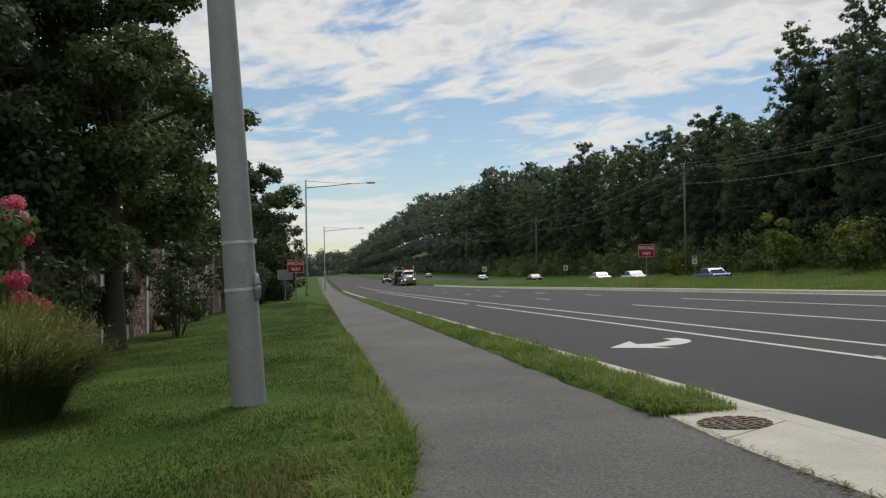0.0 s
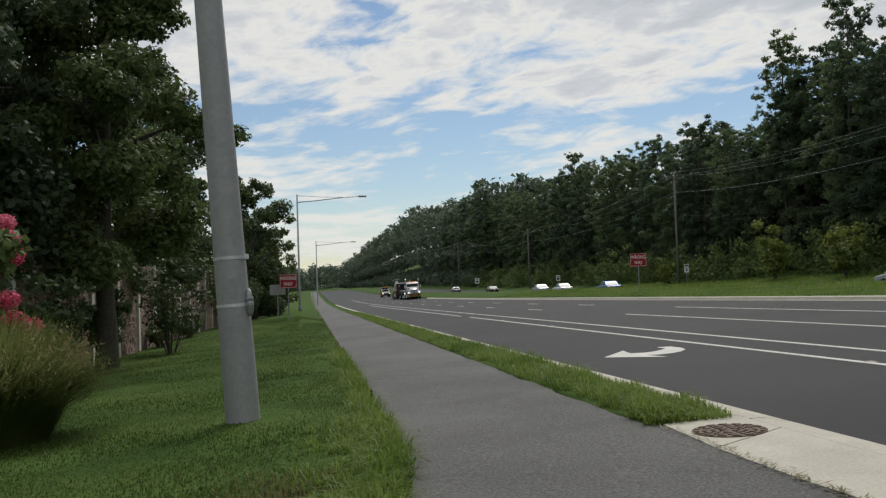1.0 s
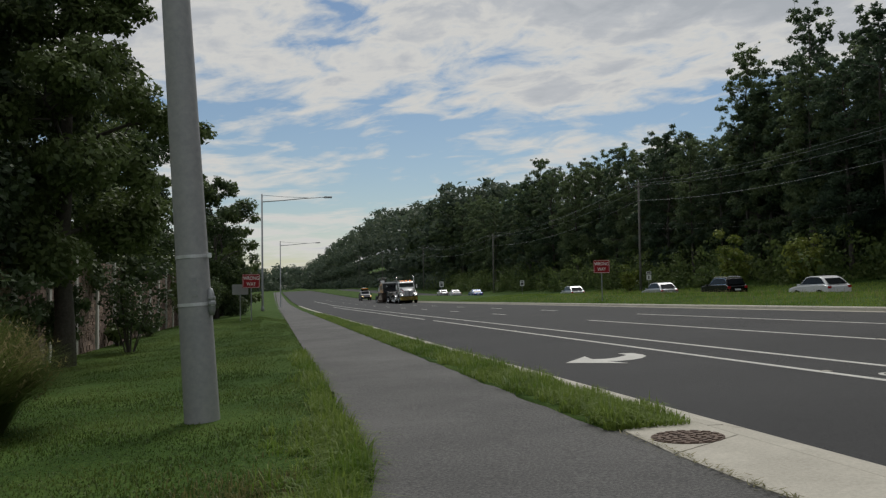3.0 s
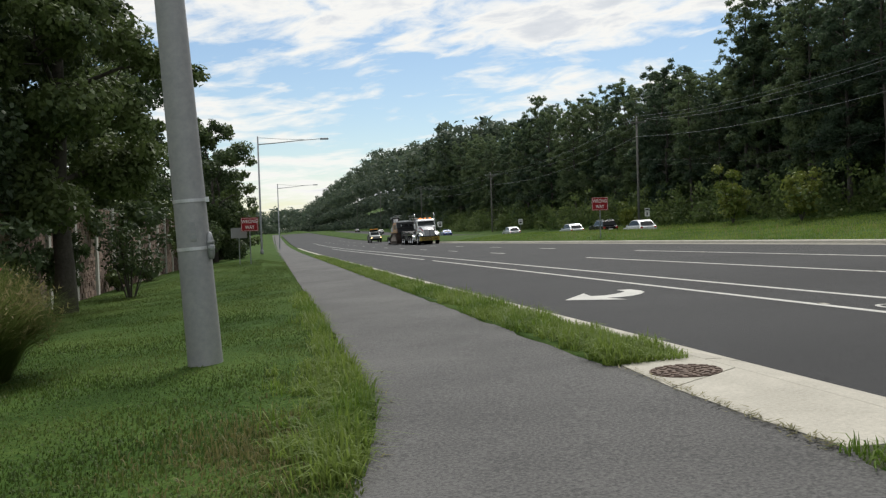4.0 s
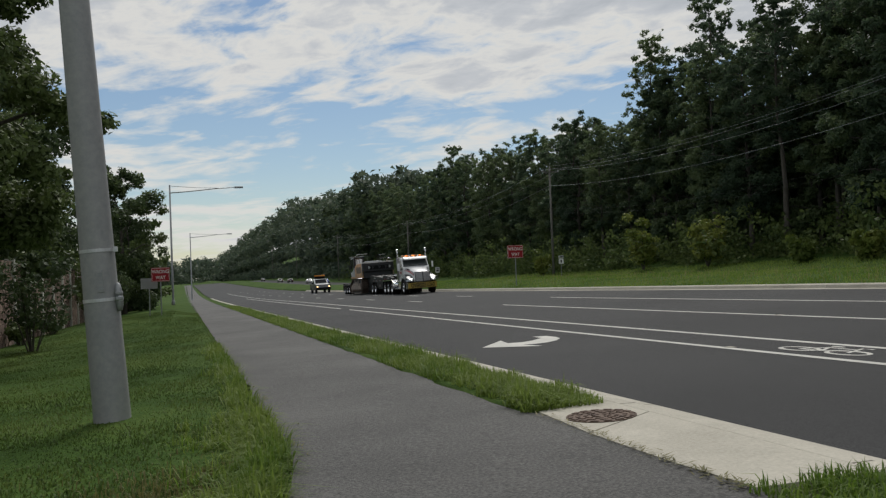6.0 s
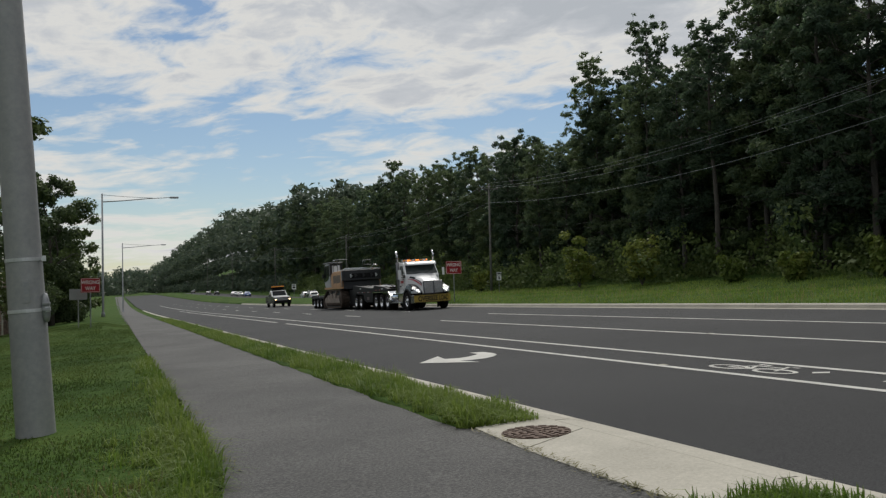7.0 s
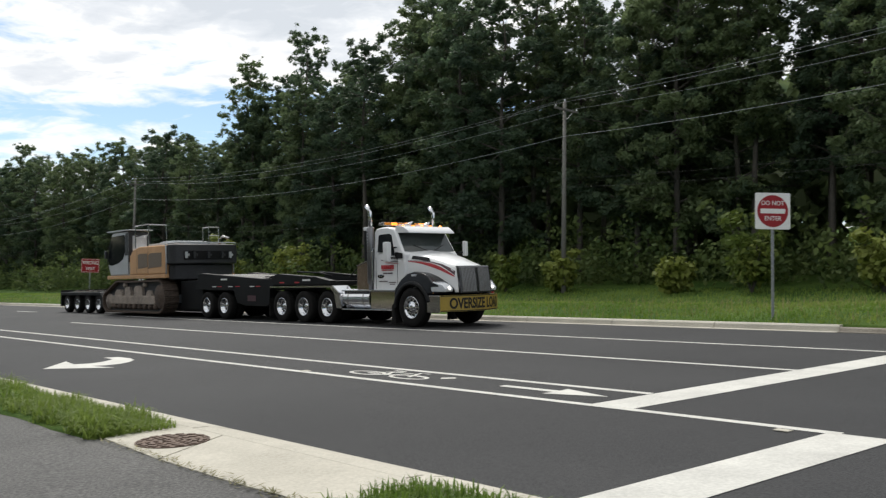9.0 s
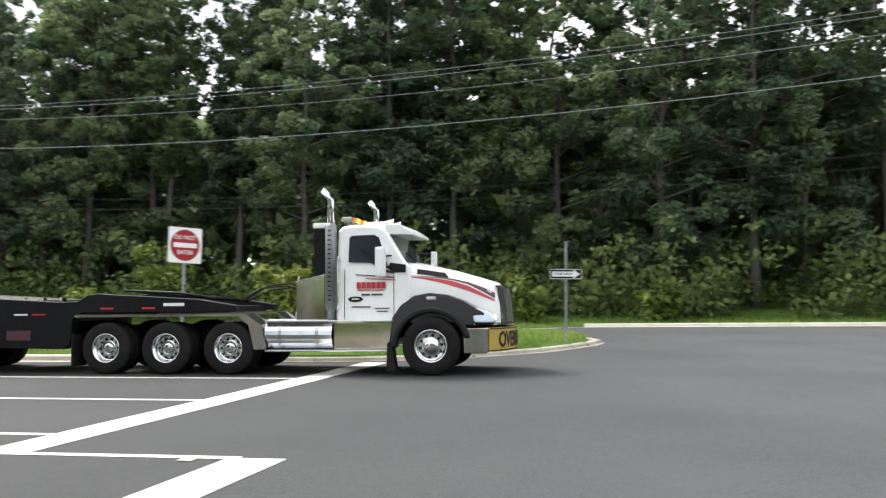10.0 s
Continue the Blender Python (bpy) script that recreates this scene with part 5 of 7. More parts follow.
def tractor():
    t = thing("truck_tractor", Matrix(), "white conventional truck tractor with black fenders and chrome", "truck")
    # cab
    bm = bmesh.new()
    slab(bm, [(0.42, 1.02), (0.42, 2.1), (0.5, 2.16), (0.86, 2.74), (0.98, 2.86), (1.2, 2.91), (1.55, 2.92), (1.78, 2.89), (1.87, 2.8), (1.9, 1.02)], "x", -1.08, 1.08)
    cab = soft(part("cab", tumble(bm, 2.1, 0.09), TRUCK_WHITE, t), 0.07, 3)
    bm = bmesh.new()
    loft(bm, [[(-0.97, 0.92, 2.93), (0.97, 0.92, 2.93), (0.97, 0.96, 2.72), (-0.97, 0.96, 2.72)], [(-0.95, 0.66, 2.915), (0.95, 0.66, 2.915), (0.95, 0.64, 2.715), (-0.95, 0.64, 2.715)], [(-0.92, 0.42, 2.765), (0.92, 0.42, 2.765), (0.92, 0.39, 2.705), (-0.92, 0.39, 2.705)]])
    soft(part("visor", bm, TRUCK_WHITE, t, "white sun visor"), 0.015)
    bm = bmesh.new()
    rows = []
    for z, y, w in ((2.17, 0.488, 1.0), (2.46, 0.668, 0.975), (2.74, 0.842, 0.94)):
        rows.append([(-w, y + 0.012, z), (-w * 0.6, y - 0.02, z), (0, y - 0.03, z), (w * 0.6, y - 0.02, z), (w, y + 0.012, z)])
    vs = [[bm.verts.new(p) for p in r] for r in rows]
    for a, b in zip(vs, vs[1:]):
        for i in range(4):
            bm.faces.new((a[i], a[i + 1], b[i + 1], b[i]))
    part("windshield", bm, SCREEN_GLASS, t, "dark windscreen", smooth=True)
    for s in (-1, 1):
        bm = bmesh.new()
        slab(bm, [(0.84, 2.06), (1.06, 2.06), (1.18, 2.16), (1.64, 2.18), (1.63, 2.66), (1.58, 2.7), (1.14, 2.71), (1.04, 2.66)], "x", s * 1.083, s * 1.092)
        part("side_window", tumble(bm, 2.1, 0.09), DARK_GLASS, cab, "dark side window")
        bm = bmesh.new()
        slab(bm, [(0.5, 1.97), (0.74, 1.97), (0.86, 2.06), (0.8, 2.16), (0.5, 2.12)], "x", s * 1.083, s * 1.1)
        part("corner_panel", tumble(bm, 2.1, 0.09), BLACK_PAINT, cab, "black corner panel")
        bm = bmesh.new()
        mx, my, mz = (-1.29, 0.95, 1.88) if s < 0 else (1.33, 0.36, 2.02)
        k = 1.0 if s < 0 else 0.68
        box(bm, mx - 0.09 * k, mx + 0.09 * k, my - 0.1 * k, my + 0.1 * k, mz, mz + (0.58 if s < 0 else 0.46), 0.06 * k)
        m = part("mirror", bm, TRUCK_WHITE, t, "white mirror")
        bm = bmesh.new()
        tube(bm, ((s * 1.05, 0.72, mz + 0.1), (mx, my, mz + 0.12)), 0.03, 6)
        part("bracket", bm, BLACK_PAINT, m)
        bm = bmesh.new()
        tube(bm, ((s * 1.03, 0.78, mz + 0.42), (mx, my, mz + 0.4)), 0.02, 6)
        part("bracket", bm, BLACK_PAINT, m)
        # exhaust: the far side's stands further forward
        x, y = (-1.05, 2.0) if s < 0 else (1.19, 1.62)
        bm = bmesh.new()
        tube(bm, ((x, y, 1.0), (x, y, 1.25), (x, y, 1.27), (x, y, 2.9), (x, y, 2.95)), (0.08, 0.08, 0.115, 0.115, 0.085), 18)
        muffler = part("muffler", bm, GUNMETAL, t, "dull steel muffler guard", smooth=True)
        bm = bmesh.new()
        for q in range(16):
            z = 1.45 + q * 0.09
            tube(bm, ((x + s * 0.113, y - 0.03, z), (x + s * 0.113, y + 0.03, z)), 0.014, 5)
        part("muffler_slots", bm, BLACK_STEEL, muffler)
        bm = bmesh.new()
        tube(bm, ((x, y, 2.9), (x, y, 3.3), (x, y + 0.015, 3.4), (x, y + 0.07, 3.5), (x, y + 0.16, 3.6)), (0.07, 0.07, 0.07, 0.068, 0.066), 14)
        part("exhaust_pipe", bm, CHROME, muffler, "curved chrome exhaust pipe", smooth=True)
        bm = bmesh.new()
        box(bm, s * 0.92 - 0.1, s * 0.92 + 0.1, 2.12, 2.36, 1.9, 2.86, 0.03)
        intake = part("air_intake", bm, BLACK_STEEL, t, "tall black air intake")
        bm = bmesh.new()
        box(bm, s * 0.92 - 0.11, s * 0.92 + 0.11, 2.1, 2.38, 2.862, 2.97, 0.04)
        part("cap", bm, TRUCK_WHITE, intake, "white cap")
        # grab handle and door trim
        bm = bmesh.new()
        tube(bm, ((s * 1.1, 1.84, 1.25), (s * 1.14, 1.84, 1.35), (s * 1.14, 1.84, 2.2), (s * 1.08, 1.84, 2.3)), 0.018, 6)
        part("grab_handle", bm, CHROME, t)
        bm = bmesh.new()
        slab(bm, [(1.5 + 0.15 * math.cos(k * math.tau / 16), 1.46 + 0.055 * math.sin(k * math.tau / 16)) for k in range(16)], "x", s * 1.084, s * 1.09)
        recess = part("handle_recess", bm, BLACK_PAINT, cab, "black oval handle recess")
        bm = bmesh.new()
        box(bm, s * 1.094 - 0.005, s * 1.094 + 0.005, 1.42, 1.58, 1.45, 1.475, 0.004)
        part("door_handle", bm, CHROME, recess)
        bm = bmesh.new()
        slab(bm, [(0.72, 1.86), (1.5, 1.93), (1.5, 1.95), (0.72, 1.885)], "x", s * 1.082, s * 1.087)
        part("stripe", bm, STRIPE_DARK, cab)
        bm = bmesh.new()
        slab(bm, [(0.7, 1.815), (1.3, 1.86), (1.3, 1.872), (0.7, 1.835)], "x", s * 1.082, s * 1.087)
        part("stripe", bm, STRIPE_RED, cab)
        for y in (0.74, 1.72):
            bm = bmesh.new()
            box(bm, s * 1.0835 - 0.0015, s * 1.0835 + 0.0015, y - 0.006, y + 0.006, 1.08, 2.05)
            part("door_seam", bm, BLACK_PAINT, cab)
        bars("lettering_bar", cab, STRIPE_RED, [(s * 1.0875 - 0.0035, s * 1.0875 + 0.0035, 0.9 + 0.098 * k, 0.985 + 0.098 * k, 1.665, 1.79) for k in range(6)] + [(s * 1.0875 - 0.0035, s * 1.0875 + 0.0035, 0.92, 1.46, 1.625, 1.645)])
        bars("lettering_bar", cab, STRIPE_DARK, [(s * 1.0875 - 0.0035, s * 1.0875 + 0.0035, a0, a1, b0, b1) for a0, a1, b0, b1 in ((0.96, 1.18, 1.53, 1.565), (1.21, 1.38, 1.53, 1.565), (0.82, 1.12, 1.27, 1.29), (1.2, 1.58, 1.3, 1.325), (0.86, 1.08, 1.215, 1.235))])
        bm = bmesh.new()
        tube(bm, ((s * 0.15, 0.47, 2.2), (s * 0.6, 0.58, 2.36)), 0.012, 5)
        part("wiper", bm, BLACK_PAINT, t)
    # roof lights
    bm = bmesh.new()
    box(bm, -0.85, 0.85, 1.62, 1.84, 2.99, 3.09, 0.02)
    for x in (-0.6, 0.6):
        box(bm, x - 0.05, x + 0.05, 1.68, 1.78, 2.85, 2.995)
    bar = part("light_bar", bm, BRUSHED, t, "amber warning light bar")
    for k in range(6):
        x = -0.82 + k * 0.278
        bm = bmesh.new()
        box(bm, x, x + 0.22, 1.59, 1.86, 3.0, 3.08, 0.015)
        part("lamp", bm, AMBER if k % 2 else AMBER_DIM, bar)
    for x in (-0.75, -0.35, 0.0, 0.35, 0.75):
        bm = bmesh.new()
        lathe(bm, [(0.05, 2.9), (0.045, 2.95), (0.0, 2.97)], x0=x, y0=0.84, sides=10, axis="z")
        part("marker_light", bm, AMBER, t)
    for x in (-0.35, 0.35):
        bm = bmesh.new()
        lathe(bm, [(0.03, 0.0), (0.035, 0.4), (0.09, 0.62), (0.0, 0.6)], sides=10, axis="x")
        bmesh.ops.rotate(bm, verts=bm.verts[:], matrix=Matrix.Rotation(radians(-90), 3, "Z"))
        bmesh.ops.translate(bm, verts=bm.verts[:], vec=(x, 1.5, 2.99))
        part("air_horn", bm, CHROME, t, smooth=True)
    # hood: crowned, falling to a narrow nose
    def sec(y, w, zt, zb):
        half = [(w, zb), (w, zt - 0.3), (w - 0.03, zt - 0.17), (w - 0.1, zt - 0.06), (w - 0.24, zt), (0.0, zt + 0.045)]
        return [(x, y, z) for x, z in half] + [(-x, y, z) for x, z in reversed(half[:-1])]
    HOOD = ((-1.28, 0.59, 1.64, 0.97), (-1.18, 0.63, 1.72, 0.97), (-0.85, 0.67, 1.82, 0.97), (-0.45, 0.74, 1.94, 1.0), (0.0, 0.83, 2.05, 1.0), (0.3, 0.92, 2.12, 1.0), (0.52, 0.99, 2.16, 1.0))
    bm = bmesh.new()
    loft(bm, [sec(*h) for h in HOOD])
    hood = part("hood", bm, TRUCK_WHITE, t, smooth=True)
    soft(hood, 0.02)

    def ribbon(name, ys, lo, hi, material, s=-1):
        bm = bmesh.new()
        wide = [float(np.interp(y, [h[0] for h in HOOD], [h[1] for h in HOOD])) + 0.006 for y in ys]
        top = [float(np.interp(y, [h[0] for h in HOOD], [h[2] for h in HOOD])) for y in ys]

        def on(w, y, z, zt):
            # follows the rounded shoulder
            return (s * (w - float(np.interp(z - zt, (-0.3, -0.17, -0.06), (0.0, 0.03, 0.1)))), y, z)
        a = [bm.verts.new(on(w, y, z, zt)) for w, y, z, zt in zip(wide, ys, lo, top)]
        m = [bm.verts.new(on(w, y, (z + q) / 2, zt)) for w, y, z, q, zt in zip(wide, ys, lo, hi, top)]
        b = [bm.verts.new(on(w, y, z, zt)) for w, y, z, zt in zip(wide, ys, hi, top)]
        for i in range(len(ys) - 1):
            bm.faces.new((a[i], a[i + 1], m[i + 1], m[i]))
            bm.faces.new((m[i], m[i + 1], b[i + 1], b[i]))
        part(name, bm, material, hood)
    for s in (-1, 1):
        ribbon("stripe", (-1.17, -0.95, -0.66, -0.35, -0.05, 0.2, 0.45), (1.4, 1.485, 1.6, 1.7, 1.785, 1.84, 1.875), (1.43, 1.55, 1.7, 1.8, 1.85, 1.875, 1.89), STRIPE_RED, s)
        ribbon("stripe", (-1.17, -0.95, -0.66, -0.35, -0.05, 0.2, 0.45), (1.45, 1.575, 1.725, 1.815, 1.862, 1.885, 1.9), (1.56, 1.665, 1.775, 1.845, 1.88, 1.9, 1.91), STRIPE_DARK, s)
        ribbon("hood_vent", (-0.28, -0.2, 0.1, 0.32), (1.86, 1.865, 1.91, 1.94), (1.875, 1.965, 2.01, 2.04), BLACK_PAINT, s)
    # grille: two screens in a dark frame, raked
    bm = bmesh.new()
    loft(bm, [[(-0.61, y0, z), (0.0, y0 - 0.07, z), (0.61, y0, z), (0.6, y0 + 0.12, z), (-0.6, y0 + 0.12, z)] for y0, z in ((-1.4, 0.95), (-1.37, 1.3), (-1.32, 1.66), (-1.27, 1.71))])
    grille = soft(part("grille", bm, GRILLE_FRAME, t, "dark chrome grille frame"), 0.02)
    for s in (-1, 1):
        def face(q, z, d):
            y0 = float(np.interp(z, (0.95, 1.3, 1.66), (-1.4, -1.37, -1.32)))
            return (s * q, y0 - 0.07 * (1 - q / 0.61) - d, z)
        bm = bmesh.new()
        rows = [[bm.verts.new(face(q, z, 0.006)) for q in (0.05, 0.3, 0.56)] for z in (0.99, 1.3, 1.65)]
        for a, b in zip(rows, rows[1:]):
            for i in range(2):
                bm.faces.new((a[i], a[i + 1], b[i + 1], b[i]))
        part("grille_screen", bm, GRILLE_MESH, grille)
        for k in range(10):
            q = 0.07 + 0.052 * k
            bm = bmesh.new()
            tube(bm, [face(q, z, 0.01) for z in (0.99, 1.3, 1.65)], 0.006, 5)
            part("slat", bm, BRUSHED, grille)
    # fenders, headlights, bumper
    arc = [(0.66 * math.cos(radians(a)), 0.52 + 0.66 * math.sin(radians(a))) for a in range(8, 173, 11)]
    for s in (-1, 1):
        bm = bmesh.new()
        slab(bm, [(-1.16, 0.95), (-1.17, 1.06), (-1.05, 1.16), (-0.86, 1.27), (-0.6, 1.42), (-0.3, 1.53), (0.05, 1.57), (0.35, 1.52), (0.6, 1.36), (0.76, 1.1), (0.8, 0.8), (0.82, 0.6), (0.7, 0.55)] + arc + [(-0.7, 0.92)], "x", s * 0.6, s * 1.2)
        for v in bm.verts:
            if abs(v.co.x) > 1.0 and v.co.z > 1.3:
                v.co.x -= s * 0.12
            if v.co.y < -1.0 and abs(v.co.x) > 1:
                v.co.x -= s * 0.2
        fender = soft(part("fender", bm, BLACK_PAINT, t, "glossy black fender"), 0.09, 4)
        bm = bmesh.new()
        rim_ = [(r * math.cos(radians(a)), 0.52 + r * math.sin(radians(a))) for r, a in [(0.79, a) for a in range(0, 166, 11)] + [(0.665, a) for a in range(165, -1, -11)]]
        slab(bm, rim_, "x", s * 1.0, s * 1.255)
        soft(part("flare", bm, FLARE, fender, "matt black wheel arch flare"), 0.05, 3)
        bm = bmesh.new()
        slab(bm, [(-1.19, 0.99), (-1.21, 1.08), (-1.09, 1.19), (-0.84, 1.28), (-0.75, 1.27), (-0.84, 1.0)], "x", s * 0.72, s * 1.225)
        for v in bm.verts:
            if v.co.y < -1.0 and abs(v.co.x) > 1:
                v.co.x -= s * 0.2
        lampbox = soft(part("headlight", bm, HEADLIGHT_OFF, t, "clear headlight"), 0.03)
        bm = bmesh.new()
        lathe(bm, [(0.0, -0.02), (0.034, -0.015), (0.045, 0.03)], sides=14, axis="z")
        bmesh.ops.rotate(bm, verts=bm.verts[:], matrix=Matrix.Rotation(radians(-90), 3, "X"))
        bmesh.ops.translate(bm, verts=bm.verts[:], vec=(s * 0.86, -1.2, 1.09))
        part("bulb", bm, HEADLIGHT, lampbox)
        bm = bmesh.new()
        box(bm, s * 1.1 - 0.02, s * 1.1 + 0.02, -0.09, 0.1, 1.44, 1.5, 0.015)
        part("marker_light", bm, HEADLIGHT_OFF, t, "pale side marker lens")
        bm = bmesh.new()
        box(bm, s * 1.13 - 0.02, s * 1.13 + 0.02, -0.84, -0.74, 0.95, 0.985, 0.01)
        part("turn_signal", bm, AMBER_DIM, t, "small amber lens")
        bm = bmesh.new()
        slab(bm, [(0.68, 0.1), (0.86, 0.08), (0.84, 0.62), (0.76, 0.66)], "x", s * 0.98, s * 1.24)
        part("mud_flap", bm, RUBBER, t)

    # bumper and banner follow one bow
    def bow(x):
        return -1.5 + 0.42 * (abs(x) / 1.14) ** 2.3
    span = [-1.14 + 2.28 * k / 16 for k in range(17)]

    def bent(bm, out, x_in, z0, z1, thick):
        front = [(x * x_in, bow(x) - out) for x in span]
        back = [(x * x_in, bow(x) - out + thick) for x in reversed(span)]
        return slab(bm, front + back, "z", z0, z1)
    bm = bmesh.new()
    bent(bm, 0.0, 1.0, 0.44, 0.9, 0.12)
    for s in (-1, 1):
        slab(bm, [(s * 1.14, -1.08), (s * 1.2, -0.95), (s * 1.21, -0.62), (s * 1.16, -0.62), (s * 1.06, -0.95)], "z", 0.42, 0.9)
    soft(part("bumper", bm, BRUSHED, t, "chrome bumper"), 0.02)
    bm = bmesh.new()
    bent(bm, 0.035, 1.0, 0.45, 0.9, 0.02)
    banner = part("banner", bm, BANNER, t, "yellow oversize load banner")
    for z in (0.47, 0.88):
        bm = bmesh.new()
        bent(bm, 0.04, 0.995, z - 0.012, z + 0.012, 0.008)
        part("banner_border", bm, SIGN_BLACK, banner)
    words = writing("lettering", "OVERSIZE LOAD", 0.4, SIGN_BLACK, banner, Matrix.Translation((0, 0, 0.66)) @ pose(0, 0, 0, 90, 0, 0), 0.64, weight=0.03)
    for v in words.data.vertices:
        v.co.y = bow(v.co.x) - 0.042 + v.co.y
    # frame, steps, tanks
    bm = bmesh.new()
    for s in (-1, 1):
        box(bm, s * 0.43 - 0.05, s * 0.43 + 0.05, -1.0, 7.3, 0.68, 0.95)
    part("chassis_frame", bm, BLACK_STEEL, t)
    for s in (-1, 1):
        bm = bmesh.new()
        tube(bm, ((s * 0.9, 1.95, 0.78), (s * 0.9, 3.3, 0.78)), 0.31, 24)
        tank = part("fuel_tank", bm, CHROME, t, "polished fuel tank", smooth=False)
        for y in (2.25, 3.0):
            bm = bmesh.new()
            tube(bm, ((s * 0.9, y - 0.03, 0.78), (s * 0.9, y + 0.03, 0.78)), 0.318, 24)
            part("tank_strap", bm, BRUSHED, tank)
        bm = bmesh.new()
        slab(bm, [(0.78, 0.5), (1.92, 0.5), (1.92, 1.02), (0.72, 1.02)], "x", s * 0.75, s * 1.16)
        soft(part("step_box", bm, STAINLESS, t, "polished steel step box"), 0.02)
        for z in (0.47, 1.04):
            bm = bmesh.new()
            box(bm, min(s * 0.9, s * 1.2), max(s * 0.9, s * 1.2), 0.74, 3.3, z - 0.02, z + 0.02, 0.01)
            part("step", bm, CHROME, t)
        # drive fenders
        bm = bmesh.new()
        slab(bm, [(3.32, 0.55), (3.38, 0.55), (3.46, 1.0), (3.72, 1.2), (7.3, 1.2), (7.34, 1.17), (7.3, 1.145), (3.7, 1.15), (3.42, 0.98)], "x", s * 0.62, s * 1.25)
        part("drive_fender", bm, CHROME, t, "bright metal fender")
        bm = bmesh.new()
        slab(bm, [(3.26, 0.5), (3.5, 0.5), (3.62, 0.98), (3.85, 1.155), (3.7, 1.205), (3.36, 0.98)], "x", s * 1.22, s * 1.26)
        part("fender_side", bm, BRUSHED, t)
        bm = bmesh.new()
        box(bm, min(s * 0.7, s * 1.25), max(s * 0.7, s * 1.25), 7.36, 7.385, 0.15, 0.8)
        part("mud_flap", bm, RUBBER, t)
    bm = bmesh.new()
    slab(bm, [(2.13, 1.06), (2.72, 1.06), (2.72, 1.8), (2.13, 1.93)], "x", -1.03, 1.03)
    cabinet = soft(part("rear_cabinet", bm, STAINLESS, t, "mirror-polished steel cabinet behind cab"), 0.015)
    bm = bmesh.new()
    slab(bm, [(2.11, 1.938), (2.75, 1.797), (2.75, 1.815), (2.11, 1.96)], "x", -1.05, 1.05)
    part("lid", bm, CHROME, cabinet, "bright lid edge")
    bm = bmesh.new()
    box(bm, -0.55, 0.55, 2.8, 4.4, 0.96, 1.05, 0.01)
    part("deck_plate", bm, BRUSHED, t)
    bm = bmesh.new()
    for x, z in ((-0.2, 0.0), (0.0, 0.05), (0.2, -0.03)):
        tube(bm, [(x, 2.75, 1.6 + z), (x, 3.2, 1.75 + z), (x * 1.5, 3.7, 1.7 + z), (x, 4.2, 1.45)], 0.018, 6)
    part("air_hoses", bm, RUBBER, t, smooth=True)
    bm = bmesh.new()
    tube(bm, ((0.1, 3.1, 1.0), (0.1, 3.05, 1.95)), 0.02, 6)
    part("hose_pole", bm, CHROME, t)
    for s in (-1, 1):
        wheel(t, s * 1.08, 0.0, 0.56, 0.33, s, "truck", CHROME)
        for y in (4.05, 5.36, 6.65):
            wheel(t, s * 1.09, y, 0.52, 0.29, s, "truck", CHROME, True)
            wheel(t, s * 0.76, y, 0.52, 0.29, s, "truck", BLACK_STEEL, True)
    for y in (0.0, 4.05, 5.36, 6.65):
        part("axle", tube(bmesh.new(), ((-0.95, y, 0.52), (0.95, y, 0.52)), 0.09, 8), BLACK_STEEL, t)
    return t


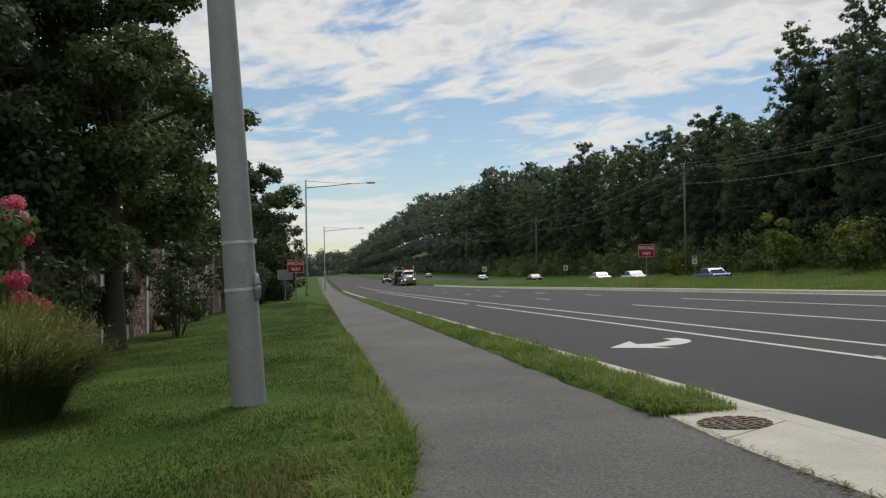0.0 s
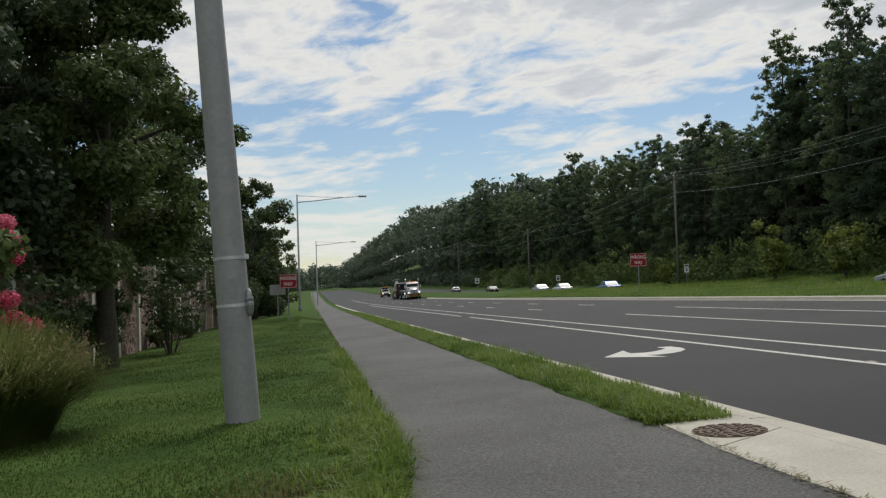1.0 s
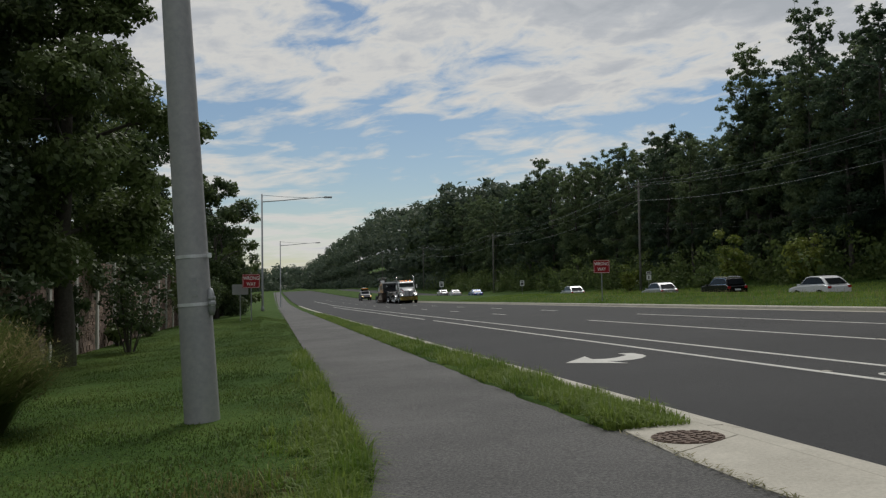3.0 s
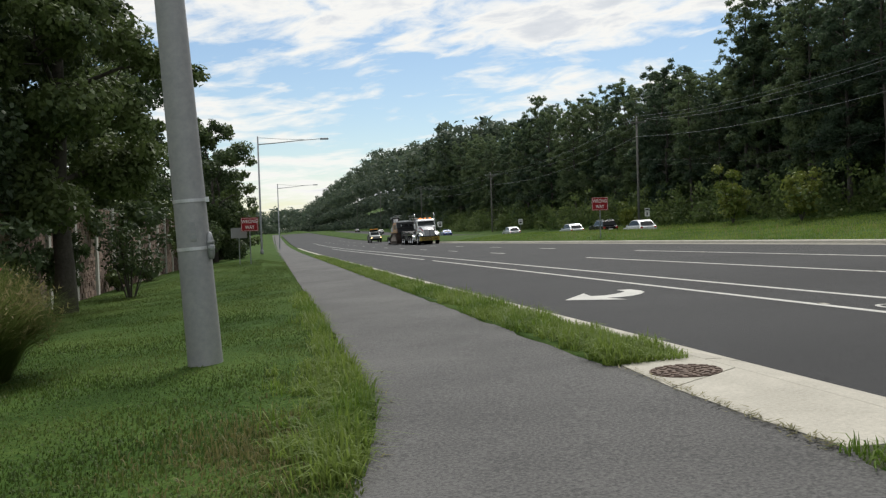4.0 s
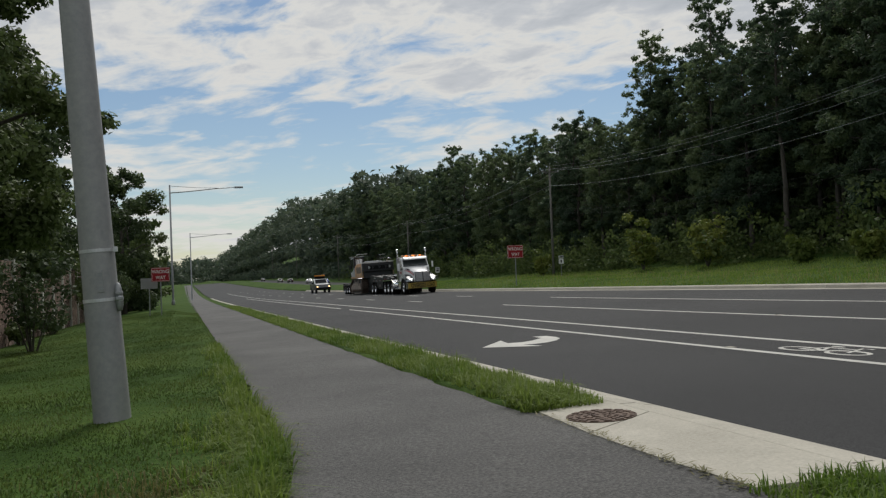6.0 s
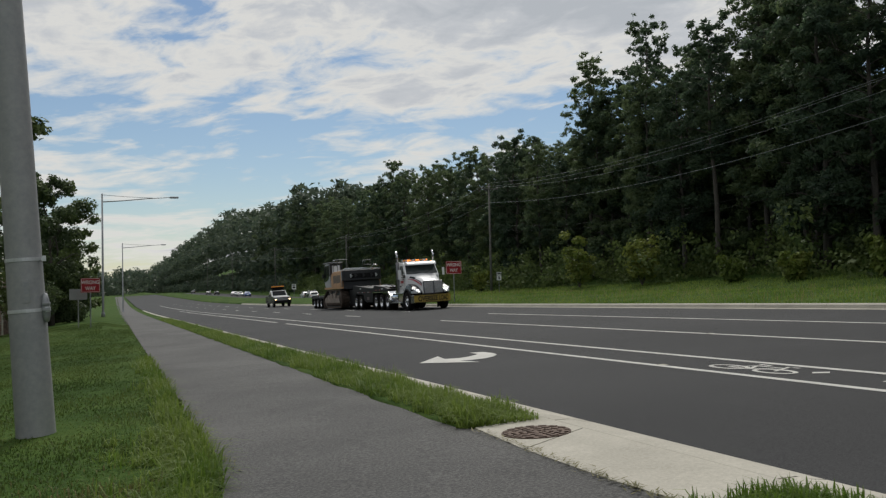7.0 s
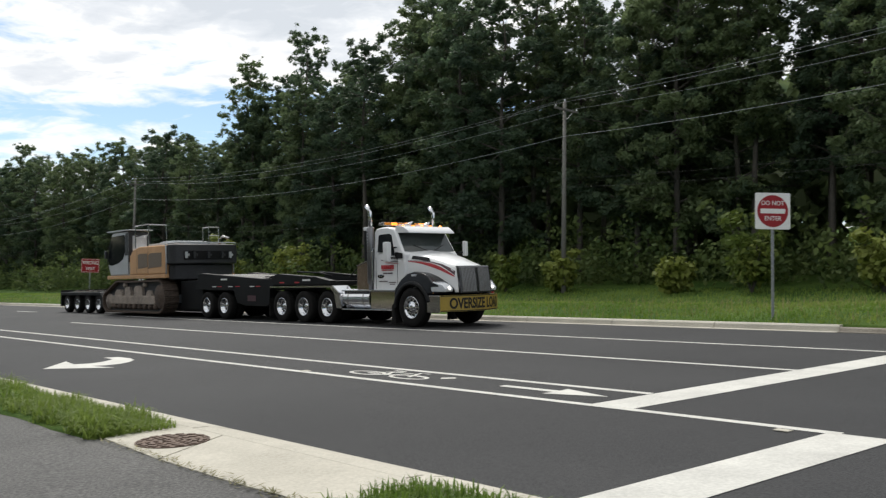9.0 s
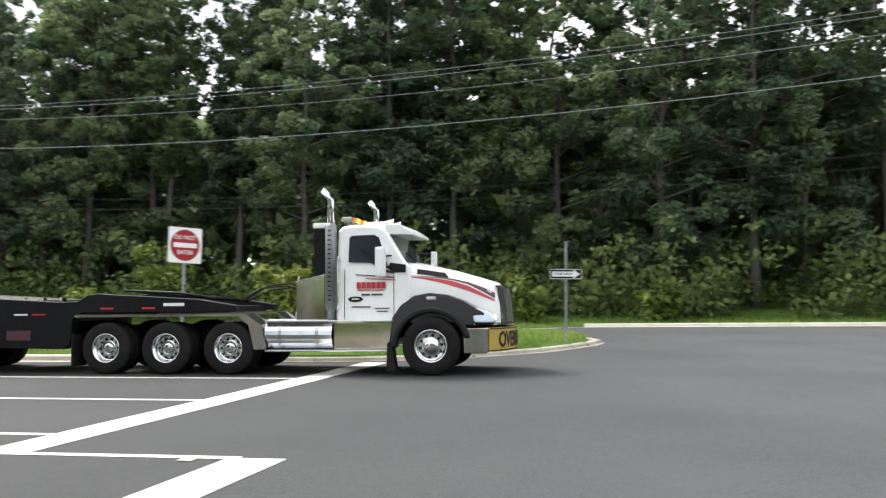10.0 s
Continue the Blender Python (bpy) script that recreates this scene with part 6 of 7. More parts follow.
def trailer():
    t = thing("lowboy_trailer", Matrix(), "long black lowboy trailer with booster axles", "trailer")
    for s in (-1, 1):
        bm = bmesh.new()
        slab(bm, [(3.9, 1.24), (3.9, 1.36), (4.7, 1.49), (6.85, 1.62), (7.05, 1.6), (7.3, 1.47), (7.75, 1.46), (10.9, 1.64), (12.2, 1.72), (12.5, 1.7), (12.6, 1.4), (12.7, 1.1), (9.85, 1.06), (9.6, 0.62), (9.1, 0.52), (7.6, 0.5), (7.45, 0.6), (7.4, 1.1), (7.2, 1.24)], "x", s * 0.95, s * 1.2)
        soft(part("gooseneck_beam", bm, BLACK_STEEL, t), 0.015)
        bars("reflector_strip", t, STRIPE_RED, [(s * 1.206 - 0.003, s * 1.206 + 0.003, y, y + 0.3, 1.19, 1.22) for y in (8.0, 9.4, 10.7)], "red reflective strip")
        bars("reflector_strip", t, SIGN_WHITE, [(s * 1.206 - 0.003, s * 1.206 + 0.003, y, y + 0.3, 1.19, 1.22) for y in (8.4, 9.9, 11.1)], "white reflective strip")
        bars("reflector_strip", t, STRIPE_RED, [(s * 1.206 - 0.003, s * 1.206 + 0.003, y, y + 0.28, 1.3, 1.34) for y in (5.6, 6.5)], "red reflective strip")
    bars("lettering_bar", t, SIGN_WHITE, [(-1.207, -1.2, 4.98, 5.42, 1.36, 1.42), (-1.207, -1.2, 10.3, 10.75, 1.44, 1.5)])
    bars("sign_plate", t, STRIPE_DARK, [(-1.212, -1.2, 8.32, 8.86, 0.68, 0.88)], "dark red warning plate")
    bm = bmesh.new()
    box(bm, -0.95, 0.95, 4.1, 7.3, 1.22, 1.34)
    box(bm, -0.95, 0.95, 7.6, 12.3, 1.05, 1.3)
    part("neck_deck", bm, BLACK_STEEL, t)
    bm = bmesh.new()
    for k in range(7):
        y = 7.9 + 0.5 * k
        tube(bm, [(-0.8 + 0.1 * k, y, 1.4), (-0.5 + 0.1 * k, y + 0.2, 1.53), (0.1 + 0.05 * k, y + 0.5, 1.52), (0.4, y + 0.7, 1.42)], 0.035, 6)
    part("chains", bm, BLACK_STEEL, t, "coiled chains and binders", smooth=True)
    # bright metal put over the deck to give its grazing reflection
    bm = bmesh.new()
    slab(bm, [(-0.94, 8.6), (0.94, 8.6), (0.94, 11.6), (-0.94, 11.6)], "z", 1.6, 1.63)
    for v in bm.verts:
        v.co.z += (v.co.y - 11.0) * 0.055
    part("ramp_plate", bm, BRUSHED, t, "deck top plate in bright metal for a grazing reflection")
    bm = bmesh.new()
    tube(bm, [(-0.6, 4.6, 1.5), (-0.5, 5.4, 1.62), (-0.6, 6.6, 1.68)], 0.03, 6)
    tube(bm, [(0.5, 4.3, 1.45), (0.5, 6.8, 1.66)], 0.04, 6)
    part("neck_pipes", bm, BLACK_STEEL, t, smooth=True)
    # low deck
    bm = bmesh.new()
    box(bm, -0.97, 0.97, 12.7, 21.8, 0.22, 0.46, 0.02)
    part("low_deck", bm, BLACK_STEEL, t)
    bm = bmesh.new()
    box(bm, -1.05, 1.05, 12.4, 14.25, 0.3, 1.45, 0.04)
    part("riser", bm, BLACK_STEEL, t)
    for s in (-1, 1):
        bm = bmesh.new()
        slab(bm, [(21.5, 0.3), (21.5, 0.6), (21.9, 1.0), (26.9, 1.0), (26.95, 0.3), (26.8, 0.3), (26.8, 0.85), (22.0, 0.85), (21.8, 0.3)], "x", s * 0.55, s * 1.24)
        soft(part("booster_frame", bm, BLACK_STEEL, t), 0.015)
        bars("booster_cap", t, BRUSHED, [(s * 0.9 - 0.3, s * 0.9 + 0.3, y, y + 0.5, 1.02, 1.06) for y in (22.3, 23.6, 24.9)])
        for y in (10.5, 11.82):
            wheel(t, s * 1.09, y, 0.5, 0.29, s, "truck", CHROME, True)
            wheel(t, s * 0.76, y, 0.5, 0.29, s, "truck", BLACK_STEEL, True)
        for y in (22.2, 23.48, 24.78, 26.1):
            wheel(t, s * 1.08, y, 0.43, 0.27, s, "truck", CHROME, True)
    for y in (10.5, 11.82, 22.2, 23.48, 24.78, 26.1):
        part("axle", tube(bmesh.new(), ((-0.95, y, 0.46), (0.95, y, 0.46)), 0.08, 8), BLACK_STEEL, t)
    bm = bmesh.new()
    box(bm, -1.2, 1.2, 26.9, 26.96, 0.4, 1.1, 0.01)
    part("rear_panel", bm, BLACK_STEEL, t)
    return t


UPPER = ("turntable_deck", "side_housing", "far_housing", "engine_hood", "counterweight", "top_cover", "cab", "handrail", "exhaust_pipe")


def excavator():
    e = thing("excavator", Matrix(), "orange and grey tracked excavator on a lowboy trailer", "excavator")
    y0, y1, r, rf = 14.55, 20.65, 0.64, 0.42
    low = 0.19
    zc, zf = low + r, low + rf
    ring = [(y1 - rf + rf * math.cos(radians(q)), zf + rf * math.sin(radians(q))) for q in range(-90, 66, 12)]
    ring += [(y1 - 1.35, 1.43), (y1 - 1.6, 1.47), (y1 - 2.6, 1.44), (y0 + 1.8, 1.45)]
    ring += [(y0 + r + r * math.cos(radians(q)), zc + r * math.sin(radians(q))) for q in range(95, 271, 12)]
    ring.append(ring[0])
    run = [0.0]
    for p, q in zip(ring, ring[1:]):
        run.append(run[-1] + math.hypot(q[0] - p[0], q[1] - p[1]))

    def along(d):
        d %= run[-1]
        return float(np.interp(d, run, [p[0] for p in ring])), float(np.interp(d, run, [p[1] for p in ring]))
    count = int(run[-1] / 0.235)
    path = []
    for k in range(count):
        d = run[-1] * k / count
        (ya, za), (yb, zb), (ym, zm) = along(d - 0.08), along(d + 0.08), along(d)
        path.append((ym, zm, math.atan2(zb - za, yb - ya) - radians(90)))
    for s in (-1, 1):
        bm = bmesh.new()
        slab(bm, ring[:-1], "x", s * 1.14, s * 1.44)
        inner = part("track", bm, DIGGER_BLACK, e, "muddy steel crawler track")
        shoe = MESHES.get(("shoe",))
        if not shoe:
            bm = bmesh.new()
            box(bm, -0.31, 0.31, -0.115, 0.115, -0.02, 0.03, 0.01)
            for q in (-0.09, 0.0, 0.09):
                box(bm, -0.31, 0.31, q - 0.012, q + 0.012, 0.028, 0.065)
            shoe = bpy.data.meshes.new("track_shoe")
            bm.to_mesh(shoe)
            bm.free()
            shoe.materials.append(MUD_DARK)
            MESHES[("shoe",)] = shoe
        for y, z, a in path:
            o = new("track_shoe", shoe)
            o.parent = inner
            o.matrix_basis = Matrix.Translation((s * 1.31, y, z)) @ Matrix.Rotation(a - radians(90), 4, "X")
        bm = bmesh.new()
        slab(bm, [(y0 + 1.0, 0.5), (y1 - 0.75, 0.5), (y1 - 0.6, 0.72), (y1 - 0.75, 0.86), (y0 + 1.25, 0.86), (y0 + 1.0, 0.75)], "x", s * 1.3, s * 1.57)
        soft(part("track_frame", bm, MUD_STEEL, e, "brown muddy track frame"), 0.03)
        for k in range(9):
            bm = bmesh.new()
            lathe(bm, [(0.0, s * 1.6), (0.06, s * 1.6), (0.12, s * 1.57), (0.12, s * 1.3)], 0, y0 + 1.0 + k * 0.5, 0.4, 14)
            part("roller", bm, MUD_DARK, e, smooth=True)
        for yy, w, h in ((y0 + 1.3, 0.5, 1.08), (y0 + 2.15, 0.85, 1.28), (y0 + 3.3, 0.62, 1.24), (y0 + 4.15, 0.8, 1.12)):
            bm = bmesh.new()
            slab(bm, [(yy, 0.84), (yy + w, 0.84), (yy + w, h - 0.12), (yy + w * 0.75, h), (yy + w * 0.2, h), (yy, h - 0.2)], "x", s * 1.3, s * 1.56)
            soft(part("frame_bracket", bm, MUD_STEEL, e), 0.02)
        for yy in (y0 + 2.0, y0 + 3.95):
            bm = bmesh.new()
            lathe(bm, [(0.0, s * 1.58), (0.07, s * 1.58), (0.11, s * 1.55), (0.11, s * 1.3)], 0, yy, 1.32, 14)
            part("carrier_roller", bm, MUD_STEEL, e, smooth=True)
        bm = bmesh.new()
        lathe(bm, [(0.0, s * 1.62), (0.2, s * 1.62), (0.28, s * 1.58), (0.4, s * 1.54), (0.5, s * 1.5), (0.5, s * 1.2)], 0, y0 + r, zc, 20)
        part("sprocket", bm, MUD_DARK, e, smooth=True)
        bm = bmesh.new()
        lathe(bm, [(0.0, s * 1.6), (0.12, s * 1.6), (0.2, s * 1.52), (0.34, s * 1.5), (0.34, s * 1.2)], 0, y1 - rf, zf, 20)
        part("idler", bm, MUD_STEEL, e, smooth=True)
    bm = bmesh.new()
    box(bm, -1.0, 1.0, 16.2, 19.0, 0.85, 1.4, 0.1)
    lathe(bm, [(0.0, 1.35), (0.9, 1.35), (0.9, 1.62), (0.0, 1.62)], 0, 17.6, 0, 28, "z")
    part("undercarriage", bm, DIGGER_BLACK, e)
    bm = bmesh.new()
    box(bm, -1.56, 1.56, 14.95, 20.7, 1.58, 1.74, 0.03)
    part("turntable_deck", bm, DIGGER_ORANGE, e, "orange deck edge")
    bm = bmesh.new()
    slab(bm, [(15.0, 1.742), (18.35, 1.742), (18.35, 2.55), (18.0, 2.8), (17.4, 2.92), (15.0, 2.92)], "x", -1.55, -0.6)
    side = soft(part("side_housing", bm, DIGGER_ORANGE, e, "faded orange engine cover"), 0.05)
    for ya, yb, cut in ((15.3, 16.5, 0.2), (16.6, 17.5, 0.1)):
        bm = bmesh.new()
        slab(bm, [(ya, 2.05), (yb, 2.0), (yb, 2.55), (yb - cut, 2.62), (ya, 2.62)], "x", -1.562, -1.548)
        part("vent_panel", bm, VENT_BROWN, side, "brown vent mesh")
    for y in (16.55, 17.62):
        bm = bmesh.new()
        box(bm, -1.553, -1.549, y - 0.008, y + 0.008, 1.76, 2.8)
        part("panel_seam", bm, DIGGER_BLACK, side)
    bm = bmesh.new()
    slab(bm, [(15.0, 1.742), (20.4, 1.742), (20.4, 2.3), (19.6, 2.85), (15.0, 2.9)], "x", 0.62, 1.55)
    soft(part("far_housing", bm, DIGGER_ORANGE, e, "faded orange cover"), 0.05)
    bm = bmesh.new()
    box(bm, -0.6, 0.6, 15.0, 18.4, 1.742, 2.86, 0.04)
    part("engine_hood", bm, DIGGER_BLACK, e)
    # counterweight: an overhanging upper block over a set-back skirt
    def weight(q):
        return [(-1.5, 15.0), (1.5, 15.0), (1.5, 14.66 + q), (1.36, 14.46 + q), (0.9, 14.34 + q), (-0.9, 14.34 + q), (-1.36, 14.46 + q), (-1.5, 14.66 + q)]
    bm = bmesh.new()
    slab(bm, weight(0.0), "z", 2.12, 2.93)
    cw = soft(part("counterweight", bm, DIGGER_BLACK, e, "black cast counterweight"), 0.07, 3)
    bm = bmesh.new()
    slab(bm, [(x * 0.94, y) for x, y in weight(0.2)], "z", 1.5, 2.118)
    soft(part("skirt", bm, DIGGER_BLACK, cw, "set-back lower block"), 0.05, 3)
    # plate stands proud; the shade of a recess is put into its black
    bm = bmesh.new()
    box(bm, -1.05, 1.05, 14.325, 14.36, 2.3, 2.66, 0.01)
    part("counterweight_recess", bm, BLACK_STEEL, cw, "black plate standing for a shaded recess")
    for x in (-0.98, -0.62, 0.0, 0.62, 0.98):
        bm = bmesh.new()
        box(bm, x - 0.05, x + 0.05, 14.25, 14.33, 2.36, 2.62, 0.015)
        lathe(bm, [(0.0, 2.44), (0.05, 2.45), (0.05, 2.53), (0.0, 2.54)], x0=x + 0.09, y0=14.3, sides=10, axis="z")
        part("lug", bm, DIGGER_GREY if abs(x) > 0.9 else DIGGER_BLACK, cw)
    bm = bmesh.new()
    tube(bm, [(-1.5, 15.3, 2.9), (-1.5, 14.72, 2.97), (-1.34, 14.5, 2.99), (-0.9, 14.38, 3.0), (0.9, 14.38, 3.0), (1.34, 14.5, 2.99), (1.5, 14.72, 2.97)], 0.025, 6)
    part("edge_rail", bm, DIGGER_GREY, cw, "pale rail round the top edge", smooth=True)
    for x in (-1.52, 1.52):
        bm = bmesh.new()
        tube(bm, [(x, 14.98, 2.9), (x, 14.95, 2.3), (x, 14.98, 1.72)], 0.03, 6)
        part("corner_tube", bm, DIGGER_GREY, cw, "pale upright tube", smooth=True)
    bm = bmesh.new()
    box(bm, -1.3, 1.3, 15.2, 17.0, 2.93, 3.02, 0.03)
    box(bm, -0.9, 0.6, 15.5, 16.8, 3.0, 3.1, 0.03)
    for k in range(9):
        tube(bm, ((-0.8 + 0.15 * k, 15.6, 3.1), (-0.8 + 0.15 * k, 16.7, 3.1)), 0.03, 6)
    part("top_cover", bm, DIGGER_GREY, e, "grey top cover")
    # cab
    bm = bmesh.new()
    slab(bm, [(18.45, 1.742), (20.35, 1.742), (20.6, 2.2), (20.55, 2.7), (20.2, 3.55), (20.0, 3.62), (18.5, 3.62), (18.45, 3.5)], "x", -1.55, -0.55)
    cab = soft(part("cab", bm, DIGGER_GREY, e, "light grey operator cab"), 0.05)
    bm = bmesh.new()
    slab(bm, [(18.8, 2.75), (19.0, 2.45), (19.5, 2.28), (20.2, 2.18), (20.52, 2.25), (20.48, 2.7), (20.16, 3.46), (18.86, 3.5), (18.78, 3.4)], "x", -1.562, -1.548)
    part("side_window", bm, DARK_GLASS, cab, "dark cab door window")
    bm = bmesh.new()
    box(bm, -1.54, -0.56, 18.425, 18.448, 2.3, 3.6, 0.005)
    back = part("rear_panel", bm, DIGGER_BLACK, cab, "dark rear cab frame")
    bm = bmesh.new()
    box(bm, -1.38, -0.74, 18.412, 18.424, 2.8, 3.45)
    part("rear_window", bm, HEADLIGHT_OFF, back, "pale rear window")
    bm = bmesh.new()
    slab(bm, [(18.46, 2.6), (18.78, 2.6), (18.72, 3.55), (18.46, 3.58)], "x", -1.564, -1.55)
    part("rear_pillar", bm, DIGGER_BLACK, cab, "dark rear pillar")
    for ya, yb, za, zb in ((18.44, 18.7, 1.8, 3.5),):
        bm = bmesh.new()
        box(bm, -1.556, -1.549, ya + 0.02, ya + 0.05, za, zb)
        part("door_seam", bm, DIGGER_BLACK, cab)
    bm = bmesh.new()
    tube(bm, ((-1.6, 20.45, 2.1), (-1.6, 20.55, 2.3), (-1.6, 20.2, 3.3)), 0.018, 6)
    part("grab_rail", bm, DIGGER_BLACK, cab)
    bm = bmesh.new()
    box(bm, -1.72, -1.6, 20.5, 20.62, 2.5, 2.85, 0.03)
    part("mirror", bm, DIGGER_BLACK, cab)
    bm = bmesh.new()
    box(bm, -1.45, -0.65, 20.2, 20.5, 2.9, 3.4)
    part("front_window", bm, DARK_GLASS, cab)
    bm = bmesh.new()
    box(bm, -1.6, -0.5, 18.3, 20.6, 3.66, 3.72, 0.02)
    part("roof_guard", bm, DIGGER_GREY, cab)
    # railings
    def rails(name, pts):
        bm = bmesh.new()
        for a, b in pts:
            tube(bm, (a, b), 0.022, 6)
        part(name, bm, BRUSHED, e, "thin steel handrail")
    rails("handrail", [((-1.3, 17.0, 2.9), (-1.3, 17.0, 3.85)), ((-1.3, 18.3, 2.9), (-1.3, 18.3, 3.85)), ((-1.3, 17.0, 3.85), (-1.3, 18.3, 3.85)), ((-1.3, 17.0, 3.4), (-1.3, 18.3, 3.4)), ((-0.5, 17.0, 2.9), (-0.5, 17.0, 3.85)), ((-1.3, 17.0, 3.85), (-0.5, 17.0, 3.85))])
    rails("handrail", [((0.3, 14.8, 2.95), (0.3, 14.8, 3.65)), ((0.75, 14.8, 2.95), (0.75, 14.8, 3.65)), ((0.3, 14.8, 3.65), (0.75, 14.8, 3.65)), ((0.3, 15.3, 2.95), (0.3, 15.3, 3.65)), ((0.3, 14.8, 3.65), (0.3, 15.3, 3.65)), ((0.3, 14.8, 3.3), (0.75, 14.8, 3.3))])
    bm = bmesh.new()
    tube(bm, ((1.0, 15.2, 2.9), (1.0, 15.2, 3.15), (1.1, 15.1, 3.3), (1.3, 14.9, 3.2)), 0.06, 8)
    part("exhaust_pipe", bm, BRUSHED, e, smooth=True)
    for ob in e.children:
        if ob.name.split(".")[0] in UPPER:
            ob.location.y -= 0.42
    return e


def pickup():
    """The escort: origin under the front axle, tail towards +y."""
    p = thing("escort_pickup", Matrix(), "dark pickup escort truck with amber light bar", "pickup truck")
    bm = bmesh.new()
    slab(bm, [(-0.95, 0.42), (-0.98, 0.95), (-0.85, 1.1), (0.75, 1.22), (1.0, 1.25), (2.6, 1.25), (2.62, 1.3), (4.9, 1.3), (4.92, 0.5), (4.35, 0.45), (4.2, 0.75), (3.4, 0.75), (3.2, 0.4), (0.6, 0.4), (0.45, 0.75), (-0.4, 0.75), (-0.55, 0.42)], "x", -0.98, 0.98)
    body = soft(part("body", bm, BLACK_PAINT, p, "dark body"), 0.05)
    bm = bmesh.new()
    slab(bm, [(-0.86, 1.112), (0.75, 1.232), (0.75, 1.262), (-0.84, 1.14)], "x", -0.86, 0.86)
    part("hood_panel", bm, TRUCK_WHITE, p, "white hood")
    bm = bmesh.new()
    slab(bm, [(0.75, 1.24), (1.45, 1.86), (2.4, 1.9), (2.58, 1.8), (2.62, 1.24)], "x", -0.9, 0.9)
    cab = soft(part("cab", tumble(bm, 1.25, 0.16), TRUCK_WHITE, p, "white cab"), 0.05)
    bm = bmesh.new()
    slab(bm, [(0.83, 1.3), (1.42, 1.82), (1.44, 1.8), (0.87, 1.28)], "x", -0.8, 0.8)
    for v in bm.verts:
        v.co.y -= 0.03
        v.co.z += 0.02
    part("windshield", tumble(bm, 1.25, 0.16), DARK_GLASS, p)
    for s in (-1, 1):
        bm = bmesh.new()
        slab(bm, [(1.05, 1.3), (1.5, 1.76), (2.35, 1.78), (2.45, 1.3)], "x", s * 0.903, s * 0.912)
        part("side_window", tumble(bm, 1.25, 0.16), DARK_GLASS, cab)
        bm = bmesh.new()
        box(bm, s * 0.74 - 0.17, s * 0.74 + 0.17, -1.0, -0.93, 0.78, 1.0, 0.02)
        lp = part("headlight", bm, HEADLIGHT_OFF, p)
        bm = bmesh.new()
        box(bm, s * 0.78 - 0.075, s * 0.78 + 0.075, -1.012, -0.995, 0.82, 0.92, 0.008)
        part("bulb", bm, glow("warm_headlight", (1.0, 0.62, 0.28), 5.0), lp)
        bm = bmesh.new()
        box(bm, s * 1.1 - 0.1, s * 1.1 + 0.1, 0.85, 0.97, 1.25, 1.5, 0.03)
        part("mirror", bm, BLACK_PAINT, p)
        for y in (0.0, 3.8):
            wheel(p, s * 0.86, y, 0.4, 0.26, s, "pickup", BRUSHED)
    bm = bmesh.new()
    box(bm, -0.55, 0.55, -0.995, -0.94, 0.75, 1.02, 0.02)
    part("grille", bm, GRILLE_MESH, p)
    bm = bmesh.new()
    box(bm, -0.95, 0.95, -1.08, -0.92, 0.45, 0.68, 0.03)
    part("bumper", bm, BLACK_STEEL, p)
    bm = bmesh.new()
    box(bm, -0.72, 0.72, 1.7, 1.95, 2.28, 2.42, 0.02)
    part("light_bar", bm, AMBER_DIM, p, "amber warning light bar")
    bm = bmesh.new()
    for s in (-1, 1):
        tube(bm, ((s * 0.6, 1.85, 1.85), (s * 0.6, 1.85, 2.32)), 0.03, 6)
    box(bm, -0.7, 0.7, 1.98, 2.02, 1.92, 2.3)
    part("light_rack", bm, BLACK_STEEL, p, "dark light rack")
    return p


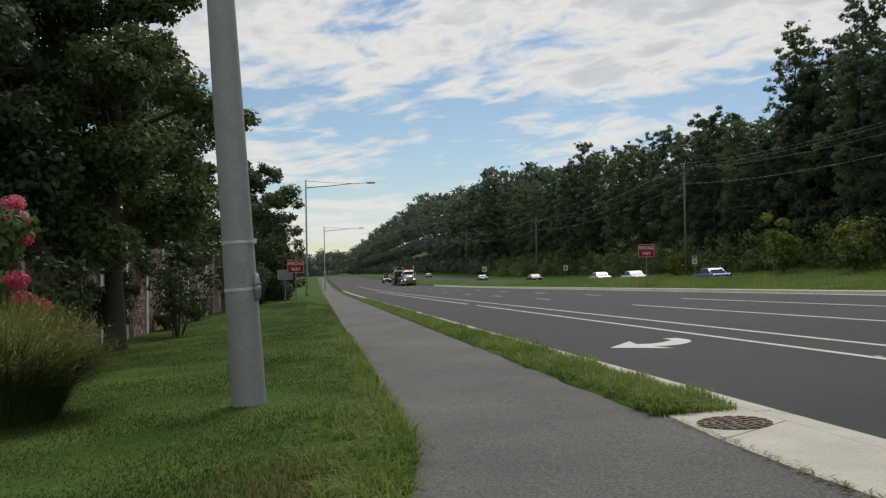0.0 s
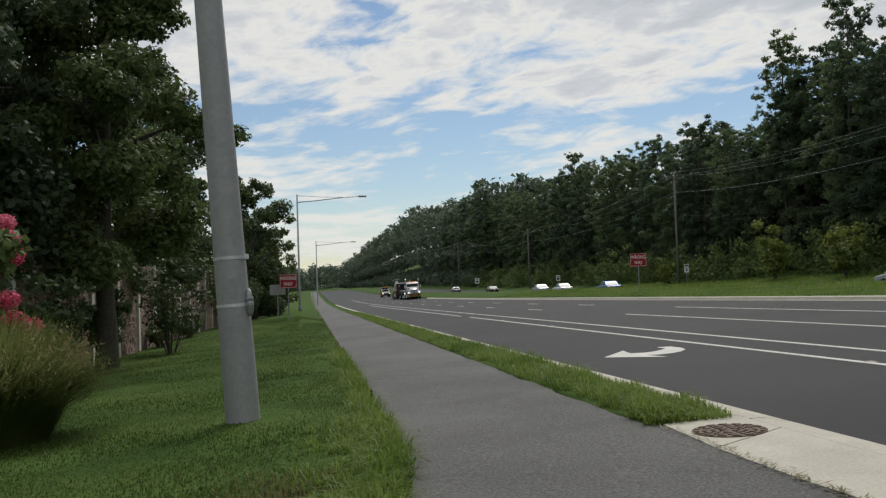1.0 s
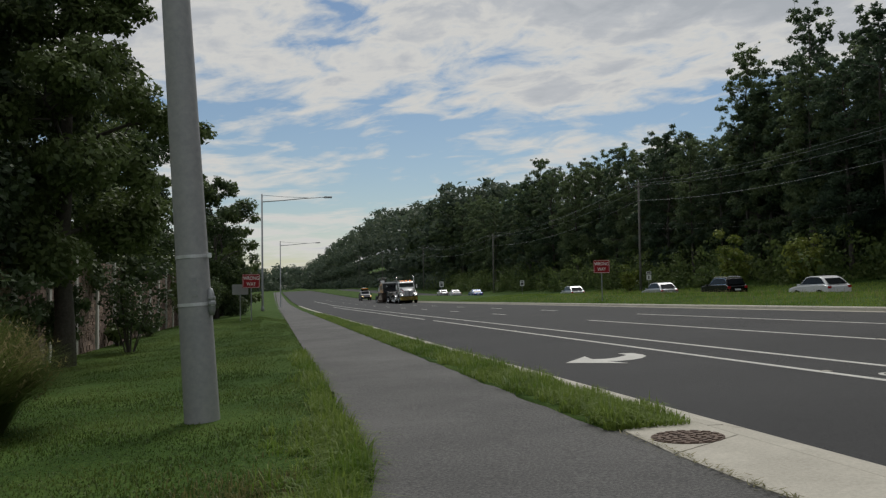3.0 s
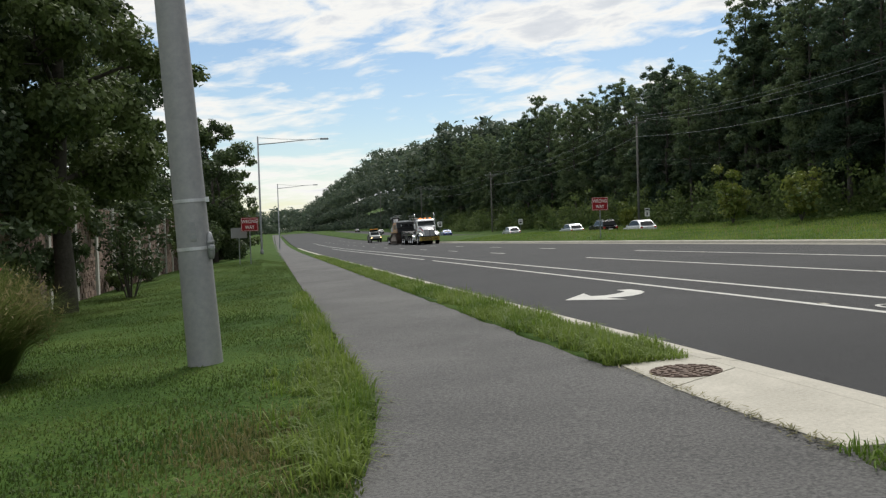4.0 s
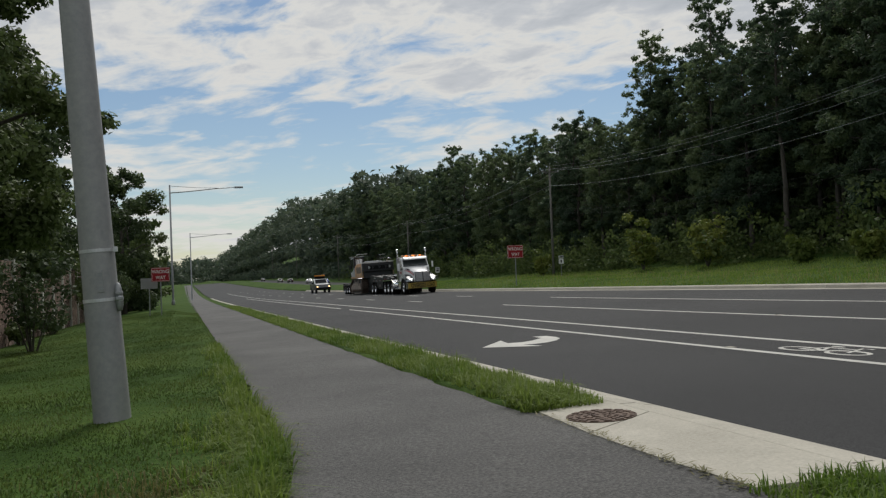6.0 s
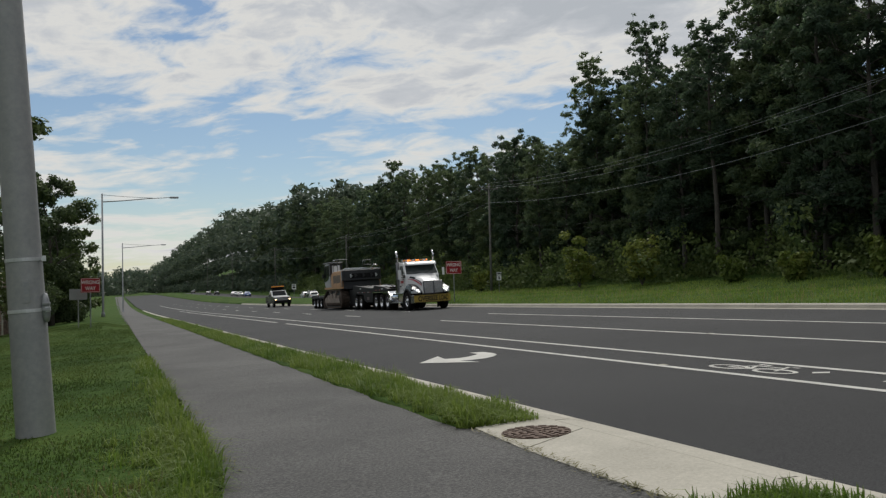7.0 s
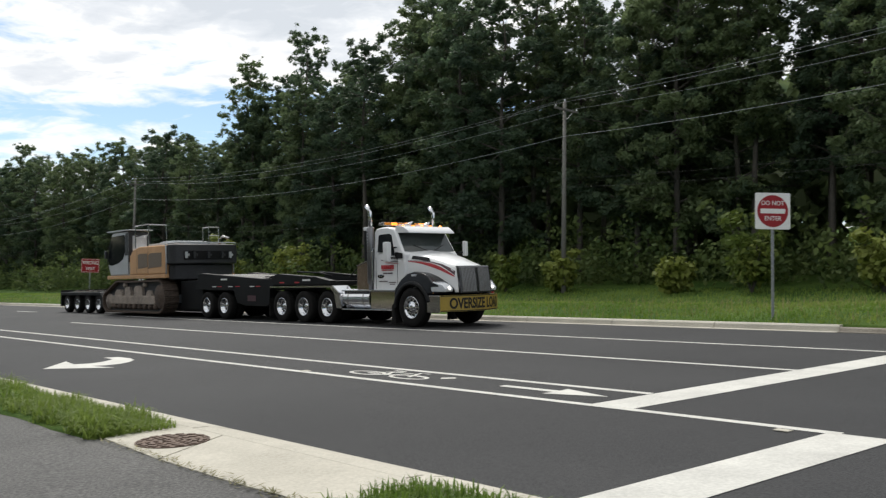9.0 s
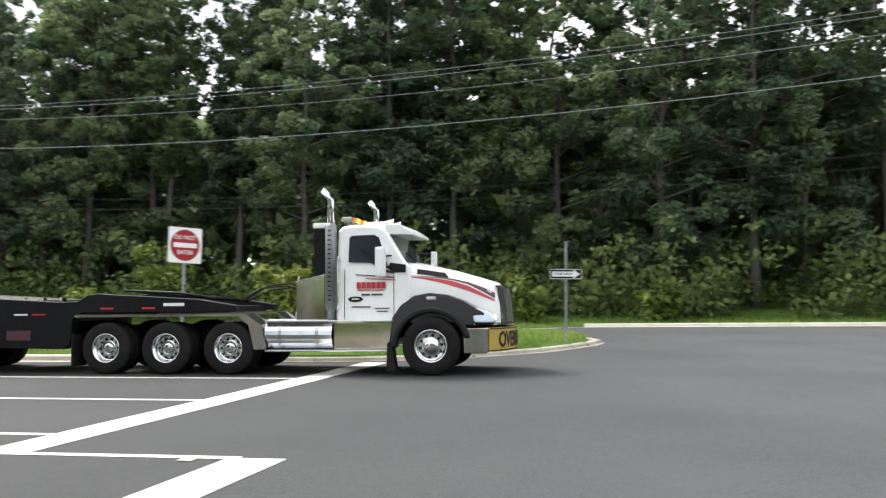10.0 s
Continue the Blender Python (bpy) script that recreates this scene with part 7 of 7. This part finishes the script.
def car(label, paint, style, who):
    """Origin under the middle; the front looks along +y."""
    suv = style == "suv"
    c = thing("car", Matrix(), label, "car", "cars on the far carriageway")
    h, L = (1.74, 2.28) if suv else ((1.55, 2.25) if style == "hatch" else (1.45, 2.35))
    belt = h * (0.63 if suv else 0.6)
    nose_z, hood_z = (0.97, 1.07) if suv else (0.83, 0.98)
    bm = bmesh.new()
    slab(bm, [(L, 0.35), (L, 0.62), (L - 0.12, belt * nose_z), (L - 1.1, belt * hood_z), (-L + 0.3, belt * 1.04), (-L, belt * 0.9), (-L, 0.4), (-L + 0.55, 0.3), (-L + 0.62, 0.55), (-L + 1.3, 0.55), (-L + 1.4, 0.25), (L - 1.4, 0.25), (L - 1.3, 0.55), (L - 0.62, 0.55), (L - 0.55, 0.3)], "x", -0.9, 0.9)
    soft(part("body", bm, paint, c), 0.07, 3)
    back = -L + (0.15 if suv or style == "hatch" else 0.75)
    bm = bmesh.new()
    roof = [(L - 1.15, belt * 0.95), (L - 1.9, h - 0.06), (L - 2.4, h), (back + (0.55 if suv else 1.0), h - 0.03), (back + (0.25 if suv else 0.62), h - (0.12 if suv else 0.15)), (back, belt * 0.98)]
    slab(bm, roof, "x", -0.85, 0.85)
    cab = soft(part("cabin", tumble(bm, belt, 0.28), paint, c), 0.06, 3)
    cy, cz = sum(p[0] for p in roof) / 6, sum(p[1] for p in roof) / 6
    for s in (-1, 1):
        bm = bmesh.new()
        slab(bm, [(cy + (y - cy) * 0.86, cz + 0.01 + (z - cz) * 0.74) for y, z in roof], "x", s * 0.852, s * 0.862)
        part("side_window", tumble(bm, belt, 0.28), DARK_GLASS, cab, "dark side windows")
        bm = bmesh.new()
        box(bm, s * 0.74 - 0.13, s * 0.74 + 0.13, -L - 0.02, -L + 0.2, belt * 0.74, belt * 0.92, 0.03)
        part("tail_light", bm, TAIL_RED, c)
        bm = bmesh.new()
        box(bm, s * 0.7 - 0.16, s * 0.7 + 0.16, L - 0.16, L + 0.02, belt * 0.62, belt * 0.76, 0.03)
        part("headlight", bm, HEADLIGHT_OFF, c)
        bm = bmesh.new()
        box(bm, s * 0.98 - 0.08, s * 0.98 + 0.08, L - 1.45, L - 1.3, belt * 0.98, belt * 1.13, 0.03)
        part("mirror", bm, paint, c)
        for y in (-L + 0.95, L - 0.95):
            wheel(c, s * 0.8, y, 0.33, 0.22, s, who, BRUSHED)
        if suv:
            bm = bmesh.new()
            tube(bm, ((s * 0.62, L - 1.9, h + 0.0), (s * 0.62, L - 2.3, h + 0.06), (s * 0.62, back + 0.6, h + 0.04), (s * 0.62, back + 0.4, h - 0.02)), 0.025, 6)
            part("roof_rail", bm, CHROME, cab)
            bm = bmesh.new()
            slab(bm, [(cy + (y - cy) * 0.88, cz + 0.01 + (z - cz) * 0.79) for y, z in roof], "x", s * 0.846, s * 0.857)
            part("window_trim", tumble(bm, belt, 0.28), CHROME, cab, "chrome window trim")
    for y0, y1, z0, z1, nm in ((L - 1.22, L - 1.86, belt, h - 0.1, "windshield"), (back + 0.03, back + (0.24 if suv else 0.6), belt * 1.04, h - (0.16 if suv else 0.19), "rear_window")):
        bm = bmesh.new()
        o = 0.03 if nm == "windshield" else -0.03
        vs = [bm.verts.new(p) for p in ((-0.7, y0 + o, z0 + 0.02), (0.7, y0 + o, z0 + 0.02), (0.6, y1 + o, z1 + 0.02), (-0.6, y1 + o, z1 + 0.02))]
        bm.faces.new(vs)
        part(nm, bm, DARK_GLASS, c)
    bm = bmesh.new()
    box(bm, -0.25, 0.25, -L - 0.012, -L + 0.02, belt * 0.6, belt * 0.72)
    part("plate", bm, SIGN_WHITE, c)
    return c


SILVER = surface("silver_paint", (0.40, 0.41, 0.43), (0.50, 0.51, 0.53), 0.3, 0.5, 1.0, 12.0, 0.0, coat=0.5)
WHITE_PAINT = surface("white_paint", (0.66, 0.67, 0.68), (0.76, 0.76, 0.76), 0.3, 0, 1.0, 12.0, 0.0, coat=0.5)
BLUE_PAINT = surface("blue_paint", (0.02, 0.07, 0.24), (0.035, 0.10, 0.32), 0.3, 0.3, 1.0, 12.0, 0.0, coat=0.5)
GREY_PAINT = surface("grey_paint", (0.06, 0.065, 0.07), (0.10, 0.105, 0.11), 0.3, 0.4, 1.0, 12.0, 0.0, coat=0.5)

TRUCK = tractor()
TRAILER = trailer()
DIGGER = excavator()
PICKUP = pickup()
# label, paint, style, metres along the road at the start, metres a second, lane
CARS = [(car(lab, paint, style, "car%d" % i), y, v, x) for i, (lab, paint, style, y, v, x) in enumerate((
    ("dark grey sedan far along the opposite carriageway", GREY_PAINT, "sedan", 292.0, 24.0, 37.0),
    ("grey sedan far along the opposite carriageway", GREY_PAINT, "sedan", 190.0, 26.0, 36.0),
    ("dark sedan driving behind the grass median", BLACK_PAINT, "sedan", 147.0, 29.0, 37.0),
    ("silver sedan driving behind the grass median", SILVER, "sedan", 111.5, 26.5, 37.0),
    ("black and white sedan driving behind the median", WHITE_PAINT, "sedan", 99.0, 26.2, 37.0),
    ("blue sedan driving behind the grass median", BLUE_PAINT, "sedan", 78.2, 26.8, 37.0),
    ("silver hatchback driving behind the grass median", SILVER, "hatch", 21.5, 27.8, 37.0),
    ("silver crossover driving behind the grass median", SILVER, "hatch", 4.5, 25.0, 37.0),
    ("black sport utility car behind the median", BLACK_PAINT, "suv", -13.0, 26.7, 37.0),
    ("pale silver crossover behind the grass median", WHITE_PAINT, "hatch", -35.0, 29.7, 37.0),
    ("black sport utility car with chrome window trim", BLACK_PAINT, "suv", -192.5, 25.8, 39.0)))]

# ---- what moves ----
# where the truck's front axle is along the road
TRUCK_T = (0.0, 1.0, 2.2, 3.5, 4.5, 5.5, 6.5, 7.5, 8.0, 8.5, 9.0, 9.3, 9.6, 9.8, 10.0)
TRUCK_Y = (168.5, 149.5, 128.2, 106.8, 90.4, 73.9, 57.6, 41.4, 33.8, 26.2, 18.5, 13.9, 9.25, 6.05, 2.86)
ESCORT_T = (0.0, 1.0, 3.5, 4.5, 5.5, 7.5, 8.5, 10.0)
ESCORT_Y = (226.0, 207.0, 161.0, 142.5, 125.0, 91.0, 74.0, 49.0)
TILT_X, TILT_Y = -math.degrees(math.atan(0.0125)), -math.degrees(math.atan(SIDE))


def on_road(x, y):
    """A pose on the banked road, at the slope that it has there."""
    slope = math.degrees(math.atan((base(y + 3) - base(y - 3)) / 6))
    return Matrix.Translation((x, y, plane(x, y))) @ pose(0, 0, 0, slope, TILT_Y, 0)


def motions():
    steps = [i / 30 for i in range(301)]

    def truck_y(t):
        return float(np.interp(t, TRUCK_T, TRUCK_Y))

    def escort_y(t):
        return float(np.interp(t, ESCORT_T, ESCORT_Y))
    knots = [i * 0.2 for i in range(51)]
    for ob in (TRUCK, TRAILER, DIGGER):
        walk(ob, [(t, on_road(17.55, truck_y(t))) for t in knots])
    walk(PICKUP, [(t, on_road(17.7, escort_y(t))) for t in knots])
    speeds = {"truck": lambda t: -truck_y(t), "pickup": lambda t: -escort_y(t)}
    for i, (ob, y, v, x) in enumerate(CARS):
        walk(ob, [(t, on_road(x, y + v * t)) for t in knots])
        speeds["car%d" % i] = lambda t, v=v: v * t
    for ob, r, who in WHEELS:
        home = ob.matrix_basis.translation.copy()
        way = speeds[who]
        turn = 1 if who in ("truck", "pickup") else -1
        d0 = way(0.0)
        walk(ob, [(t, Matrix.Translation(home) @ Matrix.Rotation(turn * (way(t) - d0) / r, 4, "X")) for t in steps])


motions()
